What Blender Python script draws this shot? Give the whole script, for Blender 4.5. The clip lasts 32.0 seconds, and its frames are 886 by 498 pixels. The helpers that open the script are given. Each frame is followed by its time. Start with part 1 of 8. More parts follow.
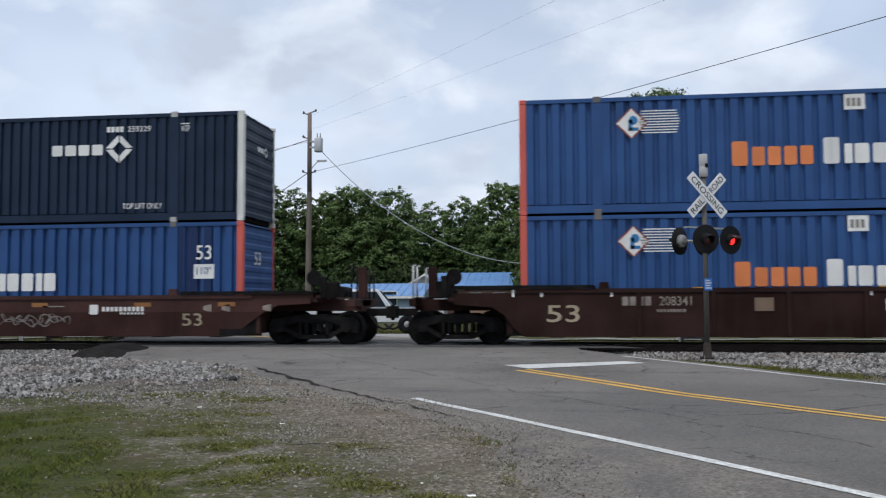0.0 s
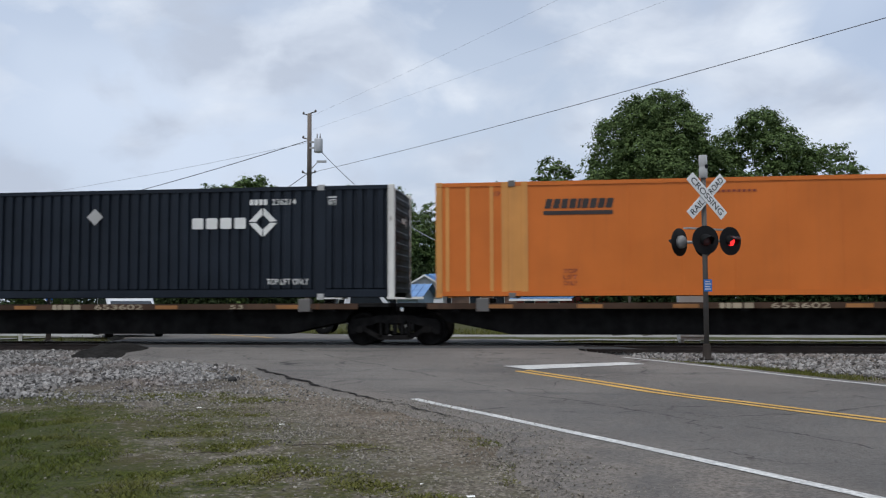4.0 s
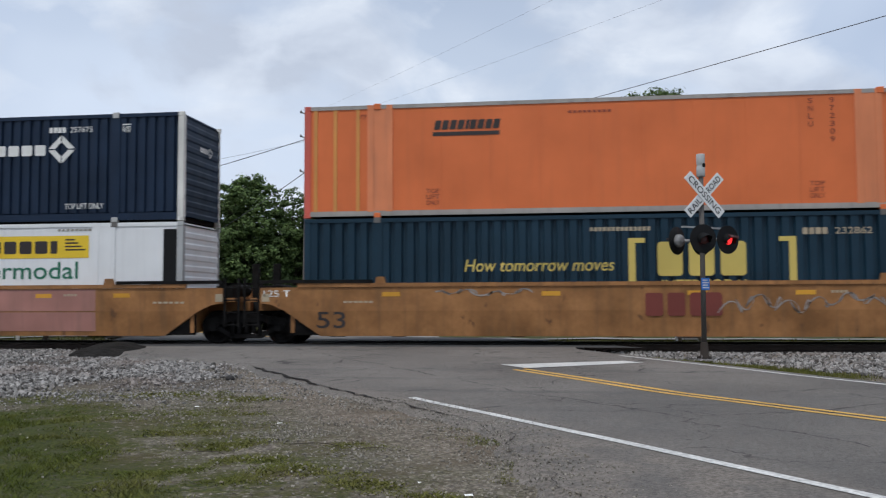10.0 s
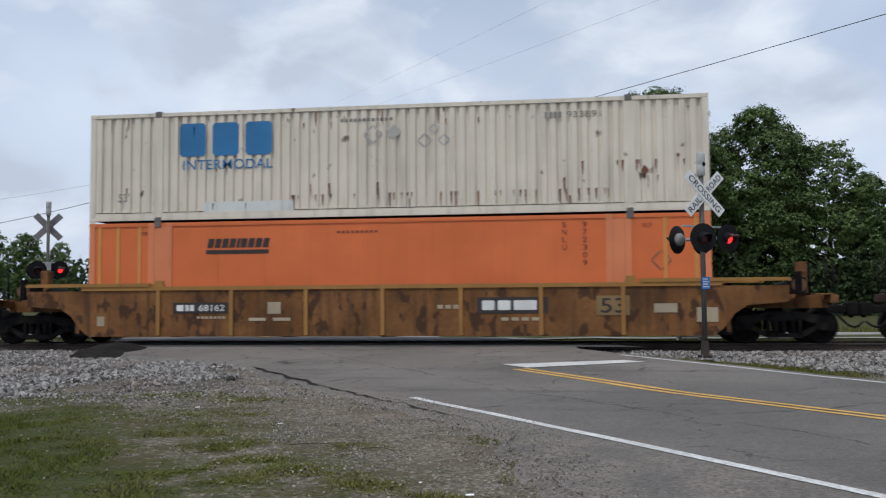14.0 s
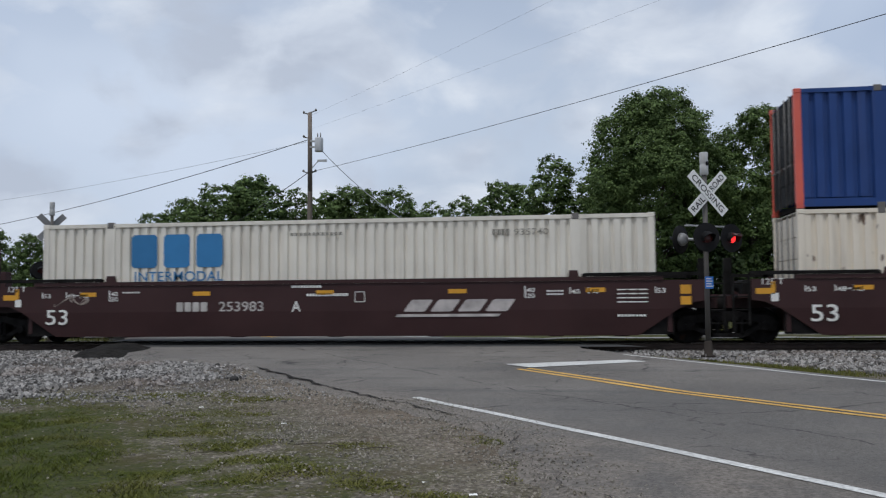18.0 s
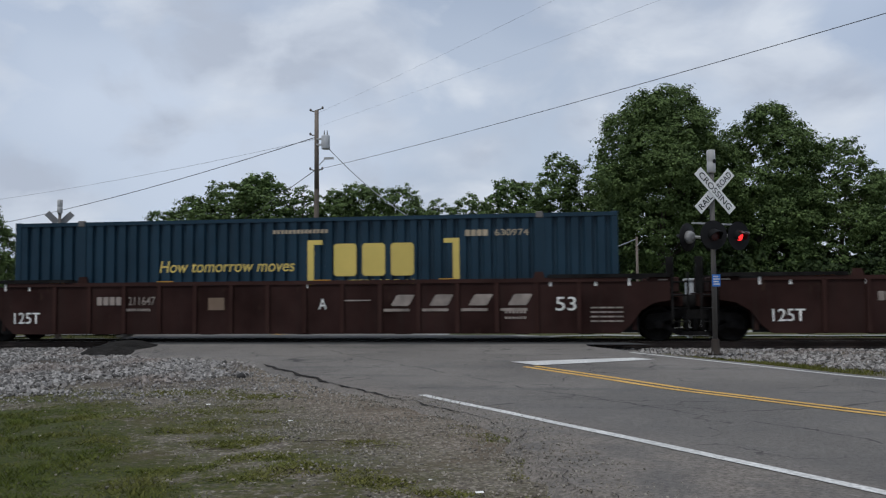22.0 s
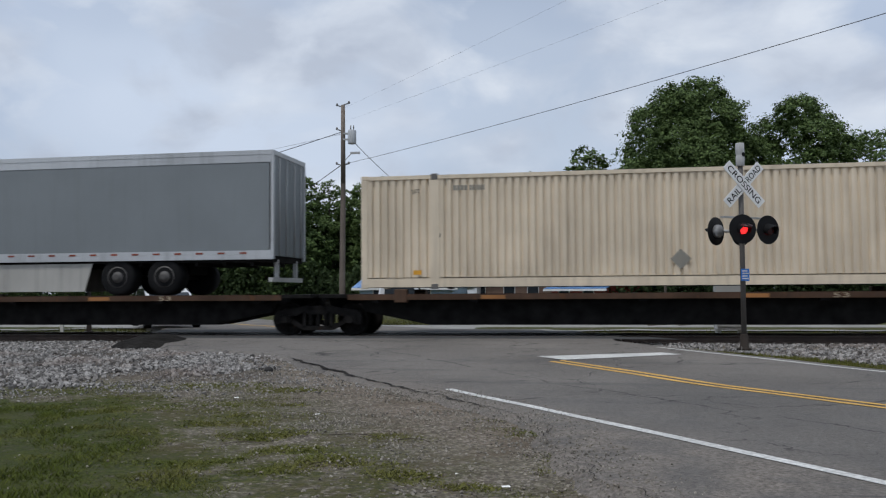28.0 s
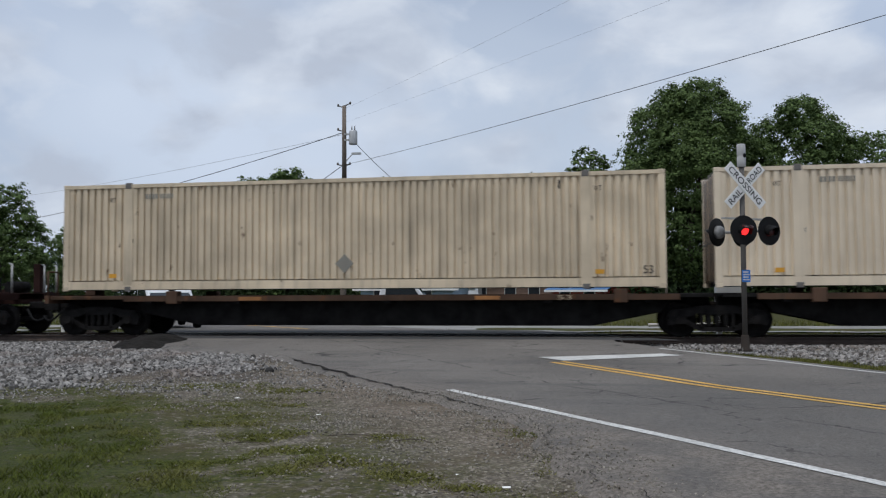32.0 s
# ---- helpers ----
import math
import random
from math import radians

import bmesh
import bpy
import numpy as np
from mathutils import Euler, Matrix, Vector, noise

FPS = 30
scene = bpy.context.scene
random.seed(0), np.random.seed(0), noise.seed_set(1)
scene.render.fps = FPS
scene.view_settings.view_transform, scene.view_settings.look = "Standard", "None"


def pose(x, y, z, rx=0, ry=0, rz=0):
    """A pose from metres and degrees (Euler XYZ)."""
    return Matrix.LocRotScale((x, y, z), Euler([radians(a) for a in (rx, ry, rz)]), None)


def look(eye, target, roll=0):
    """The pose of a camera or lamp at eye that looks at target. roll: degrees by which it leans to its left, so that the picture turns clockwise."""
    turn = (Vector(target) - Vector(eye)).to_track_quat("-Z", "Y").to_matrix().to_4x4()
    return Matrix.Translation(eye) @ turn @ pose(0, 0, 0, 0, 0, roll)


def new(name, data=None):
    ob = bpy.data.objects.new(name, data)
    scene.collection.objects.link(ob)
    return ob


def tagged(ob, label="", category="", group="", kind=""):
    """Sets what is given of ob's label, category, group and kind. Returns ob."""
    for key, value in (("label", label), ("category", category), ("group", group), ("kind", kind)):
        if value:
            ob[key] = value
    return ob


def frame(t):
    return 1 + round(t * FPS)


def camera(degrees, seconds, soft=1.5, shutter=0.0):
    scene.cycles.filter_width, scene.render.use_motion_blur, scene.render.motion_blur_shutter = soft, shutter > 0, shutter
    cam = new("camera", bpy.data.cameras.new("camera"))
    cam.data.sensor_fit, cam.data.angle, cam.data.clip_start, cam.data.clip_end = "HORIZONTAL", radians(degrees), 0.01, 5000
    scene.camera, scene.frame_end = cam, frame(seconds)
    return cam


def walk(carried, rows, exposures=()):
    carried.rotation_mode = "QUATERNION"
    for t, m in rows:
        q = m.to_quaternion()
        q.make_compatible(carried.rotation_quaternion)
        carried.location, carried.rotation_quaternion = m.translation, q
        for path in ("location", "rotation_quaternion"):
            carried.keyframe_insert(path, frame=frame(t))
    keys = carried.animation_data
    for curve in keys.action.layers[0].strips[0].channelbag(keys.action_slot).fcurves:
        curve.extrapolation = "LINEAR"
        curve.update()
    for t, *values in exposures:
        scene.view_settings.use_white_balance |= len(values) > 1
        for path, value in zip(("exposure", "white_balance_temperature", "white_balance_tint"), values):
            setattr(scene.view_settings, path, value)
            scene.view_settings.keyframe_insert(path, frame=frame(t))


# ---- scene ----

from collections import defaultdict

# Plan: the track runs along x (the train heads towards +x), y leads away from the
# viewer, z = 0 is the rail head. The viewer stands at the origin.
EYE_Z = 1.144
cam = camera(53.03, 32.0, soft=1.2, shutter=0.12)


def aim(turn, tilt, lean):
    return pose(0, 0, EYE_Z, 90 + tilt, 0, turn) @ pose(0, 0, 0, 0, 0, lean)


walk(cam, [
    (0, aim(7.793, 3.272, -0.28)),
    (1, aim(7.803, 3.268, -0.26)),
    (2, aim(7.780, 3.310, -0.23)),
    (3, aim(7.775, 3.319, -0.21)),
    (3.5, aim(7.781, 3.319, -0.21)),
    (5.5, aim(7.721, 3.319, -0.20)),
    (7, aim(7.687, 3.318, -0.19)),
    (8, aim(7.622, 3.318, -0.20)),
    (9, aim(7.614, 3.282, -0.22)),
    (10, aim(7.628, 3.236, -0.24)),
    (11, aim(7.615, 3.227, -0.27)),
    (12, aim(7.603, 3.227, -0.32)),
    (13, aim(7.619, 3.216, -0.38)),
    (14.5, aim(7.664, 3.229, -0.45)),
    (16.5, aim(7.782, 3.226, -0.47)),
    (18, aim(7.841, 3.218, -0.49)),
    (19, aim(7.893, 3.202, -0.48)),
    (20, aim(7.948, 3.213, -0.45)),
    (20.5, aim(7.985, 3.209, -0.44)),
    (21, aim(8.041, 3.200, -0.43)),
    (21.5, aim(8.156, 3.159, -0.44)),
    (22, aim(8.265, 3.072, -0.44)),
    (22.5, aim(8.442, 2.965, -0.44)),
    (23, aim(8.640, 2.814, -0.45)),
    (23.5, aim(8.980, 2.731, -0.43)),
    (24, aim(9.276, 2.744, -0.43)),
    (24.5, aim(9.504, 2.746, -0.43)),
    (25, aim(9.627, 2.775, -0.44)),
    (25.5, aim(9.720, 2.774, -0.44)),
    (27.5, aim(9.947, 2.715, -0.41)),
    (29, aim(9.954, 2.732, -0.36)),
    (30, aim(9.936, 2.742, -0.34)),
    (31, aim(9.967, 2.757, -0.32)),
    (32, aim(10.022, 2.764, -0.31)),
], exposures=((0, 0.25, 6150, 10), (3, 0.17, 6150, 10), (6, 0.05, 6150, 10), (7, 0.05, 6150, 10), (9, 0.16, 6150, 10), (14, 0.14, 6150, 10), (17, 0.20, 6150, 10), (18, 0.0, 6150, 10), (19, -0.05, 6150, 10), (21, -0.1, 6150, 10), (25.5, -0.08, 6150, 10), (28, -0.02, 6150, 10), (32, -0.02, 6150, 10)))

# ---- world, sun, exposure ----
SUN_ELEV, SUN_AZ = 65.0, 205.0      # azimuth clockwise from +y
world = bpy.data.worlds.new("sky")
scene.world = world
world.use_nodes = True


def link(tree, a, b):
    tree.links.new(a, b)


def build_world():
    t = world.node_tree
    t.nodes.clear()
    out = t.nodes.new("ShaderNodeOutputWorld")
    bg = t.nodes.new("ShaderNodeBackground")
    sky = t.nodes.new("ShaderNodeTexSky")
    sky.sky_type, sky.sun_disc = "NISHITA", False
    sky.sun_elevation, sky.sun_rotation = radians(SUN_ELEV), radians(SUN_AZ)
    sky.air_density, sky.dust_density = 1.0, 2.0
    dim = t.nodes.new("ShaderNodeVectorMath")
    dim.operation = "SCALE"
    dim.inputs["Scale"].default_value = 0.075
    link(t, sky.outputs["Color"], dim.inputs[0])
    co = t.nodes.new("ShaderNodeTexCoord")
    mp = t.nodes.new("ShaderNodeMapping")
    mp.inputs["Scale"].default_value = (1.0, 1.0, 1.75)
    mp.inputs["Location"].default_value = (1.75, 0.6, 0.3)
    link(t, co.outputs["Generated"], mp.inputs["Vector"])

    def sky_noise(scale, detail, rough, distort):
        n = t.nodes.new("ShaderNodeTexNoise")
        n.inputs["Scale"].default_value, n.inputs["Detail"].default_value = scale, detail
        n.inputs["Roughness"].default_value, n.inputs["Distortion"].default_value = rough, distort
        link(t, mp.outputs["Vector"], n.inputs["Vector"])
        return n.outputs["Fac"]

    def sky_ramp(fac, stops):
        r = t.nodes.new("ShaderNodeValToRGB")
        while len(r.color_ramp.elements) < len(stops):
            r.color_ramp.elements.new(0.5)
        for el, (q, c) in zip(r.color_ramp.elements, stops):
            el.position, el.color = q, (*c, 1)
        link(t, fac, r.inputs["Fac"])
        return r.outputs["Color"]

    def sky_mix(fac, a, b):
        x = t.nodes.new("ShaderNodeMix")
        x.data_type = "RGBA"
        for val, sock in ((fac, "Factor"), (a, "A"), (b, "B")):
            link(t, val, x.inputs[sock])
        return x.outputs["Result"]

    # a thin even veil, broken cloud cover, and puffs with grey bases and bright heads
    veil = sky_ramp(sky_noise(2.4, 3.0, 0.5, 0.2), ((0.34, (0.435, 0.51, 0.64)), (0.64, (0.62, 0.685, 0.785))))
    gaps = sky_mix(sky_ramp(sky_noise(1.7, 2.0, 0.5, 0.0), ((0.4, (0.72, 0.72, 0.72)), (0.62, (1, 1, 1)))), dim.outputs["Vector"], veil)
    puff = sky_noise(6.2, 6.0, 0.52, 0.35)
    body = sky_ramp(sky_noise(8.5, 5.0, 0.5, 0.2), ((0.37, (0.49, 0.53, 0.605)), (0.52, (0.63, 0.67, 0.735)), (0.68, (0.76, 0.79, 0.83))))
    clouds = sky_ramp(puff, ((0.43, (0, 0, 0)), (0.60, (0.85, 0.85, 0.85))))
    link(t, sky_mix(clouds, gaps, body), bg.inputs["Color"])
    bg.inputs["Strength"].default_value = 1.0
    link(t, bg.outputs[0], out.inputs["Surface"])


build_world()
sun = new("sun", bpy.data.lights.new("sun", "SUN"))
sun.data.energy, sun.data.angle, sun.data.color = 1.7, radians(12), (1.0, 0.96, 0.9)
_a, _e = radians(SUN_AZ), radians(SUN_ELEV)
sun.matrix_world = look((60 * math.sin(_a) * math.cos(_e), 60 * math.cos(_a) * math.cos(_e), 60 * math.sin(_e)), (0, 0, 0))

# ---- materials ----
MATS = {}


def paint(name, color, rough=0.5, metal=0.0, var=0.12, scale=0.8, streak=0.0, rust=0.0, rust_color=(0.10, 0.045, 0.02),
          grain=0.0, grain_scale=60.0, bump=0.0, spec=0.5, dirt=(0.09, 0.08, 0.065)):
    """A weathered surface: broad fading, vertical grime streaks, rust spots, fine grain and relief."""
    if name in MATS:
        return MATS[name]
    m = bpy.data.materials.new(name)
    m.use_nodes = True
    t = m.node_tree
    p = t.nodes["Principled BSDF"]
    p.inputs["Roughness"].default_value, p.inputs["Metallic"].default_value = rough, metal
    p.inputs["Specular IOR Level"].default_value = spec
    co = t.nodes.new("ShaderNodeTexCoord").outputs["Object"]
    info = t.nodes.new("ShaderNodeObjectInfo")
    off = t.nodes.new("ShaderNodeVectorMath")
    off.operation = "MULTIPLY_ADD"
    link(t, info.outputs["Random"], off.inputs[0])
    off.inputs[1].default_value = (37.0, 11.0, 5.0)
    link(t, co, off.inputs[2])
    vec = off.outputs["Vector"]

    def noise_at(sc, detail, stretch=None):
        n = t.nodes.new("ShaderNodeTexNoise")
        n.inputs["Scale"].default_value, n.inputs["Detail"].default_value = sc, detail
        v = vec
        if stretch:
            mp = t.nodes.new("ShaderNodeMapping")
            mp.inputs["Scale"].default_value = stretch
            link(t, vec, mp.inputs["Vector"])
            v = mp.outputs["Vector"]
        link(t, v, n.inputs["Vector"])
        return n.outputs["Fac"]

    def mixed(fac, a, b):
        x = t.nodes.new("ShaderNodeMix")
        x.data_type = "RGBA"
        link(t, fac, x.inputs["Factor"])
        for sock, val in (("A", a), ("B", b)):
            if isinstance(val, tuple):
                x.inputs[sock].default_value = (*val, 1)
            else:
                link(t, val, x.inputs[sock])
        return x.outputs["Result"]

    def ramp(fac, lo, hi, top=1.0):
        r = t.nodes.new("ShaderNodeMapRange")
        r.inputs["From Min"].default_value, r.inputs["From Max"].default_value = lo, hi
        r.inputs["To Max"].default_value = top
        link(t, fac, r.inputs["Value"])
        return r.outputs["Result"]

    dark = tuple(c * (1 - var) for c in color)
    light = tuple(min(1.0, c * (1 + var) + 0.02 * var) for c in color)
    col = mixed(ramp(noise_at(scale, 4.0), 0.3, 0.7), dark, light)
    if grain:
        col = mixed(ramp(noise_at(grain_scale, 3.0), 0.35, 0.65, grain), col, tuple(c * 0.45 for c in color))
    if streak:
        col = mixed(ramp(noise_at(1.0, 5.0, (5.0, 5.0, 0.35)), 0.5, 0.8, streak), col, dirt)
    if rust:
        col = mixed(ramp(noise_at(3.2, 8.0, (1.0, 1.0, 0.6)), 0.72 - 0.2 * rust, 0.78 - 0.2 * rust, 0.9), col, rust_color)
    link(t, col, p.inputs["Base Color"])
    rr = t.nodes.new("ShaderNodeMapRange")
    rr.inputs["To Min"].default_value, rr.inputs["To Max"].default_value = max(0.05, rough - 0.12), min(1.0, rough + 0.15)
    link(t, noise_at(2.3, 3.0), rr.inputs["Value"])
    link(t, rr.outputs["Result"], p.inputs["Roughness"])
    if bump:
        b = t.nodes.new("ShaderNodeBump")
        b.inputs["Strength"].default_value, b.inputs["Distance"].default_value = 0.6, bump
        link(t, noise_at(grain_scale * 0.6, 4.0), b.inputs["Height"])
        link(t, b.outputs["Normal"], p.inputs["Normal"])
    MATS[name] = m
    return m


def glow(name, color, strength):
    if name not in MATS:
        m = bpy.data.materials.new(name)
        m.use_nodes = True
        p = m.node_tree.nodes["Principled BSDF"]
        p.inputs["Base Color"].default_value = (*color, 1)
        p.inputs["Emission Color"].default_value = (*color, 1)
        p.inputs["Emission Strength"].default_value = strength
        p.inputs["Roughness"].default_value = 0.25
        MATS[name] = m
    return MATS[name]


INK_NAVY = paint("navy_steel", (0.0045, 0.0165, 0.042), 0.5, spec=0.3, streak=0.12, var=0.2, dirt=(0.025, 0.03, 0.036))
INK_NAVY_DARK = paint("black_navy_steel", (0.0045, 0.009, 0.017), 0.5, spec=0.3, streak=0.1, var=0.2, dirt=(0.025, 0.03, 0.036))
STACK_BLUE = paint("blue_steel", (0.024, 0.074, 0.21), 0.5, spec=0.3, streak=0.2, var=0.15, dirt=(0.03, 0.05, 0.1))
TEAL_NAVY = paint("teal_navy_steel", (0.0045, 0.026, 0.046), 0.5, spec=0.3, streak=0.14, var=0.2, dirt=(0.025, 0.03, 0.036))
FADED_NAVY = paint("faded_navy_steel", (0.008, 0.026, 0.046), 0.6, spec=0.3, streak=0.25, var=0.25, dirt=(0.025, 0.03, 0.036))
FADED_GREY = paint("chalky_grey_blue_steel", (0.055, 0.082, 0.10), 0.6, spec=0.3, streak=0.3)
FADED_BROWN = paint("brown_black_steel", (0.02, 0.016, 0.016), 0.6, spec=0.3, streak=0.3)
CREAM = paint("cream_steel", (0.675, 0.57, 0.425), 0.5, streak=0.4, var=0.12, dirt=(0.2, 0.15, 0.1))
CREAM_DIRTY = paint("grimy_cream_steel", (0.62, 0.51, 0.36), 0.55, streak=0.5, var=0.2, rust=0.25, dirt=(0.16, 0.125, 0.09), rust_color=(0.15, 0.09, 0.05))
CREAM_PALE = paint("pale_grey_white_steel", (0.66, 0.66, 0.62), 0.5, streak=0.4, var=0.1, dirt=(0.25, 0.22, 0.18))
WHITE_BOX = paint("off_white_steel", (0.71, 0.635, 0.52), 0.5, streak=0.4, rust=0.3, var=0.08, dirt=(0.24, 0.19, 0.14))
CREAM_WHITE = paint("cream_white_steel", (0.70, 0.655, 0.57), 0.5, streak=0.35, var=0.08, dirt=(0.28, 0.23, 0.18))
DULL_AMBER = paint("dull_amber_reflector", (0.30, 0.125, 0.03), 0.5, var=0.3)
WHITE_CLEAN = paint("white_panel", (0.78, 0.78, 0.77), 0.4, streak=0.15, var=0.05, dirt=(0.3, 0.28, 0.25))
ORANGE_RIB = paint("orange_steel", (0.53, 0.155, 0.03), 0.5, spec=0.3, streak=0.18, var=0.1, dirt=(0.25, 0.09, 0.03))
ORANGE = paint("faded_orange_panel", (0.68, 0.165, 0.05), 0.5, spec=0.3, streak=0.15, var=0.09, dirt=(0.3, 0.1, 0.05))
AMBER = paint("amber_orange_post", (0.62, 0.27, 0.06), 0.5, streak=0.25)
PINKISH = paint("peach_orange_post", (0.70, 0.225, 0.09), 0.5, streak=0.25)
SHORT_MAROON = paint("maroon_steel", (0.098, 0.022, 0.022), 0.5, spec=0.3, streak=0.2, var=0.16)
DEEP_BLUE = paint("deep_blue_steel", (0.009, 0.022, 0.085), 0.5, spec=0.3, streak=0.15)
CORAL = paint("coral_red_paint", (0.60, 0.105, 0.07), 0.5, streak=0.2)
POST_WHITE = paint("chipped_white_paint", (0.72, 0.70, 0.64), 0.55, streak=0.5, rust=0.2)
CASTING = paint("worn_grey_steel", (0.13, 0.12, 0.11), 0.6, rust=0.4)
MAROON_CAR = paint("brown_maroon_car_paint", (0.024, 0.0092, 0.007), 0.75, spec=0.1, streak=0.5, var=0.35, rust=0.3, dirt=(0.028, 0.019, 0.016), rust_color=(0.036, 0.02, 0.014))
MAROON_NEW = paint("maroon_car_paint", (0.037, 0.0135, 0.013), 0.5, spec=0.3, streak=0.15, var=0.15, dirt=(0.03, 0.02, 0.018))
BROWN_CAR = paint("dark_brown_car_paint", (0.05, 0.019, 0.0145), 0.65, spec=0.2, streak=0.6, var=0.35, rust=0.25, grain=0.15, grain_scale=8, dirt=(0.06, 0.04, 0.03), rust_color=(0.075, 0.042, 0.028))
TAN_CAR = paint("yellow_brown_car_paint", (0.31, 0.143, 0.05), 0.6, spec=0.25, streak=0.75, var=0.32, scale=1.3, rust=0.35, grain=0.2, grain_scale=9, dirt=(0.15, 0.085, 0.042), rust_color=(0.13, 0.065, 0.032))
TAN_OLD = paint("grimy_yellow_car_paint", (0.19, 0.082, 0.024), 0.65, spec=0.25, streak=1.0, var=0.4, scale=1.2, rust=0.8, grain=0.3, grain_scale=8, dirt=(0.06, 0.03, 0.016), rust_color=(0.06, 0.028, 0.014))
OCHRE = paint("ochre_rail_paint", (0.33, 0.16, 0.032), 0.6, streak=0.4)
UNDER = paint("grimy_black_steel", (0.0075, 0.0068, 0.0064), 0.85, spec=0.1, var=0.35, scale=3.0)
SPINE_EDGE = paint("rusty_brown_steel", (0.068, 0.036, 0.02), 0.75, spec=0.25, streak=0.5, var=0.4, rust=0.5, dirt=(0.03, 0.025, 0.02))
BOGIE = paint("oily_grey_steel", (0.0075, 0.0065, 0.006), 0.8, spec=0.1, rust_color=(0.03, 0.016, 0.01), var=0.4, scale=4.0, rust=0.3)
TREAD = paint("polished_steel", (0.35, 0.34, 0.33), 0.3, metal=0.9)
TRAILER = paint("grey_trailer_panel", (0.195, 0.212, 0.22), 0.38, streak=0.12, var=0.05)
TRAILER_RAIL = paint("silver_rail", (0.50, 0.51, 0.52), 0.4, metal=0.2, streak=0.3)
SKIRT = paint("pale_grey_skirt", (0.40, 0.385, 0.35), 0.5, streak=0.3)
RUBBER = paint("black_rubber", (0.008, 0.008, 0.0085), 0.9, spec=0.15, var=0.3)
W_MARK = paint("white_marking", (0.75, 0.74, 0.70), 0.6, var=0.12, streak=0.15)
W_FADED = paint("faded_white_marking", (0.25, 0.21, 0.18), 0.7, var=0.35, scale=3.0)
Y_MARK = paint("yellow_marking", (0.60, 0.46, 0.11), 0.6, var=0.12)
RUST_WHEEL = paint("rusty_brake_wheel", (0.13, 0.065, 0.035), 0.75, var=0.3)
W_WORN = paint("worn_white_marking", (0.46, 0.43, 0.40), 0.65, var=0.25, scale=3.0)
W_THIN = paint("thin_mauve_white_marking", (0.40, 0.365, 0.345), 0.65, var=0.3, scale=3.0)
TAN_MARK = paint("pale_tan_marking", (0.38, 0.31, 0.21), 0.7, var=0.2)
B_MARK = paint("blue_marking", (0.025, 0.16, 0.36), 0.6, var=0.15)
K_MARK = paint("black_marking", (0.03, 0.022, 0.02), 0.6, var=0.2)
G_MARK = paint("green_marking", (0.02, 0.15, 0.085), 0.6)
R_MARK = paint("rust_red_marking", (0.24, 0.045, 0.02), 0.6, var=0.2)
O_MARK = paint("orange_marking", (0.70, 0.21, 0.06), 0.6, var=0.15)
GRAF = paint("grey_overspray", (0.28, 0.24, 0.21), 0.7, var=0.4, scale=4.0)
PINK_PATCH = paint("pink_brown_patch", (0.36, 0.165, 0.13), 0.6, streak=0.3, var=0.2)
GREY_PATCH = paint("grey_diamond_patch", (0.24, 0.225, 0.19), 0.65, var=0.2)
PALE_PATCH = paint("pale_grey_placard", (0.44, 0.43, 0.41), 0.6, var=0.15)
DOOR_DARK = paint("grimy_dark_door", (0.016, 0.016, 0.017), 0.7, spec=0.15, streak=0.5, var=0.4, rust=0.2, dirt=(0.04, 0.034, 0.03))
SILVER_PATCH = paint("silver_grey_overspray", (0.33, 0.31, 0.29), 0.6, var=0.5, scale=2.0)
REFLECT_Y = paint("amber_reflector", (0.62, 0.30, 0.02), 0.4, var=0.15)
GALV = paint("galvanised_steel", (0.42, 0.42, 0.41), 0.5, metal=0.3, streak=0.2)
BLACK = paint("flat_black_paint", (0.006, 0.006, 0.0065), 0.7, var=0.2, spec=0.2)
BROWN_CHORD = paint("worn_brown_chord", (0.034, 0.013, 0.0095), 0.7, spec=0.15, streak=0.3, var=0.25, dirt=(0.03, 0.02, 0.016))
ORANGE_BRIGHT = paint("bright_orange_panel", (0.60, 0.155, 0.022), 0.5, spec=0.3, streak=0.15, var=0.08, dirt=(0.3, 0.1, 0.03))
STACK_BLUE_DEEP = paint("deep_blue_panel_steel", (0.016, 0.05, 0.185), 0.5, spec=0.3, streak=0.15)
CREAM_RUST = paint("rust_stained_cream", (0.40, 0.28, 0.17), 0.6, streak=0.9, rust=0.7, dirt=(0.12, 0.06, 0.03))

# ---- mesh helpers ----
MESHES = {}


def box(bm, x0, x1, y0, y1, z0, z1):
    v = [bm.verts.new(c) for c in ((x0, y0, z0), (x1, y0, z0), (x1, y1, z0), (x0, y1, z0), (x0, y0, z1), (x1, y0, z1), (x1, y1, z1), (x0, y1, z1))]
    for f in ((3, 2, 1, 0), (4, 5, 6, 7), (0, 1, 5, 4), (1, 2, 6, 5), (2, 3, 7, 6), (3, 0, 4, 7)):
        bm.faces.new([v[i] for i in f])
    return v


def prism(bm, outline, y0, y1, shear=None):
    """An outline of (x, z) points, counter-clockwise seen from -y, made solid from y0 to y1. shear(z) shifts y."""
    s = shear or (lambda z: 0.0)
    a = [bm.verts.new((x, y0 + s(z), z)) for x, z in outline]
    b = [bm.verts.new((x, y1 + s(z), z)) for x, z in outline]
    bm.faces.new(a)
    bm.faces.new(b[::-1])
    n = len(a)
    for i in range(n):
        bm.faces.new((a[i], b[i], b[(i + 1) % n], a[(i + 1) % n]))


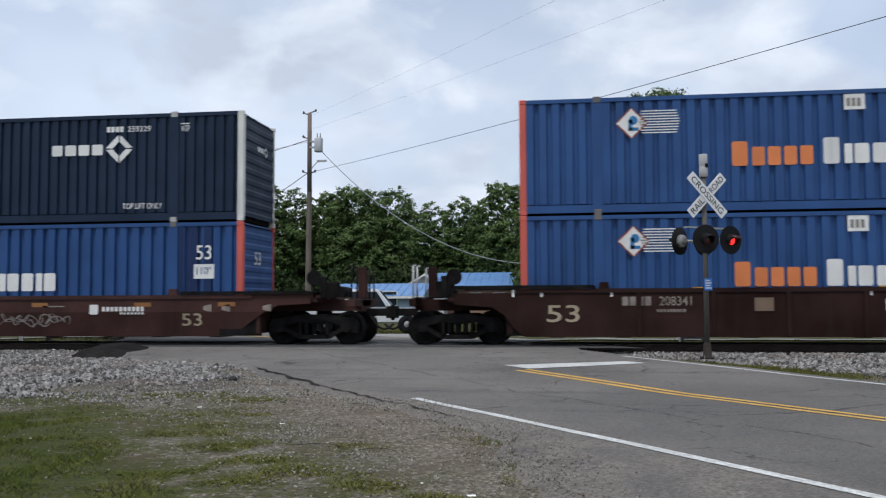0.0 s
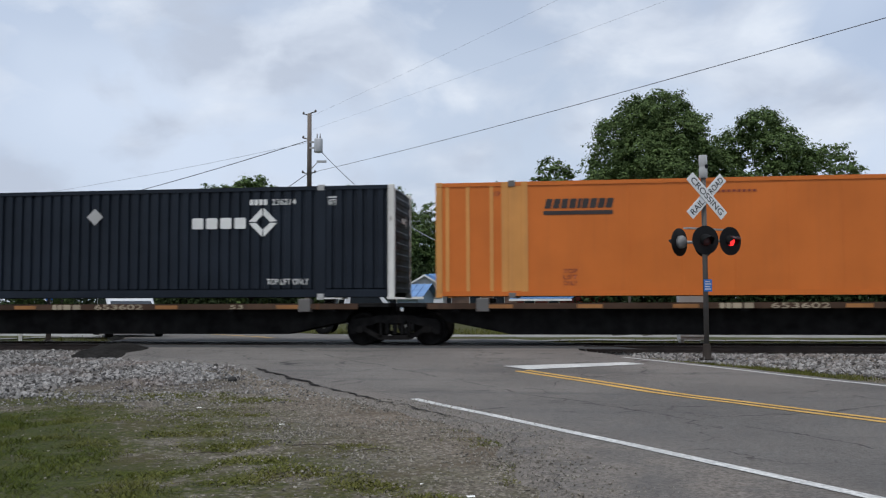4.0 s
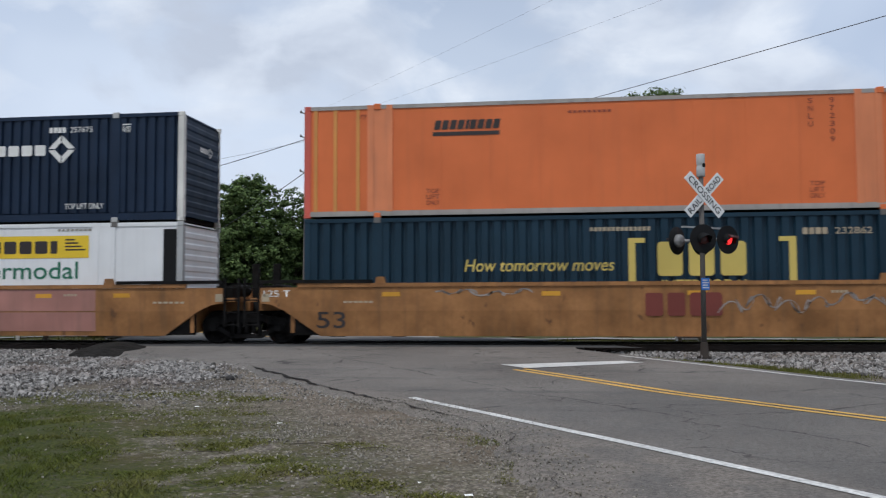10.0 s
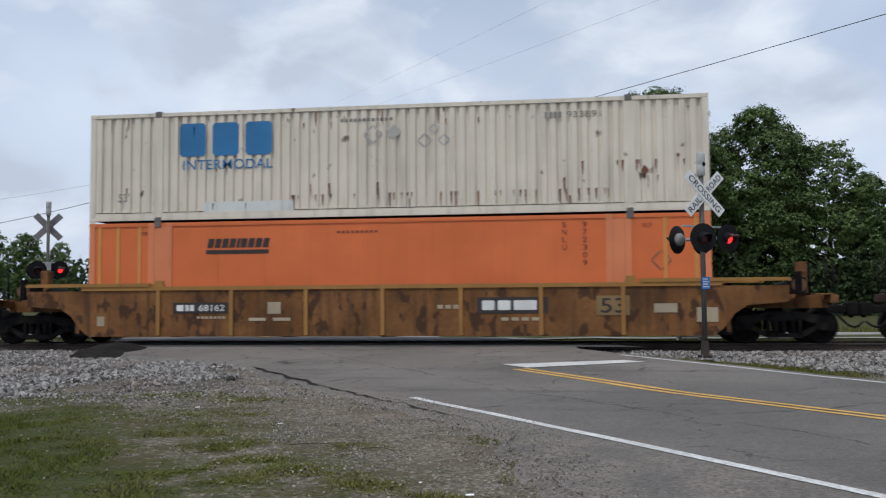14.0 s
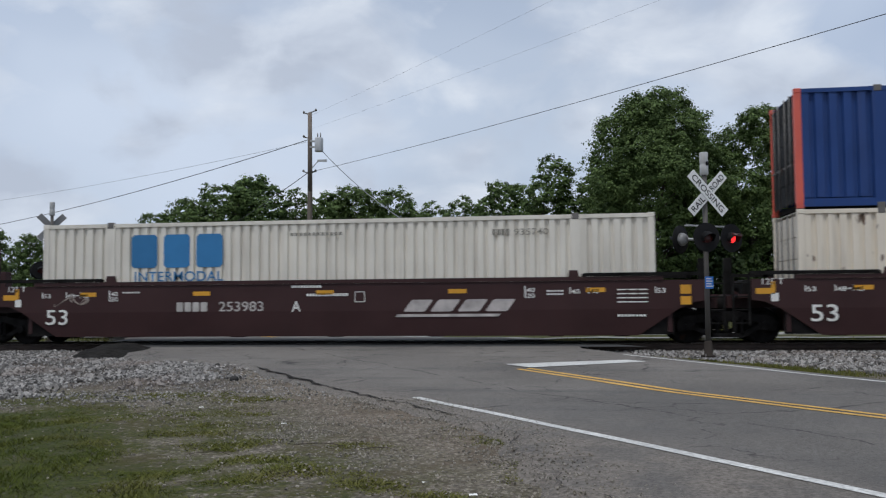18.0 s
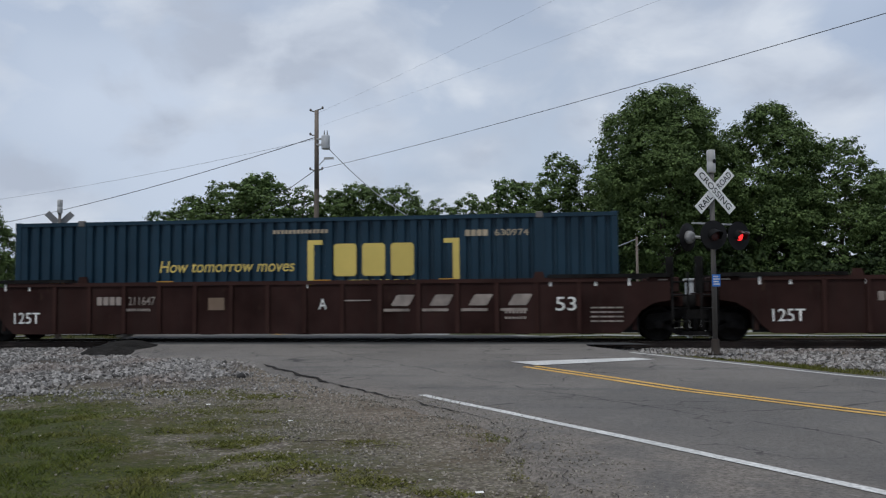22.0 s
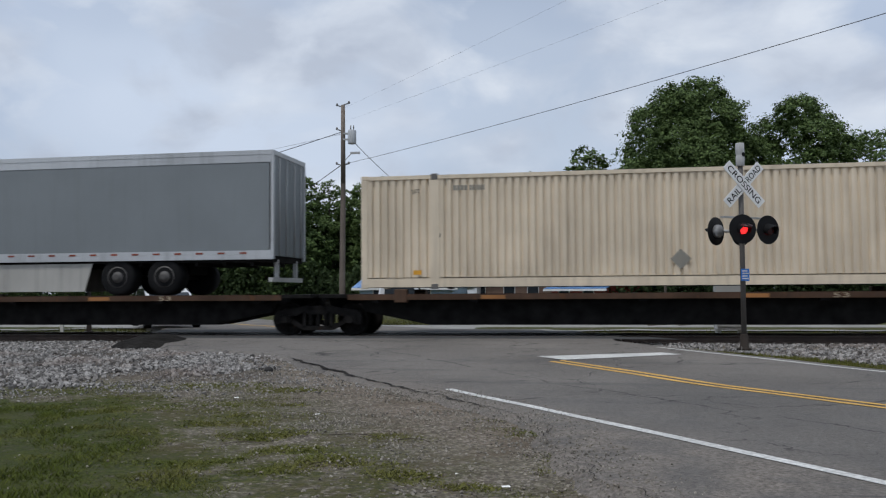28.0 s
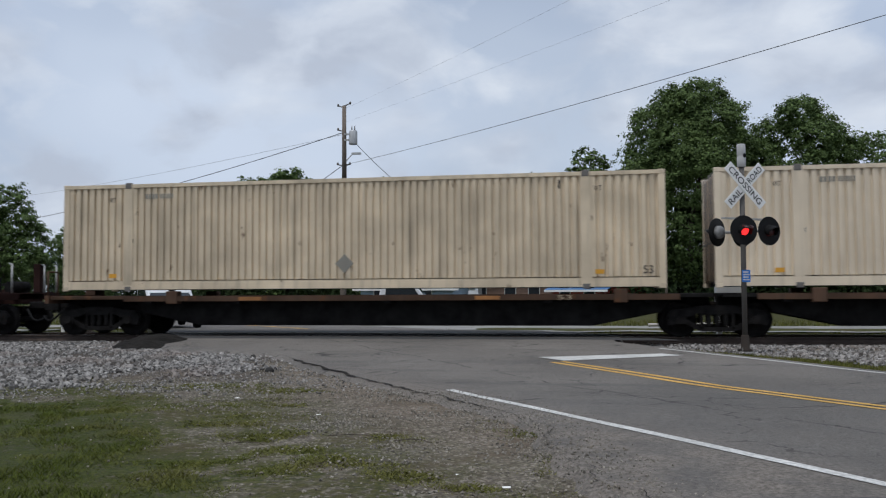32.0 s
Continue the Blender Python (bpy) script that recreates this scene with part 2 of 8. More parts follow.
def rod(bm, p, q, r0, r1=None, seg=8, caps=True):
    r1 = r0 if r1 is None else r1
    p, q = Vector(p), Vector(q)
    w = (q - p).normalized()
    u = w.orthogonal().normalized()
    v = w.cross(u)
    rings = []
    for c, r in ((p, r0), (q, r1)):
        rings.append([bm.verts.new(c + (u * math.cos(k * math.tau / seg) + v * math.sin(k * math.tau / seg)) * r) for k in range(seg)])
    for k in range(seg):
        f = bm.faces.new((rings[0][k], rings[0][(k + 1) % seg], rings[1][(k + 1) % seg], rings[1][k]))
        f.smooth = seg > 6
    if caps:
        bm.faces.new(rings[0][::-1])
        bm.faces.new(rings[1])


def tube(bm, pts, r, seg=6):
    """One bent round bar through the points."""
    pts = [Vector(p) for p in pts]
    u = (pts[1] - pts[0]).orthogonal().normalized()
    rings = []
    for k, c in enumerate(pts):
        w = (pts[min(k + 1, len(pts) - 1)] - pts[max(k - 1, 0)]).normalized()
        u = (u - w * u.dot(w)).normalized()
        v = w.cross(u)
        rings.append([bm.verts.new(c + (u * math.cos(j * math.tau / seg) + v * math.sin(j * math.tau / seg)) * r) for j in range(seg)])
    for p, q in zip(rings, rings[1:]):
        for j in range(seg):
            bm.faces.new((p[j], p[(j + 1) % seg], q[(j + 1) % seg], q[j])).smooth = True
    bm.faces.new(rings[0][::-1])
    bm.faces.new(rings[-1])


def lathe(bm, profile, axis_y=True, seg=24, at=(0, 0, 0)):
    """Turns (radius, offset) points round the y axis (or z)."""
    rings = []
    for r, o in profile:
        ring = []
        for k in range(seg):
            c, s = math.cos(k * math.tau / seg) * r, math.sin(k * math.tau / seg) * r
            ring.append(bm.verts.new((at[0] + c, at[1] + o, at[2] + s) if axis_y else (at[0] + c, at[1] + s, at[2] + o)))
        rings.append(ring)
    for a, b in zip(rings, rings[1:]):
        for k in range(seg):
            f = bm.faces.new((a[k], a[(k + 1) % seg], b[(k + 1) % seg], b[k]))
            f.smooth = True
    bm.faces.new(rings[0][::-1])
    bm.faces.new(rings[-1])


def finish(bm, name, bevel=0.0):
    if bevel:
        bmesh.ops.bevel(bm, geom=[e for e in bm.edges], offset=bevel, segments=1, affect="EDGES")
    bmesh.ops.recalc_face_normals(bm, faces=bm.faces)
    me = bpy.data.meshes.new(name)
    bm.to_mesh(me)
    bm.free()
    return me


def part_mesh(name, me, material, parent, label=""):
    """Links a mesh as a part; the material sits on the object, so that alike parts share one mesh."""
    ob = new(name, me)
    if not me.materials:
        me.materials.append(None)
    ob.material_slots[0].link = "OBJECT"
    ob.material_slots[0].material = material
    ob.parent = parent
    if label:
        tagged(ob, label)
    return ob


def part(name, bm, material, parent, label="", bevel=0.0):
    return part_mesh(name, finish(bm, name, bevel), material, parent, label)


def shared(key, build, bevel=0.0):
    if key not in MESHES:
        bm = bmesh.new()
        build(bm)
        MESHES[key] = finish(bm, str(key[0]), bevel)
    return MESHES[key]


def thing(name, label, category, group="", at=None, kind=""):
    ob = new(name)
    ob.empty_display_size = 0.3
    if at is not None:
        ob.matrix_basis = at
    return tagged(ob, label, category, group, kind)


def solid(name, bm, material, label, category="", kind="", group="", bevel=0.0):
    me = finish(bm, name, bevel)
    me.materials.append(material)
    return tagged(new(name, me), label, category, group, kind)


def raw_mesh(name, verts, faces, material):
    me = bpy.data.meshes.new(name)
    me.from_pydata(verts, [], faces)
    me.materials.append(material)
    me.update()
    return me


# ---- writing and plain marks ----
def text_mesh(body, width, height, slant=0.0):
    key = ("lettering", body, round(width, 3), round(height, 3), slant)
    if key in MESHES:
        return MESHES[key]
    cu = bpy.data.curves.new("lettering", "FONT")
    cu.body, cu.size = body, 1.0
    cu.shear, cu.offset = slant, 0.006
    ob = new("lettering_source", cu)
    bpy.context.view_layer.update()
    me = bpy.data.meshes.new_from_object(ob.evaluated_get(bpy.context.evaluated_depsgraph_get()))
    bpy.data.objects.remove(ob)
    bpy.data.curves.remove(cu)
    n = len(me.vertices)
    co = np.empty(n * 3)
    me.vertices.foreach_get("co", co)
    co = co.reshape(-1, 3)
    lo, hi = co.min(0), co.max(0)
    x = (co[:, 0] - lo[0]) / (hi[0] - lo[0]) * width
    z = (co[:, 1] - lo[1]) / (hi[1] - lo[1]) * height
    me.vertices.foreach_set("co", np.stack([x, np.zeros(n), z], 1).ravel())
    me.materials.clear()
    me.update()
    MESHES[key] = me
    return me


def letter(parent, body, x, z, width, height, material, y, slant=0.0, label="", stretch_bold=0.0):
    ob = part_mesh("lettering", text_mesh(body, width, height, slant), material, parent, label)
    ob.location = (x, y, z)
    return ob


def plate(bm, x0, x1, z0, z1, lean=0.0):
    """A thin painted patch in the plane y = 0, facing -y. lean shifts its top along x."""
    v = [bm.verts.new(c) for c in ((x0, 0, z0), (x1, 0, z0), (x1 + lean, 0, z1), (x0 + lean, 0, z1))]
    bm.faces.new(v)


def blocks(bm, code, x, z, width, height, lean=0.0):
    """Stands for a brand name: one plain slab with cut corners for each sign in code (i is a narrow one)."""
    share = [0.55 if c == "i" else 1.0 for c in code]
    step = width / sum(share)
    a = x
    for f in share:
        w, h = step * f * 0.8, height
        c = min(w, h) * 0.1
        pts = [(c, 0), (w - c, 0), (w, c), (w, h - c), (w - c, h), (c, h), (0, h - c), (0, c)]
        bm.faces.new([bm.verts.new((a + px + lean * pz / h, 0, z + pz)) for px, pz in pts])
        a += step * f


def islands(bm):
    """The separate pieces of a flat mark, as lists of faces."""
    seen, out = set(), []
    for f in bm.faces:
        if f in seen:
            continue
        stack, piece = [f], []
        seen.add(f)
        while stack:
            g = stack.pop()
            piece.append(g)
            for v in g.verts:
                for h in v.link_faces:
                    if h not in seen:
                        seen.add(h)
                        stack.append(h)
        out.append(piece)
    return out


def mark(parent, name, material, y, draw, label="", at=None):
    """A painted or stuck-on mark. Pieces large enough to tell apart become parts of their own."""
    bm = bmesh.new()
    draw(bm)
    pieces = islands(bm)
    if len(pieces) > 1 and name not in ("overspray", "reflective_tape", "rust_run", "grime_run", "placard_text"):
        for piece in pieces:
            xs = [v.co.x for f in piece for v in f.verts]
            zs = [v.co.z for f in piece for v in f.verts]
            if min(max(xs) - min(xs), max(zs) - min(zs)) < 0.1:
                continue
            own = bmesh.new()
            for f in piece:
                own.faces.new([own.verts.new(v.co) for v in f.verts])
            ob = part({"brand_blocks": "brand_block"}.get(name, name), own, material, parent, label)
            ob.location.y = y
            if at:
                ob.matrix_basis = at
            bmesh.ops.delete(bm, geom=piece, context="FACES")
        if not bm.faces:
            bm.free()
            return ob
    several = len(islands(bm)) > 1
    ob = part(name, bm, material, parent, label)
    if several:
        tagged(ob, label, kind="stuff")
    ob.location.y = y
    if at:
        ob.matrix_basis = at
    return ob


def bars(bm, x, z, width, height, n, gap=0.3):
    """Unreadable writing: n short bars in a row."""
    step = width / n
    for k in range(n):
        plate(bm, x + k * step, x + k * step + step * (1 - gap), z, z + height)


def diamond(bm, x, z, r, y=0.0):
    v = [bm.verts.new(c) for c in ((x, y, z - r), (x + r, y, z), (x, y, z + r), (x - r, y, z))]
    bm.faces.new(v)


def ring_diamond(bm, x, z, r, w):
    for k in range(4):
        a0, a1 = k * math.pi / 2 + 0.06, (k + 1) * math.pi / 2 - 0.06
        p = [(x + math.cos(a) * q, z + math.sin(a) * q) for a, q in ((a0, r), (a1, r), (a1, r - w), (a0, r - w))]
        bm.faces.new([bm.verts.new((px, 0, pz)) for px, pz in p])


def disc(bm, x, z, r, seg=18):
    bm.faces.new([bm.verts.new((x + math.cos(k * math.tau / seg) * r, 0, z + math.sin(k * math.tau / seg) * r)) for k in range(seg)])

# ---- the train ----
TRACK_Y, FACE_Y, BOX_W, BOX_H, LONG = 23.535, 22.24, 2.59, 2.92, 16.15
MOVING = []          # (thing, place along the train at the clip's start, y, z)
WHEELS = []          # (wheelset, place along the train, x and z in its bogie)


def run(t):
    """How far the train has gone at t seconds."""
    return 14.86 * t + 0.0115 * t * t - 0.155 * smooth(3, 8, t) * (1 - smooth(16, 22, t))


def corrugated(bm, x0, x1, z0, z1, pitch, depth, y, sign):
    """A wall of upright ribs; y is the outer face, sign tells the way inwards."""
    n = max(1, round((x1 - x0) / pitch))
    p = (x1 - x0) / n
    pts = []
    for k in range(n):
        a = x0 + k * p
        pts += [(a, 0), (a + p * 0.56, 0), (a + p * 0.63, depth), (a + p * 0.93, depth)]
    pts.append((x1, 0))
    lo = [bm.verts.new((x, y + sign * d, z0)) for x, d in pts]
    hi = [bm.verts.new((x, y + sign * d, z1)) for x, d in pts]
    for k in range(len(pts) - 1):
        bm.faces.new((lo[k], lo[k + 1], hi[k + 1], hi[k]))


def flat_wall(bm, x0, x1, z0, z1, y, sign):
    """A smooth wall of riveted sheets with narrow lapped seams."""
    n = max(1, round((x1 - x0) / 1.22))
    pts = [(x0, 0.0)]
    for k in range(1, n):
        a = x0 + (x1 - x0) * k / n
        pts += [(a - 0.022, 0.0), (a - 0.02, -0.006), (a + 0.02, -0.006), (a + 0.022, 0.0)]
    pts.append((x1, 0.0))
    lo = [bm.verts.new((x, y + sign * d, z0)) for x, d in pts]
    hi = [bm.verts.new((x, y + sign * d, z1)) for x, d in pts]
    for k in range(len(pts) - 1):
        bm.faces.new((lo[k], lo[k + 1], hi[k + 1], hi[k]))


def roof_sheet(bm, L, W, H):
    """One pressed roof sheet with cross ribs."""
    n = 52
    pts = []
    for k in range(n):
        z = H - 0.02 + 0.014 * (k % 2)
        pts += [(0.1 + (k + 0.08) * (L - 0.2) / n, z), (0.1 + (k + 0.92) * (L - 0.2) / n, z)]
    a = [bm.verts.new((x, 0.06, z)) for x, z in pts]
    b = [bm.verts.new((x, W - 0.06, z)) for x, z in pts]
    for k in range(len(pts) - 1):
        bm.faces.new((a[k], a[k + 1], b[k + 1], b[k]))
    lo = [bm.verts.new(q) for q in ((0.1, 0.06, H - 0.05), (L - 0.1, 0.06, H - 0.05), (L - 0.1, W - 0.06, H - 0.05), (0.1, W - 0.06, H - 0.05))]
    bm.faces.new((*a, lo[1], lo[0]))
    bm.faces.new((*b[::-1], lo[3], lo[2]))
    bm.faces.new((a[0], lo[0], lo[3], b[0]))
    bm.faces.new((a[-1], b[-1], lo[2], lo[1]))
    bm.faces.new(lo)


def end_ribs(bm, x, sign, z0, z1, y0, y1, pitch, depth):
    """An end wall of level ribs."""
    n = max(1, round((z1 - z0) / pitch))
    p = (z1 - z0) / n
    pts = []
    for k in range(n):
        a = z0 + k * p
        pts += [(a, 0), (a + p * 0.36, 0), (a + p * 0.5, depth), (a + p * 0.86, depth)]
    pts.append((z1, 0))
    a = [bm.verts.new((x + sign * d, y0, z)) for z, d in pts]
    b = [bm.verts.new((x + sign * d, y1, z)) for z, d in pts]
    for k in range(len(pts) - 1):
        bm.faces.new((a[k], b[k], b[k + 1], a[k + 1]))


def lift_post(bm, a, b, y0, y1, side, H, broad):
    """An inner lifting post; a broad one is a panel between two raised ribs."""
    if not broad:
        box(bm, a, b, y0, y1, 0.15, H - 0.01)
        return
    n = 0.012 if side == 0 else -0.012
    prof = [(a, y0), (a + 0.16, y0), (a + 0.17, y0 + n), (b - 0.17, y0 + n), (b - 0.16, y0), (b, y0)] if side == 0 else [(a, y1), (a + 0.16, y1), (a + 0.17, y1 + n), (b - 0.17, y1 + n), (b - 0.16, y1), (b, y1)]
    back = y1 if side == 0 else y0
    ring = prof + [(b, back), (a, back)]
    lo = [bm.verts.new((x, y, 0.15)) for x, y in ring]
    hi = [bm.verts.new((x, y, H - 0.01)) for x, y in ring]
    bm.faces.new(lo[::-1])
    bm.faces.new(hi)
    for k in range(len(ring)):
        m = (k + 1) % len(ring)
        bm.faces.new((lo[k], lo[m], hi[m], hi[k]))


def container(label, u_left, z, body, post=None, length=LONG, pitch=0.28, flat=False, rail=None, stays=None, end=None, high=BOX_H, inner=None, group="freight containers", castings=CASTING, sole=None):
    """A steel box: walls, roof, floor, rails, corner posts, inner lifting posts, castings and a pair of doors at its rear."""
    post, rail, stays, end, inner = post or body, rail or body, stays or body, end or body, inner or stays or body
    t = thing("freight_container", label, "freight container", group)
    sole = sole or (0.15 if flat else 0.27)
    castings = PALE_PATCH if post is POST_WHITE else castings
    L, W, H = length, BOX_W, high
    kit = (round(L, 2), round(H, 2), pitch, flat, sole)
    door_m = DOOR_DARK if body in (INK_NAVY, INK_NAVY_DARK, STACK_BLUE, STACK_BLUE_DEEP, TEAL_NAVY) else end
    px = [1.93, L - 1.93] if L > 14 else []
    # smooth-sided boxes have broad lifting panels, ribbed ones narrow posts
    spans = [(1.67, 2.33), (L - 2.53, L - 1.9)] if flat else [(p - 0.13, p + 0.13) for p in px]
    edges = [0.17, *[q for a, b in spans for q in (a, b)], L - 0.17] if px else [0.17, L - 0.17]
    for side in (0, 1):
        for k in range(0, len(edges), 2):
            x0, x1 = edges[k], edges[k + 1]

            def wall(bm, x0=x0, x1=x1, side=side):
                y, s = (0.025, 1) if side == 0 else (W - 0.025, -1)
                if flat:
                    flat_wall(bm, x0, x1, sole - 0.01, H - 0.1, y, s)
                else:
                    corrugated(bm, x0, x1, sole - 0.01, H - 0.1, pitch, 0.075 if pitch > 0.3 else 0.055, y, s)
            part_mesh("side_panel", shared(("side_panel", kit, side, k), wall), body, t)
    for side in (0, 1):
        y0, y1 = (0.0, 0.09) if side == 0 else (W - 0.09, W)
        part_mesh("bottom_rail", shared(("bottom_rail", kit, side), lambda bm: (box(bm, 0.16, L - 0.16, y0, y1, 0.04, 0.15), box(bm, 0.16, L - 0.16, y0 + 0.01, y1 - 0.01, 0.15, sole + (0.02 if flat else -0.035)))), rail, t)
        part_mesh("top_rail", shared(("top_rail", kit, side), lambda bm: box(bm, 0.16, L - 0.16, y0 + 0.005, y1 - 0.005, H - 0.11, H - 0.012)), rail, t)
        for p, (pa, pb) in zip(px, spans):
            part_mesh("lifting_post", shared(("lifting_post", kit, side, p), lambda bm: lift_post(bm, pa, pb, y0, y1, side, H, flat)), inner, t)
            for za, zb in ((H - 0.13, H + 0.025), (-0.01, 0.12)):
                part_mesh("corner_casting", shared(("corner_casting", kit, side, p, za), lambda bm: box(bm, p - 0.09, p + 0.09, y0 - 0.012, y1, za, zb), 0.01), castings, t)
        for x in (0.0, L - 0.17):
            part_mesh("corner_post", shared(("corner_post", kit, side, x), lambda bm: box(bm, x, x + 0.17, y0, y1 + 0.06 * (1 - 2 * side), 0.11, H - 0.11), 0.012), post, t)
            for za, zb in ((H - 0.115, H), (0.0, 0.115)):
                part_mesh("corner_casting", shared(("end_casting", kit, side, x, za), lambda bm: box(bm, x - 0.002, x + 0.172, y0 - 0.003, y1 + 0.003, za, zb), 0.01), post, t)
    part_mesh("roof", shared(("roof", kit), lambda bm: roof_sheet(bm, L, W, H)), body, t)
    part_mesh("floor", shared(("floor", kit), lambda bm: box(bm, 0.15, L - 0.15, 0.07, W - 0.07, 0.03, 0.14)), UNDER, t)
    part_mesh("end_wall", shared(("end_wall", kit), lambda bm: end_ribs(bm, L - 0.03, -1, 0.14, H - 0.1, 0.1, W - 0.1, 0.3, 0.018)), end, t)
    for k in (0, 1):
        a, b = (0.16, W / 2 - 0.01) if k == 0 else (W / 2 + 0.01, W - 0.16)
        d = part_mesh("door", shared(("door", kit, k), lambda bm: [box(bm, 0.03, 0.07, a, b, 0.16 + j * (H - 0.3) / 5 + 0.01, 0.16 + (j + 1) * (H - 0.3) / 5 - 0.01) for j in range(5)]), door_m, t)
        for q in (0.28, 0.72):
            y = a + (b - a) * q
            part_mesh("lock_rod", shared(("lock_rod", kit, k, q), lambda bm: (rod(bm, (0.0, y, 0.1), (0.0, y, H - 0.08), 0.018), box(bm, -0.02, 0.03, y - 0.03, y + 0.22, 1.1, 1.14))), castings, d)
    MOVING.append((t, u_left, FACE_Y, z))
    return t


MARK_Y = 0.016       # painted marks lie on the walls' outer face


def ink_navy_marks(t, number, placard=PALE_PATCH):
    if placard:
        mark(t, "placard", placard, MARK_Y, lambda bm: diamond(bm, 7.98, 2.2, 0.23), "pale diamond placard")
    mark(t, "emblem", W_MARK, MARK_Y, lambda bm: (blocks(bm, "nvno", 10.72, 1.83, 1.55, 0.29), ring_diamond(bm, 12.66, 1.99, 0.38, 0.19)), "white brand emblem of plain shapes")
    letter(t, number, 12.9, 2.44, 0.65, 0.15, W_MARK, MARK_Y)
    mark(t, "marking", W_MARK, MARK_Y, lambda bm: blocks(bm, "nnxn", 12.3, 2.44, 0.5, 0.15), "small white code bars")
    for x in (1.45, 14.4):
        letter(t, "WTP", x, 2.4, 0.24, 0.16, W_MARK, MARK_Y)
        mark(t, "marking", W_MARK, MARK_Y, lambda bm: plate(bm, x, x + 0.24, 2.6, 2.63))
    for x in (2.15, 12.78):
        letter(t, "TOP LIFT ONLY", x, 0.36, 1.12, 0.15, W_MARK, MARK_Y)
    mark(t, "emblem", W_MARK, MARK_Y, lambda bm: (blocks(bm, "nvno", 0, 0, 0.5, 0.14), ring_diamond(bm, 0.68, 0.07, 0.16, 0.06)), at=Matrix.Translation((LONG - 0.005, 1.1, 2.0)) @ Matrix.Rotation(math.pi / 2, 4, "Z"))


def stack_blue_marks(t, number=None, placard=True):
    def globe(bm):
        diamond(bm, 2.78, 2.25, 0.37)
        for k in range(9):
            z = 2.53 - k * 0.068
            plate(bm, 2.95 + 0.02 * abs(4 - k), 3.95 - 0.02 * abs(4 - k), z, z + 0.028)
    mark(t, "emblem", W_MARK, MARK_Y, globe, "white diamond emblem with trailing speed lines")
    mark(t, "emblem", R_MARK, MARK_Y - 0.002, lambda bm: ring_diamond(bm, 2.78, 2.25, 0.385, 0.05), "thin red rim of the emblem")
    mark(t, "emblem", B_MARK, MARK_Y - 0.003, lambda bm: (disc(bm, 2.82, 2.32, 0.11), plate(bm, 2.7, 2.8, 2.06, 2.34), plate(bm, 2.7, 2.95, 2.06, 2.14)))
    mark(t, "brand_blocks", O_MARK, MARK_Y, lambda bm: (blocks(bm, "o", 5.17, 1.12, 0.46, 0.6), blocks(bm, "vc=o", 5.64, 1.12, 1.5, 0.46)), "faded orange brand name of plain blocks")
    mark(t, "brand_blocks", W_MARK, MARK_Y, lambda bm: (blocks(bm, "=", 7.3, 1.12, 0.46, 0.64), blocks(bm, "ivcniovin", 7.78, 1.12, 3.2, 0.48)), "white brand name of plain blocks")
    if placard:
        mark(t, "placard", W_MARK, MARK_Y, lambda bm: plate(bm, 7.8, 8.28, 2.42, 2.8), "white paper placard")
        mark(t, "placard_text", GREY_PATCH, MARK_Y - 0.003, lambda bm: bars(bm, 7.86, 2.5, 0.36, 0.2, 3))
    letter(t, "53", 14.86, 1.92, 0.42, 0.38, W_MARK, MARK_Y)
    mark(t, "placard", W_MARK, MARK_Y, lambda bm: plate(bm, 14.80, 15.36, 1.42, 1.8), "white clearance placard")
    letter(t, "110\"", 14.88, 1.53, 0.4, 0.2, STACK_BLUE, MARK_Y - 0.003)
    if number:
        letter(t, number, 12.55, 2.5, 0.75, 0.15, W_MARK, MARK_Y)
    ob = letter(t, "53", 0, 0, 0.5, 0.36, W_MARK, 0)
    ob.matrix_basis = Matrix.Translation((LONG - 0.005, 0.9, 1.8)) @ Matrix.Rotation(math.pi / 2, 4, "Z")


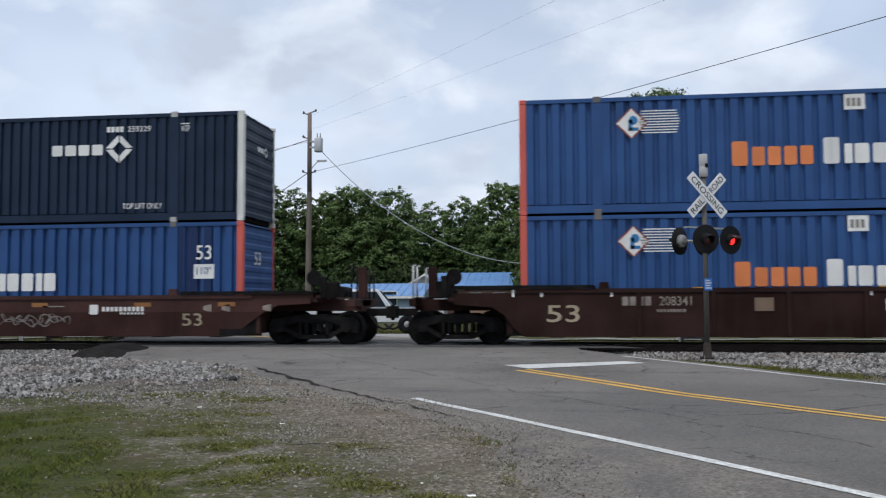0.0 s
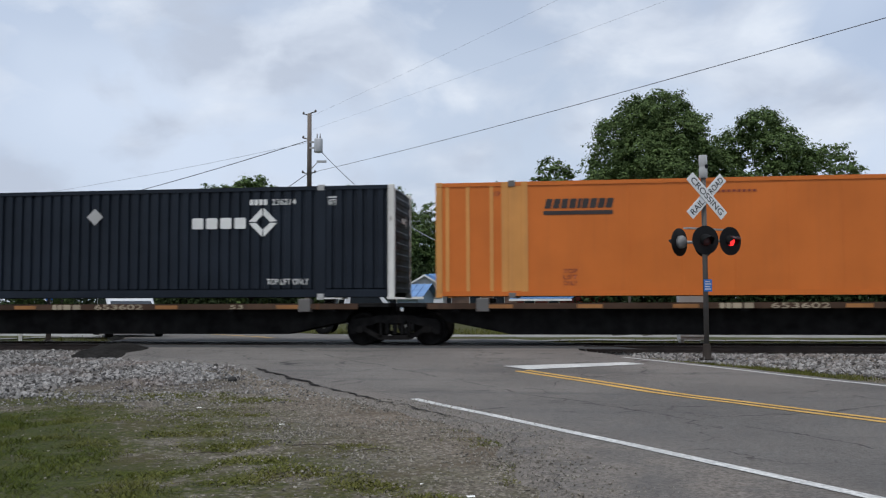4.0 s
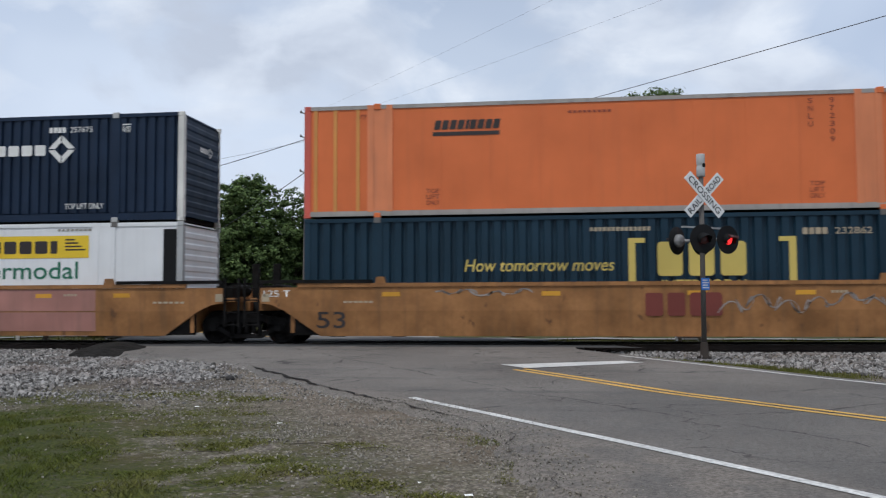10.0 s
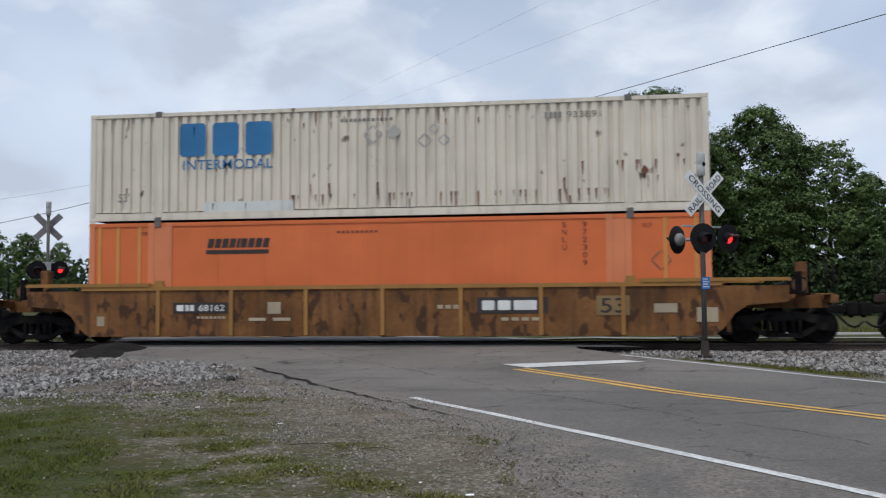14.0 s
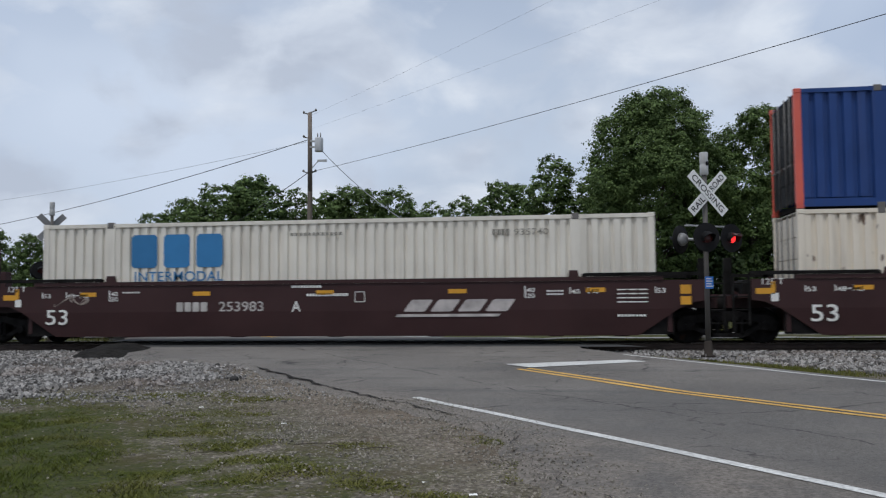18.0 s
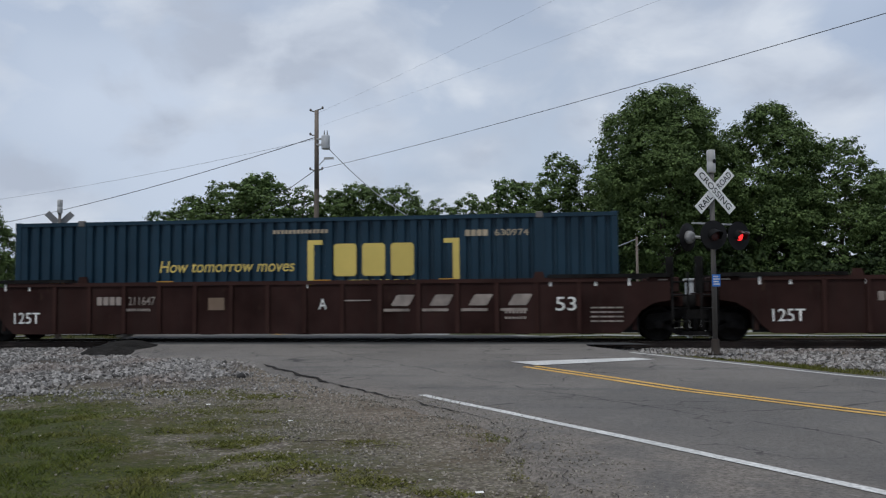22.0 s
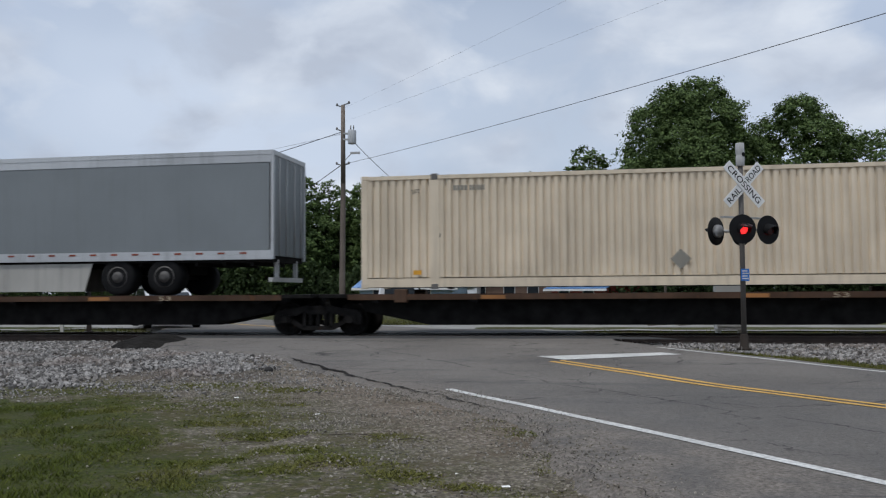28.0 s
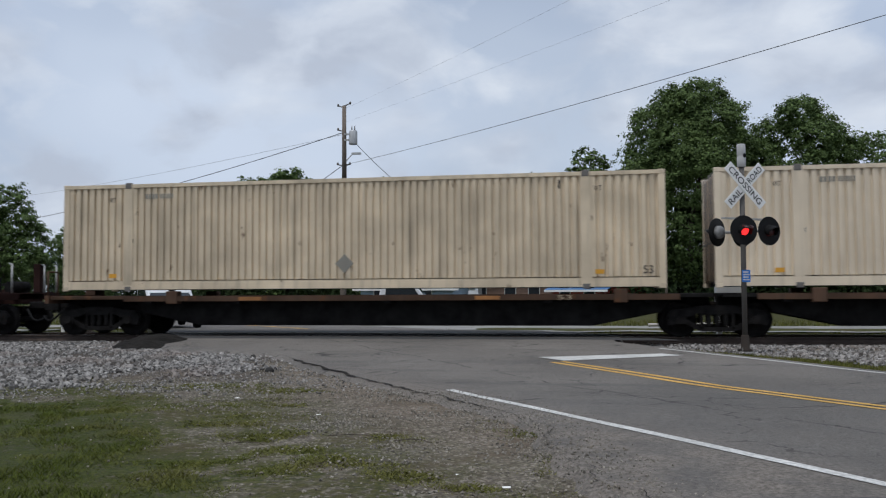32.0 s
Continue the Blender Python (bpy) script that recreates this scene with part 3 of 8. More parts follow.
def navy_box_marks(t, number):
    mark(t, "brand_blocks", Y_MARK, MARK_Y, lambda bm: blocks(bm, "c=x", 8.93, 1.38, 2.25, 0.84), "yellow brand name of plain blocks")

    for x, s in ((8.23, 1), (12.2, -1)):
        out = [(0, 0.85), (0.4, 0.85), (0.4, 0.97), (0.17, 0.97), (0.17, 2.2), (0.4, 2.2), (0.4, 2.32), (0, 2.32)]
        mark(t, "bracket", Y_MARK, MARK_Y, lambda bm: bm.faces.new([bm.verts.new((x + s * px, 0, pz)) for px, pz in out]), "yellow square bracket")
    letter(t, "INTERMODAL", 9.03, 1.04, 2.1, 0.25, Y_MARK, MARK_Y)
    for x in (8.78, 9.21, 11.23, 11.66):
        mark(t, "dot", Y_MARK, MARK_Y, lambda bm: disc(bm, x, 0.66, 0.14))
    letter(t, "How tomorrow moves", 4.17, 1.52, 3.72, 0.31, Y_MARK, MARK_Y, 0.2)
    letter(t, number, 13.1, 2.36, 0.85, 0.16, TAN_MARK, MARK_Y)
    mark(t, "marking", TAN_MARK, MARK_Y, lambda bm: (blocks(bm, "c=xo", 12.35, 2.36, 0.6, 0.16), bars(bm, 7.3, 2.5, 1.5, 0.1, 14)))
    letter(t, "53'", 1.0, 0.6, 0.36, 0.24, TAN_MARK, MARK_Y)
    letter(t, "53'", 14.9, 0.6, 0.36, 0.24, TAN_MARK, MARK_Y)
    mark(t, "marking", TAN_MARK, MARK_Y, lambda bm: (blocks(bm, "o", 2.25, 0.6, 0.25, 0.24), blocks(bm, "o", 13.4, 0.6, 0.25, 0.24)))
    mark(t, "emblem", Y_MARK, 0, lambda bm: (plate(bm, 0, 0.06, 0, 0.62), plate(bm, 0.84, 0.9, 0, 0.62), blocks(bm, "c=x", 0.12, 0.12, 0.66, 0.4)), at=Matrix.Translation((LONG - 0.005, 1.0, 1.6)) @ Matrix.Rotation(math.pi / 2, 4, "Z"))


def pale_box_marks(t, material, number, num_mat, code_z=0.55):
    mark(t, "brand_blocks", material, MARK_Y, lambda bm: blocks(bm, "c=x", 2.52, 1.72, 2.72, 0.88), "brand name of plain blocks")
    letter(t, "INTERMODAL", 2.62, 1.36, 2.46, 0.26, material, MARK_Y)
    letter(t, number, 12.7, 2.42, 0.85, 0.16, num_mat, MARK_Y)
    mark(t, "marking", num_mat, MARK_Y, lambda bm: (blocks(bm, "nxno", 12.15, 2.42, 0.45, 0.16), bars(bm, 6.9, 2.5, 1.4, 0.08, 12)))
    letter(t, "53'", 0.8, code_z, 0.32, 0.22, num_mat, MARK_Y)
    mark(t, "emblem", material, 0, lambda bm: (blocks(bm, "c=x", 0, 0.2, 0.9, 0.42), bars(bm, 0, 0, 0.9, 0.1, 6)), at=Matrix.Translation((LONG - 0.005, 0.9, 1.9)) @ Matrix.Rotation(math.pi / 2, 4, "Z"))


def orange_box_marks(t, x=2.75, ribbed=False):
    mark(t, "brand_blocks", K_MARK, 0, lambda bm: (blocks(bm, "=cnni=o=o", 0, 0.1, 1.3, 0.2, 0.04), plate(bm, 0, 1.25, 0, 0.07)), "black brand name of plain blocks on the end wall",
         at=Matrix.Translation((LONG - 0.012, 0.75, 1.15)) @ Matrix.Rotation(math.pi / 2, 4, "Z"))
    mark(t, "brand_blocks", K_MARK, MARK_Y, lambda bm: (blocks(bm, "=cnni=o=o", x, 2.22, 1.7, 0.24, 0.05), plate(bm, x - 0.03, x + 1.68, 2.06, 2.16)), "black brand name of plain blocks with an underline")
    if ribbed:
        letter(t, "53", 1.15, 1.85, 0.3, 0.22, R_MARK, MARK_Y)
        for xx in (2.25, 12.2):
            letter(t, "TOP LIFT ONLY", xx, 0.56, 1.2, 0.16, R_MARK, MARK_Y)
        mark(t, "placard", GREY_PATCH, MARK_Y, lambda bm: (diamond(bm, 8.1, 2.3, 0.22), diamond(bm, 8.1, 1.15, 0.22)), "grey diamond placards")
        mark(t, "marking", R_MARK, MARK_Y, lambda bm: (bars(bm, 2.3, 2.55, 1.1, 0.07, 9), bars(bm, 12.2, 2.55, 1.1, 0.07, 9), [plate(bm, q, q + 0.07, 2.0 + 0.12 * k, 2.08 + 0.12 * k) for q in (7.0, 7.25) for k in range(6)]))
        mark(t, "reflective_tape", W_MARK, -0.004, lambda bm: [plate(bm, 0.5 + k * 0.76, 0.86 + k * 0.76, 0.05, 0.1) for k in range(20)], "dashes of white reflective tape")
    else:
        for q in (12.55, 13.05):
            for k in range(4 if q < 13 else 6):
                letter(t, "SNLU972309"[(0 if q < 13 else 4) + k], q, 2.6 - 0.19 * k, 0.11, 0.13, R_MARK, MARK_Y)
        for xx in (3.2, 12.55):
            for k, w in enumerate(("TOP", "LIFT", "ONLY")):
                letter(t, w, xx, 0.6 - 0.15 * k, 0.34, 0.11, R_MARK, MARK_Y)
        mark(t, "marking", R_MARK, MARK_Y, lambda bm: bars(bm, 6.8, 2.55, 1.1, 0.06, 9))
        letter(t, "WTP", 1.4, 2.55, 0.24, 0.12, R_MARK, MARK_Y)
        letter(t, "WTP", 14.5, 2.55, 0.24, 0.12, R_MARK, MARK_Y)
        for q in (0.3, 0.82, 1.42, LONG - 1.1, LONG - 0.36):
            part_mesh("side_rib", shared(("side_rib",), lambda bm: box(bm, -0.045, 0.045, 0.008, 0.03, 0.16, BOX_H - 0.115)), AMBER, t, "amber side rib").location.x = q
        mark(t, "placard", paint("stained_placard", (0.33, 0.13, 0.07), 0.7, var=0.3), MARK_Y, lambda bm: ring_diamond(bm, 14.95, 1.75, 0.26, 0.06), "stained diamond placard holder")


def cream_marks(t, dirty=False):
    mark(t, "patch", GREY_PATCH, MARK_Y, lambda bm: diamond(bm, 8.02, 0.68, 0.25), "grey diamond patch")
    mark(t, "marking", GREY_PATCH, MARK_Y, lambda bm: (blocks(bm, "on=o", 2.42, 2.5, 0.38, 0.13), bars(bm, 2.84, 2.5, 0.4, 0.13, 6)))
    for x in (1.35, 14.42):
        letter(t, "WT", x, 2.42, 0.2, 0.13, K_MARK, MARK_Y)
        mark(t, "decal", REFLECT_Y, MARK_Y, lambda bm: plate(bm, x + 0.02, x + 0.24, 0.36, 0.47), "small amber decal")
    letter(t, "53", 15.6, 0.36, 0.24, 0.2, K_MARK, MARK_Y)
    mark(t, "dent", K_MARK, MARK_Y, lambda bm: (plate(bm, 2.02, 2.08, 1.3, 1.42), plate(bm, 14.1, 14.16, 1.3, 1.42), plate(bm, 13.55, 13.6, 2.5, 2.72)))


# bogies -----------------------------------------------------------------
def side_frame(bm, y):
    top = [(-1.16, 0.30), (-1.2, 0.5), (-1.1, 0.66), (-0.62, 0.72), (-0.36, 0.78), (0.36, 0.78), (0.62, 0.72), (1.1, 0.66), (1.2, 0.5), (1.16, 0.30)]
    inner = [(1.0, 0.30), (0.98, 0.44), (0.7, 0.5), (0.44, 0.62), (-0.44, 0.62), (-0.7, 0.5), (-0.98, 0.44), (-1.0, 0.30)]
    n = len(top)
    # upper compression member, drawn as a chain of quads
    pairs = list(zip(top, [(-1.0, 0.30), (-0.98, 0.42), (-0.86, 0.48), (-0.6, 0.52), (-0.36, 0.62), (0.36, 0.62), (0.6, 0.52), (0.86, 0.48), (0.98, 0.42), (1.0, 0.30)]))
    for (a, b), (c, d) in zip(pairs, pairs[1:]):
        prism(bm, [b, d, c, a], y - 0.07, y + 0.07)
    # lower tension member
    for a, b in (((-0.86, 0.46), (-0.4, 0.2)), ((-0.4, 0.2), (0.4, 0.2)), ((0.4, 0.2), (0.86, 0.46))):
        dx, dz = b[0] - a[0], b[1] - a[1]
        k = 0.055 / math.hypot(dx, dz)
        prism(bm, [(a[0] + dz * k, a[1] - dx * k), (b[0] + dz * k, b[1] - dx * k), (b[0] - dz * k, b[1] + dx * k), (a[0] - dz * k, a[1] + dx * k)], y - 0.06, y + 0.06)
    for x in (-0.4, 0.33):
        box(bm, x, x + 0.07, y - 0.06, y + 0.06, 0.2, 0.62)
    for x in (-0.889, 0.889):
        box(bm, x - 0.15, x + 0.15, y - 0.1, y + 0.08, 0.33, 0.54)
        rod(bm, (x, y - 0.16, 0.42), (x, y - 0.09, 0.42), 0.1, seg=12)


def springs(bm, y):
    for x in (-0.2, 0.0, 0.2):
        coil = [(0.075 if k % 2 else 0.055, 0.27 + 0.025 * k) for k in range(13)]
        lathe(bm, coil, axis_y=False, seg=8, at=(x, y, 0))
    box(bm, -0.3, 0.3, y - 0.08, y + 0.08, 0.56, 0.66)


def wheelset_mesh(bm):
    for s in (-1, 1):
        prof = [(0.11, 0.10), (0.11, 0.075), (0.34, 0.03), (0.36, 0.07), (0.42, 0.075), (0.425, -0.03), (0.45, -0.045), (0.45, -0.065), (0.36, -0.065), (0.34, -0.03), (0.11, -0.06), (0.11, -0.1)]
        lathe(bm, [(r, s * (0.76 + o)) for r, o in prof], seg=28)
        for k in range(5):
            a = k * math.tau / 5
            rod(bm, (0.24 * math.cos(a), s * 0.79, 0.24 * math.sin(a)), (0.24 * math.cos(a), s * 0.83, 0.24 * math.sin(a)), 0.045, seg=6)
    rod(bm, (0, -0.98, 0), (0, 0.98, 0), 0.075, seg=10)


def bogie(parent, x, u):
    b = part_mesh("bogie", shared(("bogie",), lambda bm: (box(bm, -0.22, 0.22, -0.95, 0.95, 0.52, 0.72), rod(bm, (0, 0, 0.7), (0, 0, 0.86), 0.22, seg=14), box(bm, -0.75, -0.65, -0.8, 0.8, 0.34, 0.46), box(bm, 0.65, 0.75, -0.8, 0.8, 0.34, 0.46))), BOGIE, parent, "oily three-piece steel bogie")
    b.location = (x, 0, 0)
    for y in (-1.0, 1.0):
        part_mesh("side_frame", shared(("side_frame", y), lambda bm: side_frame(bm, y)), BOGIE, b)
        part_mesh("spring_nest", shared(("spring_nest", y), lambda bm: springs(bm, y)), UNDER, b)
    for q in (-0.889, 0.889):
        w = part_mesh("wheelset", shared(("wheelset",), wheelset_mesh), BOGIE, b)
        w.location = (q, 0, 0.42)
        WHEELS.append((w, u + x + q, q))
    return b


def coupler(parent, x, s, material):
    part_mesh("coupler", shared(("coupler", s), lambda bm: (box(bm, min(0, s * 0.62), max(0, s * 0.62), -0.09, 0.09, 0.72, 0.92), box(bm, min(s * 0.55, s * 0.82), max(s * 0.55, s * 0.82), -0.17, 0.2, 0.66, 0.98), rod(bm, (s * 0.7, 0.06, 0.6), (s * 0.7, 0.06, 1.02), 0.06)), 0.02), UNDER, parent, "rusty knuckle coupler").location = (x, 0, 0)
    hose = bmesh.new()
    pts = [Vector((x + s * (0.2 + 0.62 * q), -0.45 - 0.1 * math.sin(q * 3.1), 0.72 - 0.34 * math.sin(q * math.pi * 0.8))) for q in (0, 0.2, 0.4, 0.6, 0.8, 1.0)]
    tube(hose, pts, 0.03)
    part("brake_hose", hose, RUBBER, parent)


# well cars ----------------------------------------------------------------
def well_unit(label, u, material, left, right, ztop=1.58, ribbed=False, top_mat=None, step=0.0, end_rail=True, rib_step=2.05, goose=False, lean=0.05):
    """One unit of a well car. left and right: 'end' (a bogie and a coupler), 'link' (a bogie shared with the next unit) or 'none'."""
    t = thing("well_car", label, "well car", "well cars of the train")
    top_mat = top_mat or material
    kit = (ztop, ribbed, left, right, step, lean)
    xl, xr = (-9.75 if left == "end" else -9.2), (9.75 if right == "end" else 9.2)
    for s in (-1, 1):
        y0, y1 = (-1.5, -1.44) if s < 0 else (1.44, 1.5)
        sh = (lambda z: lean * max(0.0, (0.86 - z) / 0.64)) if s < 0 else (lambda z: -lean * max(0.0, (0.86 - z) / 0.64))
        if ribbed:
            sh = lambda z: 0.0

        def sill(bm):
            if ribbed:
                prism(bm, [(-8.0, 0.22), (8.0, 0.22), (8.25, 0.42), (8.5, 0.76), (8.8, 0.95), (xr, 1.02), (xr, ztop), (xl, ztop), (xl, 1.02), (-8.8, 0.95), (-8.5, 0.76), (-8.25, 0.42)], y0, y1)
            else:
                prism(bm, [(-7.6, 0.22), (7.6, 0.22), (8.55, 0.86), (-8.55, 0.86)], y0, y1, sh)
                prism(bm, [(-8.55, 0.86), (8.55, 0.86), (8.9, 1.02), (xr, 1.06), (xr, ztop - step), (8.2, ztop - step), (8.2, ztop), (-8.2, ztop), (-8.2, ztop - step), (xl, ztop - step), (xl, 1.06), (-8.9, 1.02)] if step else
                      [(-8.55, 0.86), (8.55, 0.86), (8.9, 1.02), (xr, 1.06), (xr, ztop), (xl, ztop), (xl, 1.06), (-8.9, 1.02)], y0, y1, sh)
        part_mesh("side_sill", shared(("side_sill", kit, s), sill), material, t)
        part_mesh("top_chord", shared(("top_chord", kit, s), lambda bm: (box(bm, -8.2, 8.2, min(y0, s * 1.53), max(y1, s * 1.53), ztop + 0.002, ztop + 0.1),)), top_mat, t)
        for q, e in ((-1, xl), (1, xr)):
            a, b = sorted((q * 6.3, e))
            part_mesh("end_rail", shared(("end_rail", kit, s, q), lambda bm: (box(bm, a, b, min(y0, s * 1.55), max(y1, s * 1.55), ztop + 0.104, ztop + 0.19), [box(bm, a + (b - a) * k / 3 - 0.05, a + (b - a) * k / 3 + 0.05, s * 1.47 - 0.03, s * 1.47 + 0.03, ztop + 0.1, ztop + 0.17) for k in range(4)])), UNDER if end_rail else top_mat, t)
        if ribbed:
            n = round(13.9 / rib_step)
            posts = [-6.95 + k * 13.9 / n for k in range(n + 1)]
            if rib_step < 1.2:
                posts = [-6.815 + 0.985 * k for k in range(14)] + [7.02]
            elif rib_step > 1.9 and goose is False and top_mat is not material:
                posts = [x + 0.9 for x in posts[:-1]]
            elif rib_step < 1.7:
                posts = posts[1:]
            for x in posts:
                part_mesh("side_post", shared(("side_post", kit, s), lambda bm: box(bm, -0.05, 0.05, min(s * 1.49, s * 1.555), max(s * 1.49, s * 1.555), 0.25, ztop + 0.004)), top_mat if top_mat is not material else material, t).location.x = x
        for q in (-1, 1):
            a, b = sorted((q * 7.3, q * 8.45))
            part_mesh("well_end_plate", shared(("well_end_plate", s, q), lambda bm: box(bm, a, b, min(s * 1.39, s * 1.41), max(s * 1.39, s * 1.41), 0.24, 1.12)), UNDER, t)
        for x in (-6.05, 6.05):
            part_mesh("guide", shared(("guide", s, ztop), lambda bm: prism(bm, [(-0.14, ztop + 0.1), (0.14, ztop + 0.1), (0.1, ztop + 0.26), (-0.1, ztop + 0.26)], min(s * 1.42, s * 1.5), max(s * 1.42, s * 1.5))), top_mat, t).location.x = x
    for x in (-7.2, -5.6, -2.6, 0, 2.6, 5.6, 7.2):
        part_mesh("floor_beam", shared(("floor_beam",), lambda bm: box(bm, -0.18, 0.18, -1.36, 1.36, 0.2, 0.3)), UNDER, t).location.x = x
    for s, kind, e in ((-1, left, xl), (1, right, xr)):
        reach = 10.9 if kind == "end" else 9.6
        a, b = sorted((s * 8.35, s * reach))

        def platform(bm):
            box(bm, a, b, -0.55, 0.55, 0.86, 1.16)
            x0, x1 = sorted((s * 8.35, s * (9.9 if kind == "end" else 9.5)))
            box(bm, x0, x1, -1.42, 1.42, 1.1, 1.2)
            box(bm, min(s * 8.3, s * 8.4), max(s * 8.3, s * 8.4), -1.43, 1.43, 0.3, ztop - 0.04)
        part_mesh("end_platform", shared(("end_platform", kit, s), platform), material, t)
        if kind == "end":
            tan = material in (TAN_CAR, TAN_OLD)
            part_mesh("end_sill", shared(("end_sill", s), lambda bm: (box(bm, min(s * 10.72, s * 10.9), max(s * 10.72, s * 10.9), -1.4, 1.4, 0.98, 1.18), [box(bm, min(s * 10.4, s * 10.8), max(s * 10.4, s * 10.8), y - 0.28, y + 0.28, 1.18, 1.21) for y in (-1.1, 1.1)]), 0.012), material, t)
            for y in (-1.35, -0.75, 0.75, 1.35):
                part_mesh("stanchion", shared(("stanchion", s, y), lambda bm: (rod(bm, (s * 10.8, y, 1.18), (s * 10.8, y, 2.0), 0.025), rod(bm, (s * 10.8, y, 2.0), (s * 10.72, y, 2.02), 0.025))), UNDER if tan or not (goose or ribbed) else GALV, t)
            part_mesh("brake_valve", shared(("brake_valve", s), lambda bm: box(bm, min(s * 9.9, s * 10.3), max(s * 9.9, s * 10.3), -0.9, -0.5, 1.2, 1.62), 0.015), UNDER, t)
            part_mesh("air_tank", shared(("air_tank", s), lambda bm: rod(bm, (s * 10.1, 0.1, 1.35), (s * 10.1, 0.9, 1.35), 0.18, seg=12), 0.01), UNDER, t)
            part_mesh("brake_stand", shared(("brake_stand", s), lambda bm: box(bm, min(s * 9.95, s * 10.1), max(s * 9.95, s * 10.1), -1.3, -1.15, 1.2, 1.75), 0.015), UNDER, t)
            part_mesh("post", shared(("end_post", s), lambda bm: (box(bm, min(s * 10.5, s * 10.72), max(s * 10.5, s * 10.72), 0.65, 0.95, 1.2, 2.05),), 0.01), material, t)
            if goose:
                part_mesh("grab_pipe", shared(("grab_pipe", s), lambda bm: tube(bm, [(s * 10.8, -1.32, 1.18), (s * 10.8, -1.32, 2.28), (s * 10.72, -1.32, 2.42), (s * 10.58, -1.32, 2.48), (s * 9.62, -1.32, 2.56)], 0.027)), GALV, t, "bent grey grab pipe")
                part_mesh("stop_post", shared(("stop_post", s), lambda bm: box(bm, min(s * 9.4, s * 9.62), max(s * 9.4, s * 9.62), -1.38, -1.18, 1.2, 2.62), 0.012), material, t)
            bx, bz, br = (s * 10.05, 1.42, 0.17) if tan else (s * 9.78, 1.72, 0.2)
            part_mesh("brake_wheel", shared(("brake_wheel", s, tan), lambda bm: (lathe(bm, [(br - 0.025, -0.015), (br, -0.025), (br, 0.025), (br - 0.025, 0.015)], at=(bx, -1.22, bz), seg=18), rod(bm, (bx, -1.2, 1.2), (bx, -1.2, bz), 0.03), box(bm, bx - br, bx + br, -1.235, -1.205, bz - 0.015, bz + 0.015), box(bm, bx - 0.015, bx + 0.015, -1.235, -1.205, bz - br, bz + br))), RUST_WHEEL if tan else UNDER, t, "hand brake wheel")
            coupler(t, s * 10.9, s, material)
            bogie(t, s * 9.72, u)
        else:
            part_mesh("articulation", shared(("articulation", s), lambda bm: (rod(bm, (s * 9.72, 0, 0.72), (s * 9.72, 0, 1.15), 0.34, seg=14), box(bm, min(s * 9.2, s * 9.7), max(s * 9.2, s * 9.7), -0.3, 0.3, 0.75, 1.05))), UNDER, t)
            part_mesh("valve_box", shared(("valve_box", s), lambda bm: box(bm, min(s * 8.9, s * 9.35), max(s * 8.9, s * 9.35), -1.2, -0.7, 1.2, 1.52), 0.012), UNDER, t)
            part_mesh("air_tank", shared(("air_tank_link", s), lambda bm: rod(bm, (s * 9.1, -0.5, 1.4), (s * 9.1, 0.5, 1.4), 0.17, seg=12), 0.01), UNDER, t)
            part_mesh("post", shared(("link_post", s), lambda bm: box(bm, min(s * 9.3, s * 9.5), max(s * 9.3, s * 9.5), 0.4, 0.55, 1.2, 2.15), 0.012), UNDER, t)
            for k in range(4):
                part_mesh("ladder_rung", shared(("ladder_rung", s), lambda bm: rod(bm, (s * 9.25, -1.47, 0), (s * 9.62, -1.47, 0), 0.018, seg=6)), UNDER, t).location.z = 0.5 + 0.32 * k
            for x in (9.25, 9.62):
                part_mesh("ladder_rail", shared(("ladder_rail", s, x), lambda bm: box(bm, s * x - 0.025, s * x + 0.025, -1.5, -1.45, 0.45, 1.7)), UNDER, t)
            if ribbed:
                for y in (-1.46, 0.66):
                    part_mesh("bulkhead", shared(("bulkhead", s, y, ztop), lambda bm: box(bm, min(s * 8.72, s * 9.42), max(s * 8.72, s * 9.42), y, y + 0.8, 1.21, ztop + 0.1), 0.02), material, t, "brown equipment bulkhead over the bogie")
                for z in (1.32, ztop - 0.04):
                    mark(t, "sticker", W_FADED, -1.465, lambda bm: (plate(bm, s * 9.05 - 0.16, s * 9.05 + 0.16, z, z + 0.035), plate(bm, s * 9.05 - 0.12, s * 9.05 + 0.1, z + 0.06, z + 0.09)))
            if s < 0:
                bogie(t, -9.72, u)
    MOVING.append((t, u, TRACK_Y, 0.0))
    return t


def lean_on(ob, z, lean=0.05):
    """Lays a mark on the inward-leaning lower half of a smooth side sill."""
    ob.matrix_basis = Matrix.Translation((ob.location.x, -1.506 + lean * (0.86 - z) / 0.64, z)) @ Matrix.Rotation(math.atan(lean / 0.64), 4, "X")
    return ob


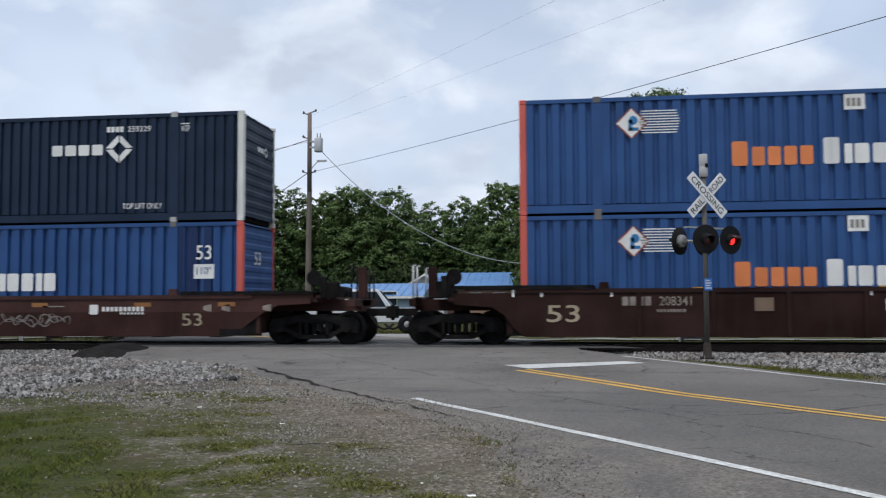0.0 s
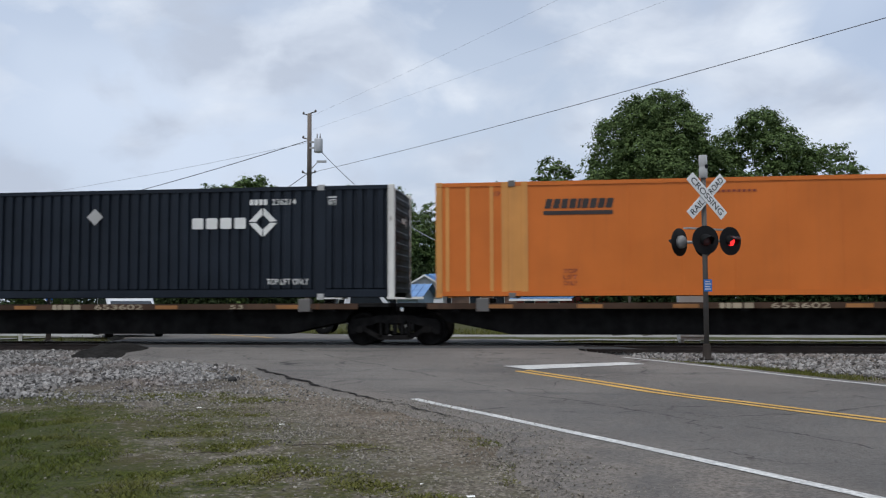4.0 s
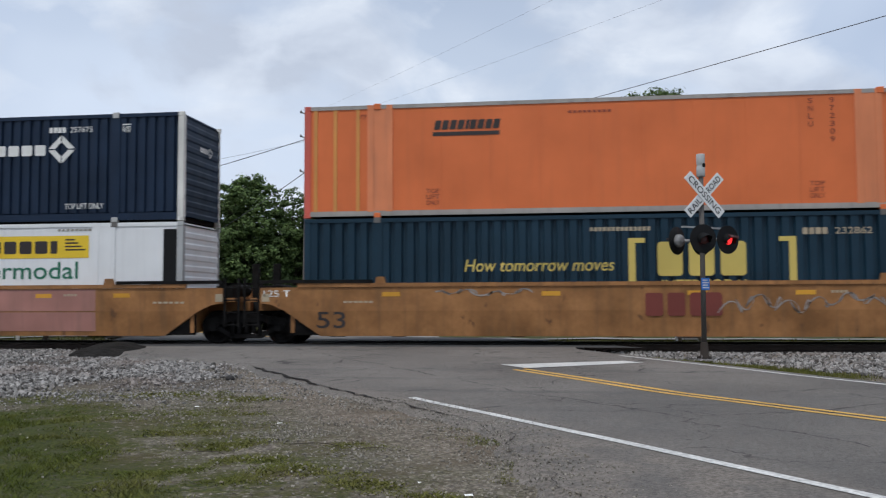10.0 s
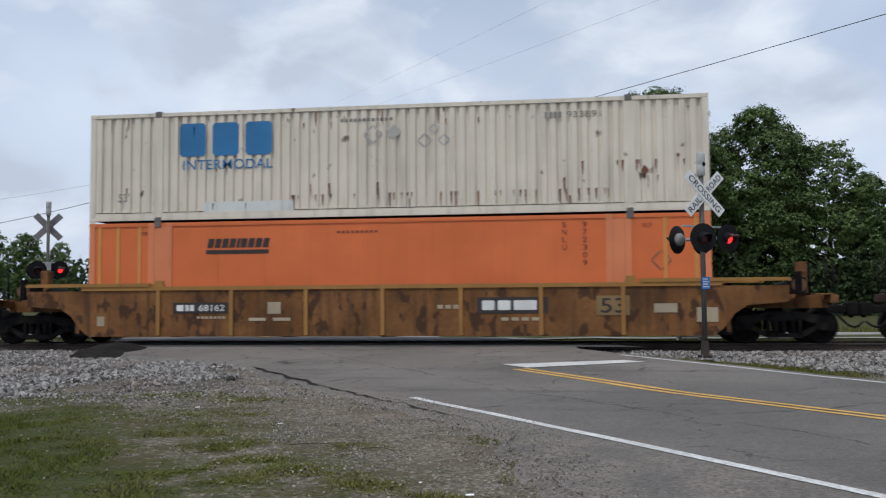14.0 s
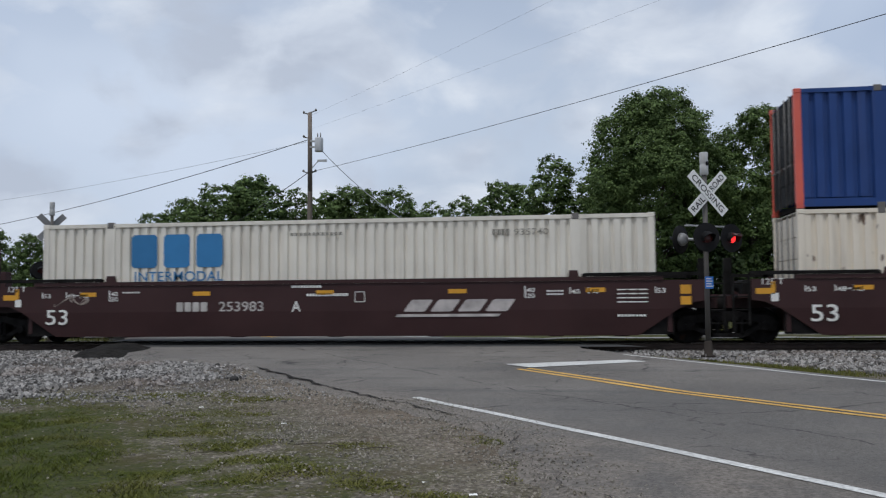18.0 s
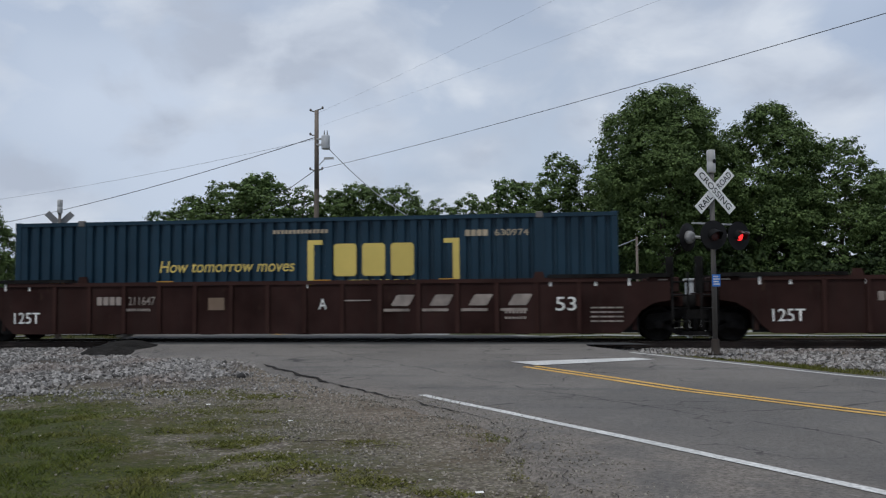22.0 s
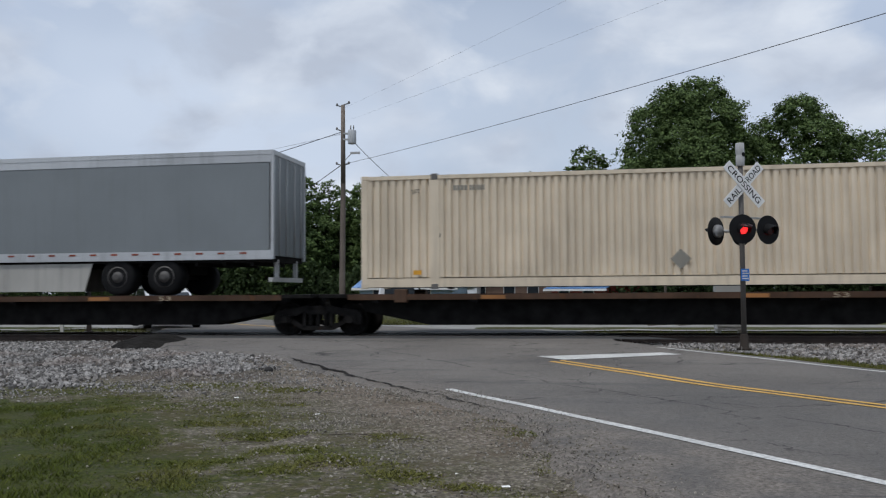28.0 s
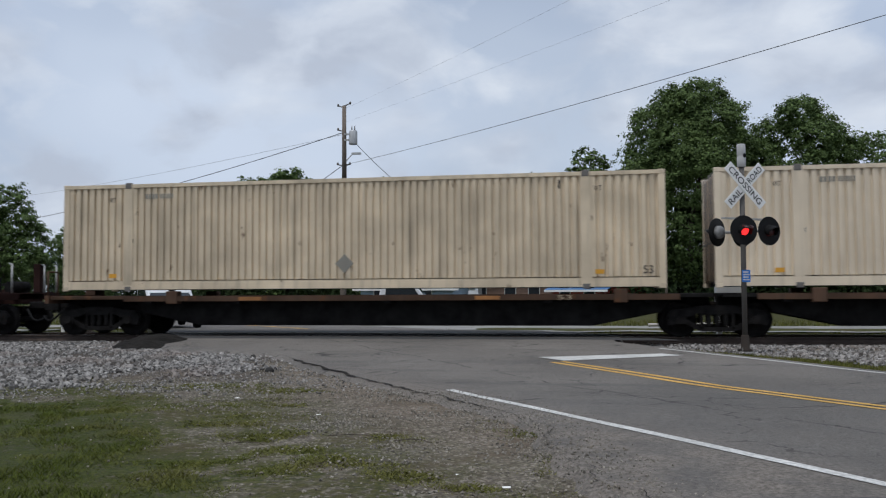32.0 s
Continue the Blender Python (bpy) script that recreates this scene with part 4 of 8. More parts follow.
def car_marks(t, style, number="", unit="", ztop=1.58):
    """Painted and stuck-on marks of the near side; x runs from the unit's middle."""
    y = -1.506

    def refl(xs, z):
        for x in xs:
            mark(t, "reflector", DULL_AMBER if style == "numbered" else REFLECT_Y, y, lambda bm: plate(bm, x, x + 0.46, z, z + 0.11), "amber reflector strip")
    if style == "new":
        refl((-6.9, -3.75, -0.45, 2.95, 6.35), ztop - 0.3)
        letter(t, "53", -7.86, 0.54, 0.62, 0.4, W_MARK, y)
        mark(t, "brand_blocks", W_WORN, y, lambda bm: blocks(bm, "on=c", -4.2, 0.87, 0.88, 0.24), "white reporting mark of plain blocks")
        letter(t, number, -3.05, 0.87, 1.2, 0.25, W_WORN, y)
        letter(t, unit, -1.1, 0.85, 0.24, 0.27, W_MARK, y)
        mark(t, "emblem", W_THIN, y, lambda bm: (blocks(bm, "on=c", 1.8, 0.83, 2.75, 0.3, 0.22), plate(bm, 1.6, 4.2, 0.7, 0.77, 0.05)), "large worn slanted brand name of plain blocks")
        letter(t, "125 T", -8.95, 1.42, 0.5, 0.15, W_MARK, y)
        for body, q, up in (("53", -7.93, 1.25), ("48", -7.25, 1.25), ("45", -6.85, 1.25), ("40", -6.03, 1.29), ("20", -6.03, 1.15), ("45", 6.0, 1.25), ("48", 6.45, 1.25), ("53", 8.05, 1.25), ("40", 4.9, 1.29), ("20", 4.9, 1.15)):
            letter(t, body, q, up, 0.2, 0.11, W_MARK, y)
            mark(t, "marking", W_MARK, y, lambda bm: plate(bm, q - 0.05, q - 0.02, up, up + 0.15))
        mark(t, "marking", W_MARK, y, lambda bm: (bars(bm, -5.7, ztop - 0.22, 0.5, 0.04, 6), bars(bm, -1.1, ztop - 0.12, 0.8, 0.06, 10),
                                                  bars(bm, 5.4, ztop - 0.28, 0.42, 0.04, 5), bars(bm, 5.4, ztop - 0.36, 0.42, 0.04, 5), bars(bm, -0.7, 1.24, 1.1, 0.07, 14), [bars(bm, 7.1, 1.02 + 0.1 * k, 0.75, 0.03, 3, 0.08) for k in range(4)],
                                                  bars(bm, 7.1, 0.68, 0.7, 0.05, 8), bars(bm, -7.1, 1.3, 0.4, 0.03, 4), plate(bm, -8.75, -8.58, 1.02, 1.22), plate(bm, 0.55, 0.82, 1.08, 1.1), plate(bm, 0.55, 0.82, 1.33, 1.35), plate(bm, 0.55, 0.57, 1.08, 1.35), plate(bm, 0.8, 0.82, 1.08, 1.35)))
        mark(t, "reflector", REFLECT_Y, y, lambda bm: (plate(bm, 8.6, 8.85, ztop - 0.36, ztop - 0.14), plate(bm, 8.6, 8.85, ztop - 0.62, ztop - 0.42), plate(bm, -9.1, -8.65, 1.2, 1.34), plate(bm, -8.75, -8.65, 1.34, 1.5)), "amber warning plates")
    elif style == "ribbed":
        yr = -1.512
        o = -0.4
        refl((-7.0, -3.95, 0.3, 3.55), ztop + 0.01)
        if ztop > 1.4:
            letter(t, "125T", -7.6 + o, 0.5, 0.75, 0.3, W_MARK, yr)
        letter(t, number, -4.74, 0.98, 0.76, 0.22, W_FADED, yr)
        mark(t, "brand_blocks", W_FADED, yr, lambda bm: blocks(bm, "on=c", -5.62, 0.98, 0.72, 0.22), "faded reporting mark of plain blocks")
        letter(t, unit, 0.44, 0.84, 0.22, 0.28, W_MARK, yr)
        mark(t, "emblem", W_FADED, yr, lambda bm: [(blocks(bm, c, 2.32 + 0.985 * k, 0.92, 0.58, 0.28, 0.16), plate(bm, 2.14 + 0.985 * k, 2.8 + 0.985 * k, 0.78, 0.85)) for k, c in enumerate("on=c")], "faded slanted brand name of plain blocks")
        letter(t, "53", 6.45, 0.78, 0.5, 0.34, W_MARK, yr)
        mark(t, "patch", paint("brown_tan_patch", (0.17, 0.115, 0.075), 0.7, var=0.3), yr, lambda bm: plate(bm, -2.52, -2.08, 0.84, 1.16), "pale tan patch")
        mark(t, "marking", W_FADED, yr, lambda bm: (bars(bm, -4.8, 0.82, 0.7, 0.07, 9), bars(bm, 5.2, 0.72, 0.55, 0.06, 6), bars(bm, 5.2, 0.58, 0.55, 0.06, 6), [bars(bm, 7.3, 0.5 + 0.11 * k, 0.8, 0.04, 4, 0.1) for k in range(4)], bars(bm, 1.1, 1.05, 0.7, 0.03, 1, 0)))
        mark(t, "marking", W_MARK, y, lambda bm: [plate(bm, q, q + 0.06, ztop - 0.1, ztop + 0.08) for q in (-8.3, -7.6, -5.9, 0.1, 6.3, 7.4, 8.2)])
    elif style == "numbered":
        refl((-8.9, -6.6, -4.2, -1.0, 2.1, 5.0, 7.3), ztop - 0.2)
        letter(t, number, -3.2, ztop - 0.42, 0.95, 0.24, W_MARK, y)
        mark(t, "brand_blocks", W_MARK, y, lambda bm: blocks(bm, "c=c", -4.05, ztop - 0.42, 0.65, 0.24), "white reporting mark of plain blocks")
        lean_on(letter(t, "53", 6.3, 0.5, 0.55, 0.33, TAN_MARK, y), 0.5, 0.13)
        mark(t, "emblem", W_MARK, y, lambda bm: (blocks(bm, "o", 3.75, ztop - 0.4, 0.3, 0.26), bars(bm, 4.1, ztop - 0.32, 1.2, 0.12, 10), bars(bm, 4.6, ztop - 0.4, 0.7, 0.05, 7)), "white emblem with a line of unreadable writing")
        mark(t, "marking", W_FADED, y, lambda bm: (bars(bm, 0.4, ztop - 0.34, 0.6, 0.06, 5), bars(bm, -1.5, ztop - 0.3, 0.7, 0.05, 3), bars(bm, 2.4, ztop - 0.2, 0.9, 0.03, 1), [bars(bm, -8.9, ztop - 0.34 + 0.06 * k, 0.7, 0.03, 5) for k in range(3)], [prism_mark(bm, q, ztop - 0.34) for q in (6.9, 7.4, 8.5)]))
        lean_on(mark(t, "overspray", GRAF, y, lambda bm: (scribble(bm, 1.2, 0.0, 1.9, 0.42, 7), scribble(bm, 1.35, 0.04, 1.6, 0.36, 17)), "pale spray scribble"), 0.44, 0.13)
        lean_on(mark(t, "overspray", GRAF, y, lambda bm: (scribble(bm, -3.7, 0.0, 1.8, 0.42, 3), scribble(bm, -3.5, 0.05, 1.5, 0.36, 13)), "pale spray scribble"), 0.42, 0.13)
    elif style == "tan":
        refl((-6.0, -2.0, 1.5, 4.0, 6.2), ztop - 0.24)
        mark(t, "marking", TAN_MARK, y, lambda bm: (bars(bm, 4.8, ztop - 0.2, 0.4, 0.06, 4), bars(bm, 7.3, ztop - 0.4, 0.9, 0.05, 6), bars(bm, -7.0, ztop - 0.4, 0.8, 0.05, 6), plate(bm, 9.0, 9.2, 1.1, 1.3), plate(bm, -9.15, -8.95, 1.1, 1.3)))


def prism_mark(bm, x, z):
    v = [bm.verts.new(c) for c in ((x, 0, z + 0.05), (x + 0.22, 0, z), (x + 0.22, 0, z + 0.2), (x, 0, z + 0.15))]
    bm.faces.new(v)


def scribble(bm, x, z, width, height, seed, thick=0.022):
    """A loose looping spray line that forms no letters."""
    r = random.Random(seed)
    turns, a, b, lift = width * r.uniform(2.6, 3.4), r.uniform(0, 6), r.uniform(0, 6), r.uniform(0.7, 1.0)
    n = int(width * 44)
    pts = []
    for k in range(n + 1):
        q = k / n
        px = x + width * q + 0.16 * math.sin(math.tau * turns * q + a) + 0.05 * math.sin(23 * q + b)
        pz = z + height * (0.5 + 0.34 * math.sin(math.tau * turns * 1.5 * q + b) * lift + 0.2 * math.sin(9 * q + a))
        pts.append(Vector((px, pz)))
    prev = None
    for k in range(n):
        d = (pts[k + 1] - pts[k]).normalized() * thick * (0.65 + 0.35 * math.sin(k * 0.9 + seed))
        row = [bm.verts.new((pts[k].x + d.y, 0, pts[k].y - d.x)), bm.verts.new((pts[k].x - d.y, 0, pts[k].y + d.x))]
        if prev:
            bm.faces.new((prev[0], row[0], row[1], prev[1]))
        prev = row


# spine cars ---------------------------------------------------------------
def spine_unit(label, u_right, u_left, left, right, number="", trailer=False):
    """One skeleton platform between the bogies at u_left and u_right."""
    u = (u_left + u_right) / 2
    h = (u_right - u_left) / 2
    t = thing("spine_car", label, "spine car", "spine car units of the train")
    zt = 1.06
    xl, xr = (-h - 1.35 if left == "end" else -h + 0.25), (h + 1.35 if right == "end" else h - 0.25)
    sill = bmesh.new()
    prism(sill, [(-h + 3.0, 0.26), (h - 3.0, 0.26), (h - 1.2, 0.62), (xr, 0.66), (xr, 0.98), (xl, 0.98), (xl, 0.66), (-h + 1.2, 0.62)], -0.42, 0.42)
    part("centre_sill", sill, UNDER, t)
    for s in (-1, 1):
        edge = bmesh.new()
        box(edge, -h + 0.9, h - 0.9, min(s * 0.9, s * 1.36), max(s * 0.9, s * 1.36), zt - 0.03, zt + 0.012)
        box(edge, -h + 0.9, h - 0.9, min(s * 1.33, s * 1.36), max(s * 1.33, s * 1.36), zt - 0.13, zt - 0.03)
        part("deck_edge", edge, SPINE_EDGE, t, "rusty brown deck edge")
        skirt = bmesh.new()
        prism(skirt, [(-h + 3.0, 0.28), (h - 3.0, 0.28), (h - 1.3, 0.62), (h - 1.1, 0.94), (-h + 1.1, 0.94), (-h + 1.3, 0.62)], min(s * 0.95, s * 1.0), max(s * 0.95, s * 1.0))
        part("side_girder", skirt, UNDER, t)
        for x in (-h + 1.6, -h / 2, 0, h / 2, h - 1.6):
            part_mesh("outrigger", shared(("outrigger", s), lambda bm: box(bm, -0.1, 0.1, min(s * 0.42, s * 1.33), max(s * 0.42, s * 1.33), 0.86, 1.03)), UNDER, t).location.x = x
        for x in ((-h + 2.3, h - 2.3) if not trailer else ()):
            part_mesh("pedestal", shared(("pedestal", s), lambda bm: box(bm, -0.16, 0.16, min(s * 1.1, s * 1.38), max(s * 1.1, s * 1.38), 0.86, 1.2), 0.015), CASTING if number else SPINE_EDGE, t, "worn container pedestal").location.x = x
    for s, kind in ((-1, left), (1, right)):
        c = s * h
        plat = bmesh.new()
        a, b = sorted((c - s * 1.0, c + s * (1.3 if kind == "end" else -0.1)))
        box(plat, a, b, -1.3, 1.3, 0.98, 1.08)
        box(plat, a, b, -0.35, 0.35, 0.7, 0.98)
        part("end_platform", plat, SPINE_EDGE if kind == "end" else UNDER, t, bevel=0.01)
        if kind == "end":
            part_mesh("end_sill", shared(("spine_sill", s), lambda bm: (box(bm, min(0, s * 0.12), max(0, s * 0.12), -1.4, 1.4, 0.88, 1.1), [rod(bm, (s * 0.06, y, 1.1), (s * 0.06, y, 1.75), 0.024) for y in (-1.35, -0.9, 0.9, 1.35)], rod(bm, (s * 0.06, -1.35, 1.75), (s * 0.06, -0.9, 1.75), 0.024), box(bm, min(-s * 0.4, -s * 0.1), max(-s * 0.4, -s * 0.1), 0.2, 0.7, 1.1, 1.55))), SPINE_EDGE, t).location.x = c + s * 1.3
            coupler(t, c + s * 1.25, s, UNDER)
            bogie(t, c, u)
        elif s < 0:
            bogie(t, c, u)
    y = -1.366
    for x in (-6.2, -4.0, -1.7, 2.3, 5.6):
        if abs(x) < h - 1.5 and (number or x in (-4.0, 2.3)):
            mark(t, "reflector", DULL_AMBER, y, lambda bm: plate(bm, x, x + 0.62, zt - 0.115, zt - 0.02), "amber reflector strip")
    letter(t, "53", 4.35, zt - 0.12, 0.36, 0.11, TAN_MARK, y)
    if number:
        letter(t, number, 0.6, zt - 0.125, 1.35, 0.13, TAN_MARK, y)
        mark(t, "brand_blocks", TAN_MARK, y, lambda bm: blocks(bm, "iivx", -0.6, zt - 0.125, 0.85, 0.13), "pale reporting mark of plain blocks")
    MOVING.append((t, u, TRACK_Y, 0.0))
    return t


def van_trailer(u_left):
    """The grey road trailer: box, rails, skirts, tandem axle, landing legs and rear doors."""
    t = thing("semi_trailer", "grey box semi-trailer with silver rails riding on a spine car", "semi-trailer")
    L, z0, z1 = LONG, 2.02, 4.92
    for s, y in ((0, 0.0), (1, BOX_W)):
        bm = bmesh.new()
        box(bm, 0.063, L - 0.063, min(y, y + 0.04 - 0.08 * s), max(y, y + 0.04 - 0.08 * s), z0 + 0.22, z1 - 0.3)
        part("side_panel", bm, TRAILER, t)
        bm = bmesh.new()
        ya, yb = (-0.02, 0.05) if s == 0 else (BOX_W - 0.05, BOX_W + 0.02)
        box(bm, 0.02, L - 0.02, ya, yb, z1 - 0.12, z1)
        box(bm, 0.02, L - 0.02, ya + 0.008, yb - 0.008, z1 - 0.32, z1 - 0.122)
        part("top_rail", bm, TRAILER_RAIL, t, "silver top rail")
        bm = bmesh.new()
        box(bm, 0.02, L - 0.02, ya, yb, z0, z0 + 0.13)
        box(bm, 0.02, L - 0.02, ya + 0.006, yb - 0.006, z0 + 0.132, z0 + 0.235)
        part("bottom_rail", bm, TRAILER_RAIL, t, "silver bottom rail")
        bm = bmesh.new()
        v = 0.06 if s == 0 else BOX_W - 0.09
        prism(bm, [(4.7, 1.2), (10.7, 1.2), (10.95, 2.0), (4.3, 2.0)], v, v + 0.03)
        part("skirt", bm, SKIRT, t, "pale grey aerodynamic side skirt")
    mark(t, "reflective_tape", R_MARK, -0.024, lambda bm: [plate(bm, 0.35 + 0.62 * k, 0.55 + 0.62 * k, z0 + 0.145, z0 + 0.19) for k in range(25)], "red dashes of reflective tape")
    bm = bmesh.new()
    box(bm, 0.03, L - 0.03, 0.05, BOX_W - 0.05, z1 - 0.05, z1 - 0.01)
    part("roof", bm, TRAILER_RAIL, t)
    bm = bmesh.new()
    box(bm, 0.06, L - 0.06, 0.05, BOX_W - 0.05, z0 - 0.06, z0 + 0.1)
    for k in range(20):
        box(bm, 0.3 + k * 0.8, 0.38 + k * 0.8, 0.1, BOX_W - 0.1, z0 - 0.16, z0 - 0.06)
    part("floor", bm, UNDER, t)
    bm = bmesh.new()
    box(bm, 0.0, 0.05, 0.02, BOX_W - 0.02, z0 + 0.01, z1 - 0.02)
    part("front_wall", bm, TRAILER, t)
    for k in (0, 1):
        a, b = (0.1, BOX_W / 2 - 0.01) if k == 0 else (BOX_W / 2 + 0.01, BOX_W - 0.1)
        bm = bmesh.new()
        box(bm, L - 0.06, L - 0.01, a, b, z0 + 0.1, z1 - 0.12)
        d = part("door", bm, TRAILER, t)
        for q in (0.3, 0.75):
            bm = bmesh.new()
            y = a + (b - a) * q
            rod(bm, (L + 0.01, y, z0 + 0.1), (L + 0.01, y, z1 - 0.15), 0.016)
            part("lock_rod", bm, GALV, d)
    bm = bmesh.new()
    for y in (0.0, BOX_W - 0.1):
        box(bm, L - 0.1, L + 0.012, y, y + 0.1, z0, z1)
    box(bm, L - 0.1, L + 0.012, 0.1, BOX_W - 0.1, z1 - 0.12, z1)
    part("rear_frame", bm, TRAILER_RAIL, t)
    bm = bmesh.new()
    for y in (0.5, BOX_W - 0.6):
        box(bm, L - 0.15, L - 0.05, y, y + 0.1, 1.5, z0)
    box(bm, L - 0.16, L - 0.04, 0.1, BOX_W - 0.1, 1.42, 1.54)
    part("rear_guard", bm, GALV, t)
    for x in (11.69, 13.06):
        for y in (0.28, BOX_W - 0.28):
            bm = bmesh.new()
            lathe(bm, [(0.30, -0.24), (0.44, -0.26), (0.50, -0.2), (0.50, 0.2), (0.44, 0.26), (0.30, 0.24)], at=(x, y, 1.58))
            w = part("tyre", bm, RUBBER, t)
            bm = bmesh.new()
            s = -1 if y < 1 else 1
            lathe(bm, [(0.30, 0), (0.29, s * 0.08), (0.17, s * 0.04), (0.12, s * 0.14), (0.06, s * 0.16)], at=(x, y + s * 0.17, 1.58))
            part("rim", bm, paint("dusty_dark_rim", (0.06, 0.055, 0.05), 0.6, var=0.3), w)
        bm = bmesh.new()
        rod(bm, (x, 0.2, 1.58), (x, BOX_W - 0.2, 1.58), 0.07)
        box(bm, x - 0.4, x + 0.4, 0.75, BOX_W - 0.75, 1.65, z0 - 0.06)
        part("axle", bm, UNDER, t)
    for y in (0.6, BOX_W - 0.6):
        bm = bmesh.new()
        box(bm, 3.35, 3.5, y - 0.07, y + 0.07, 1.1, z0)
        box(bm, 3.25, 3.6, y - 0.14, y + 0.14, 1.075, 1.1)
        part("landing_leg", bm, UNDER, t)
    bm = bmesh.new()
    prism(bm, [(0.75, 1.08), (2.2, 1.08), (1.75, 1.5), (1.45, 1.95), (1.0, 1.95)], 0.9, 1.7)
    part("hitch", bm, UNDER, t, "raised trailer hitch stand")
    shield = bmesh.new()
    out = [(0.85, 4.05), (0.85, 3.35), (1.0, 3.1), (1.4, 2.9), (1.8, 3.1), (1.95, 3.35), (1.95, 4.05), (1.4, 4.15)]
    shield.faces.new([shield.verts.new((x, 0, z)) for x, z in out])
    e = part("emblem", shield, paint("dark_brown_decal", (0.035, 0.016, 0.01), 0.5), t, "brown and gold shield emblem")
    e.location.y = -0.006
    mark(t, "emblem", paint("gold_decal", (0.62, 0.30, 0.03), 0.45), -0.01, lambda bm: (blocks(bm, "no=", 0.95, 3.3, 0.95, 0.46), [plate(bm, 0.88, 1.92, 3.92, 4.04)]), "gold shapes on the shield")
    letter(t, "53'", 0.15, z0 + 0.45, 0.3, 0.16, K_MARK, -0.004)
    MOVING.append((t, u_left, FACE_Y, 0.0))
    return t

# the consist, from the head of the train backwards ---------------------------
LOW, HIGH, DECK = 0.31, 3.245, 1.21


def runs(bm, x0, x1, n, seed, top=None):
    """Thin tapering runs of rust, hanging from uneven heights."""
    r = random.Random(seed)
    for _ in range(n):
        x, z, h, w = r.uniform(x0, x1), top or r.choice((2.78, 2.5, 0.9, 0.45)), r.uniform(0.12, 0.5), r.uniform(0.012, 0.03)
        bm.faces.new([bm.verts.new((x + a, 0, b)) for a, b in ((-w, z), (-w * 0.6, z - h * 0.6), (w * 0.1, z - h), (w * 0.7, z - h * 0.5), (w, z + 0.02))])


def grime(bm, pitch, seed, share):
    """Dirt and shade painted as strips in a ribbed wall's grooves, of uneven length and width."""
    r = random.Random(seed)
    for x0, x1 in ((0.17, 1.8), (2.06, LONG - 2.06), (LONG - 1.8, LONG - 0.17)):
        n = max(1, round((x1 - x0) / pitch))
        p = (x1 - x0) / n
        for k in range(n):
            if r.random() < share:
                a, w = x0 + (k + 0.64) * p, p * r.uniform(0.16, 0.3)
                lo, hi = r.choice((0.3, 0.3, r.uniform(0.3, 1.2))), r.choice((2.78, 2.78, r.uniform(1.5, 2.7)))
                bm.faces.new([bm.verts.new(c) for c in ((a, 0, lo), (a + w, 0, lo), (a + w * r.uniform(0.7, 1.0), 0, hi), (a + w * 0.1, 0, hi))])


def hole(bm, x, z, rad, seed):
    r = random.Random(seed)
    bm.faces.new([bm.verts.new((x + math.cos(k * 0.5236) * rad * r.uniform(0.45, 1.1), 0, z + math.sin(k * 0.5236) * rad * r.uniform(0.6, 1.3))) for k in range(12)])


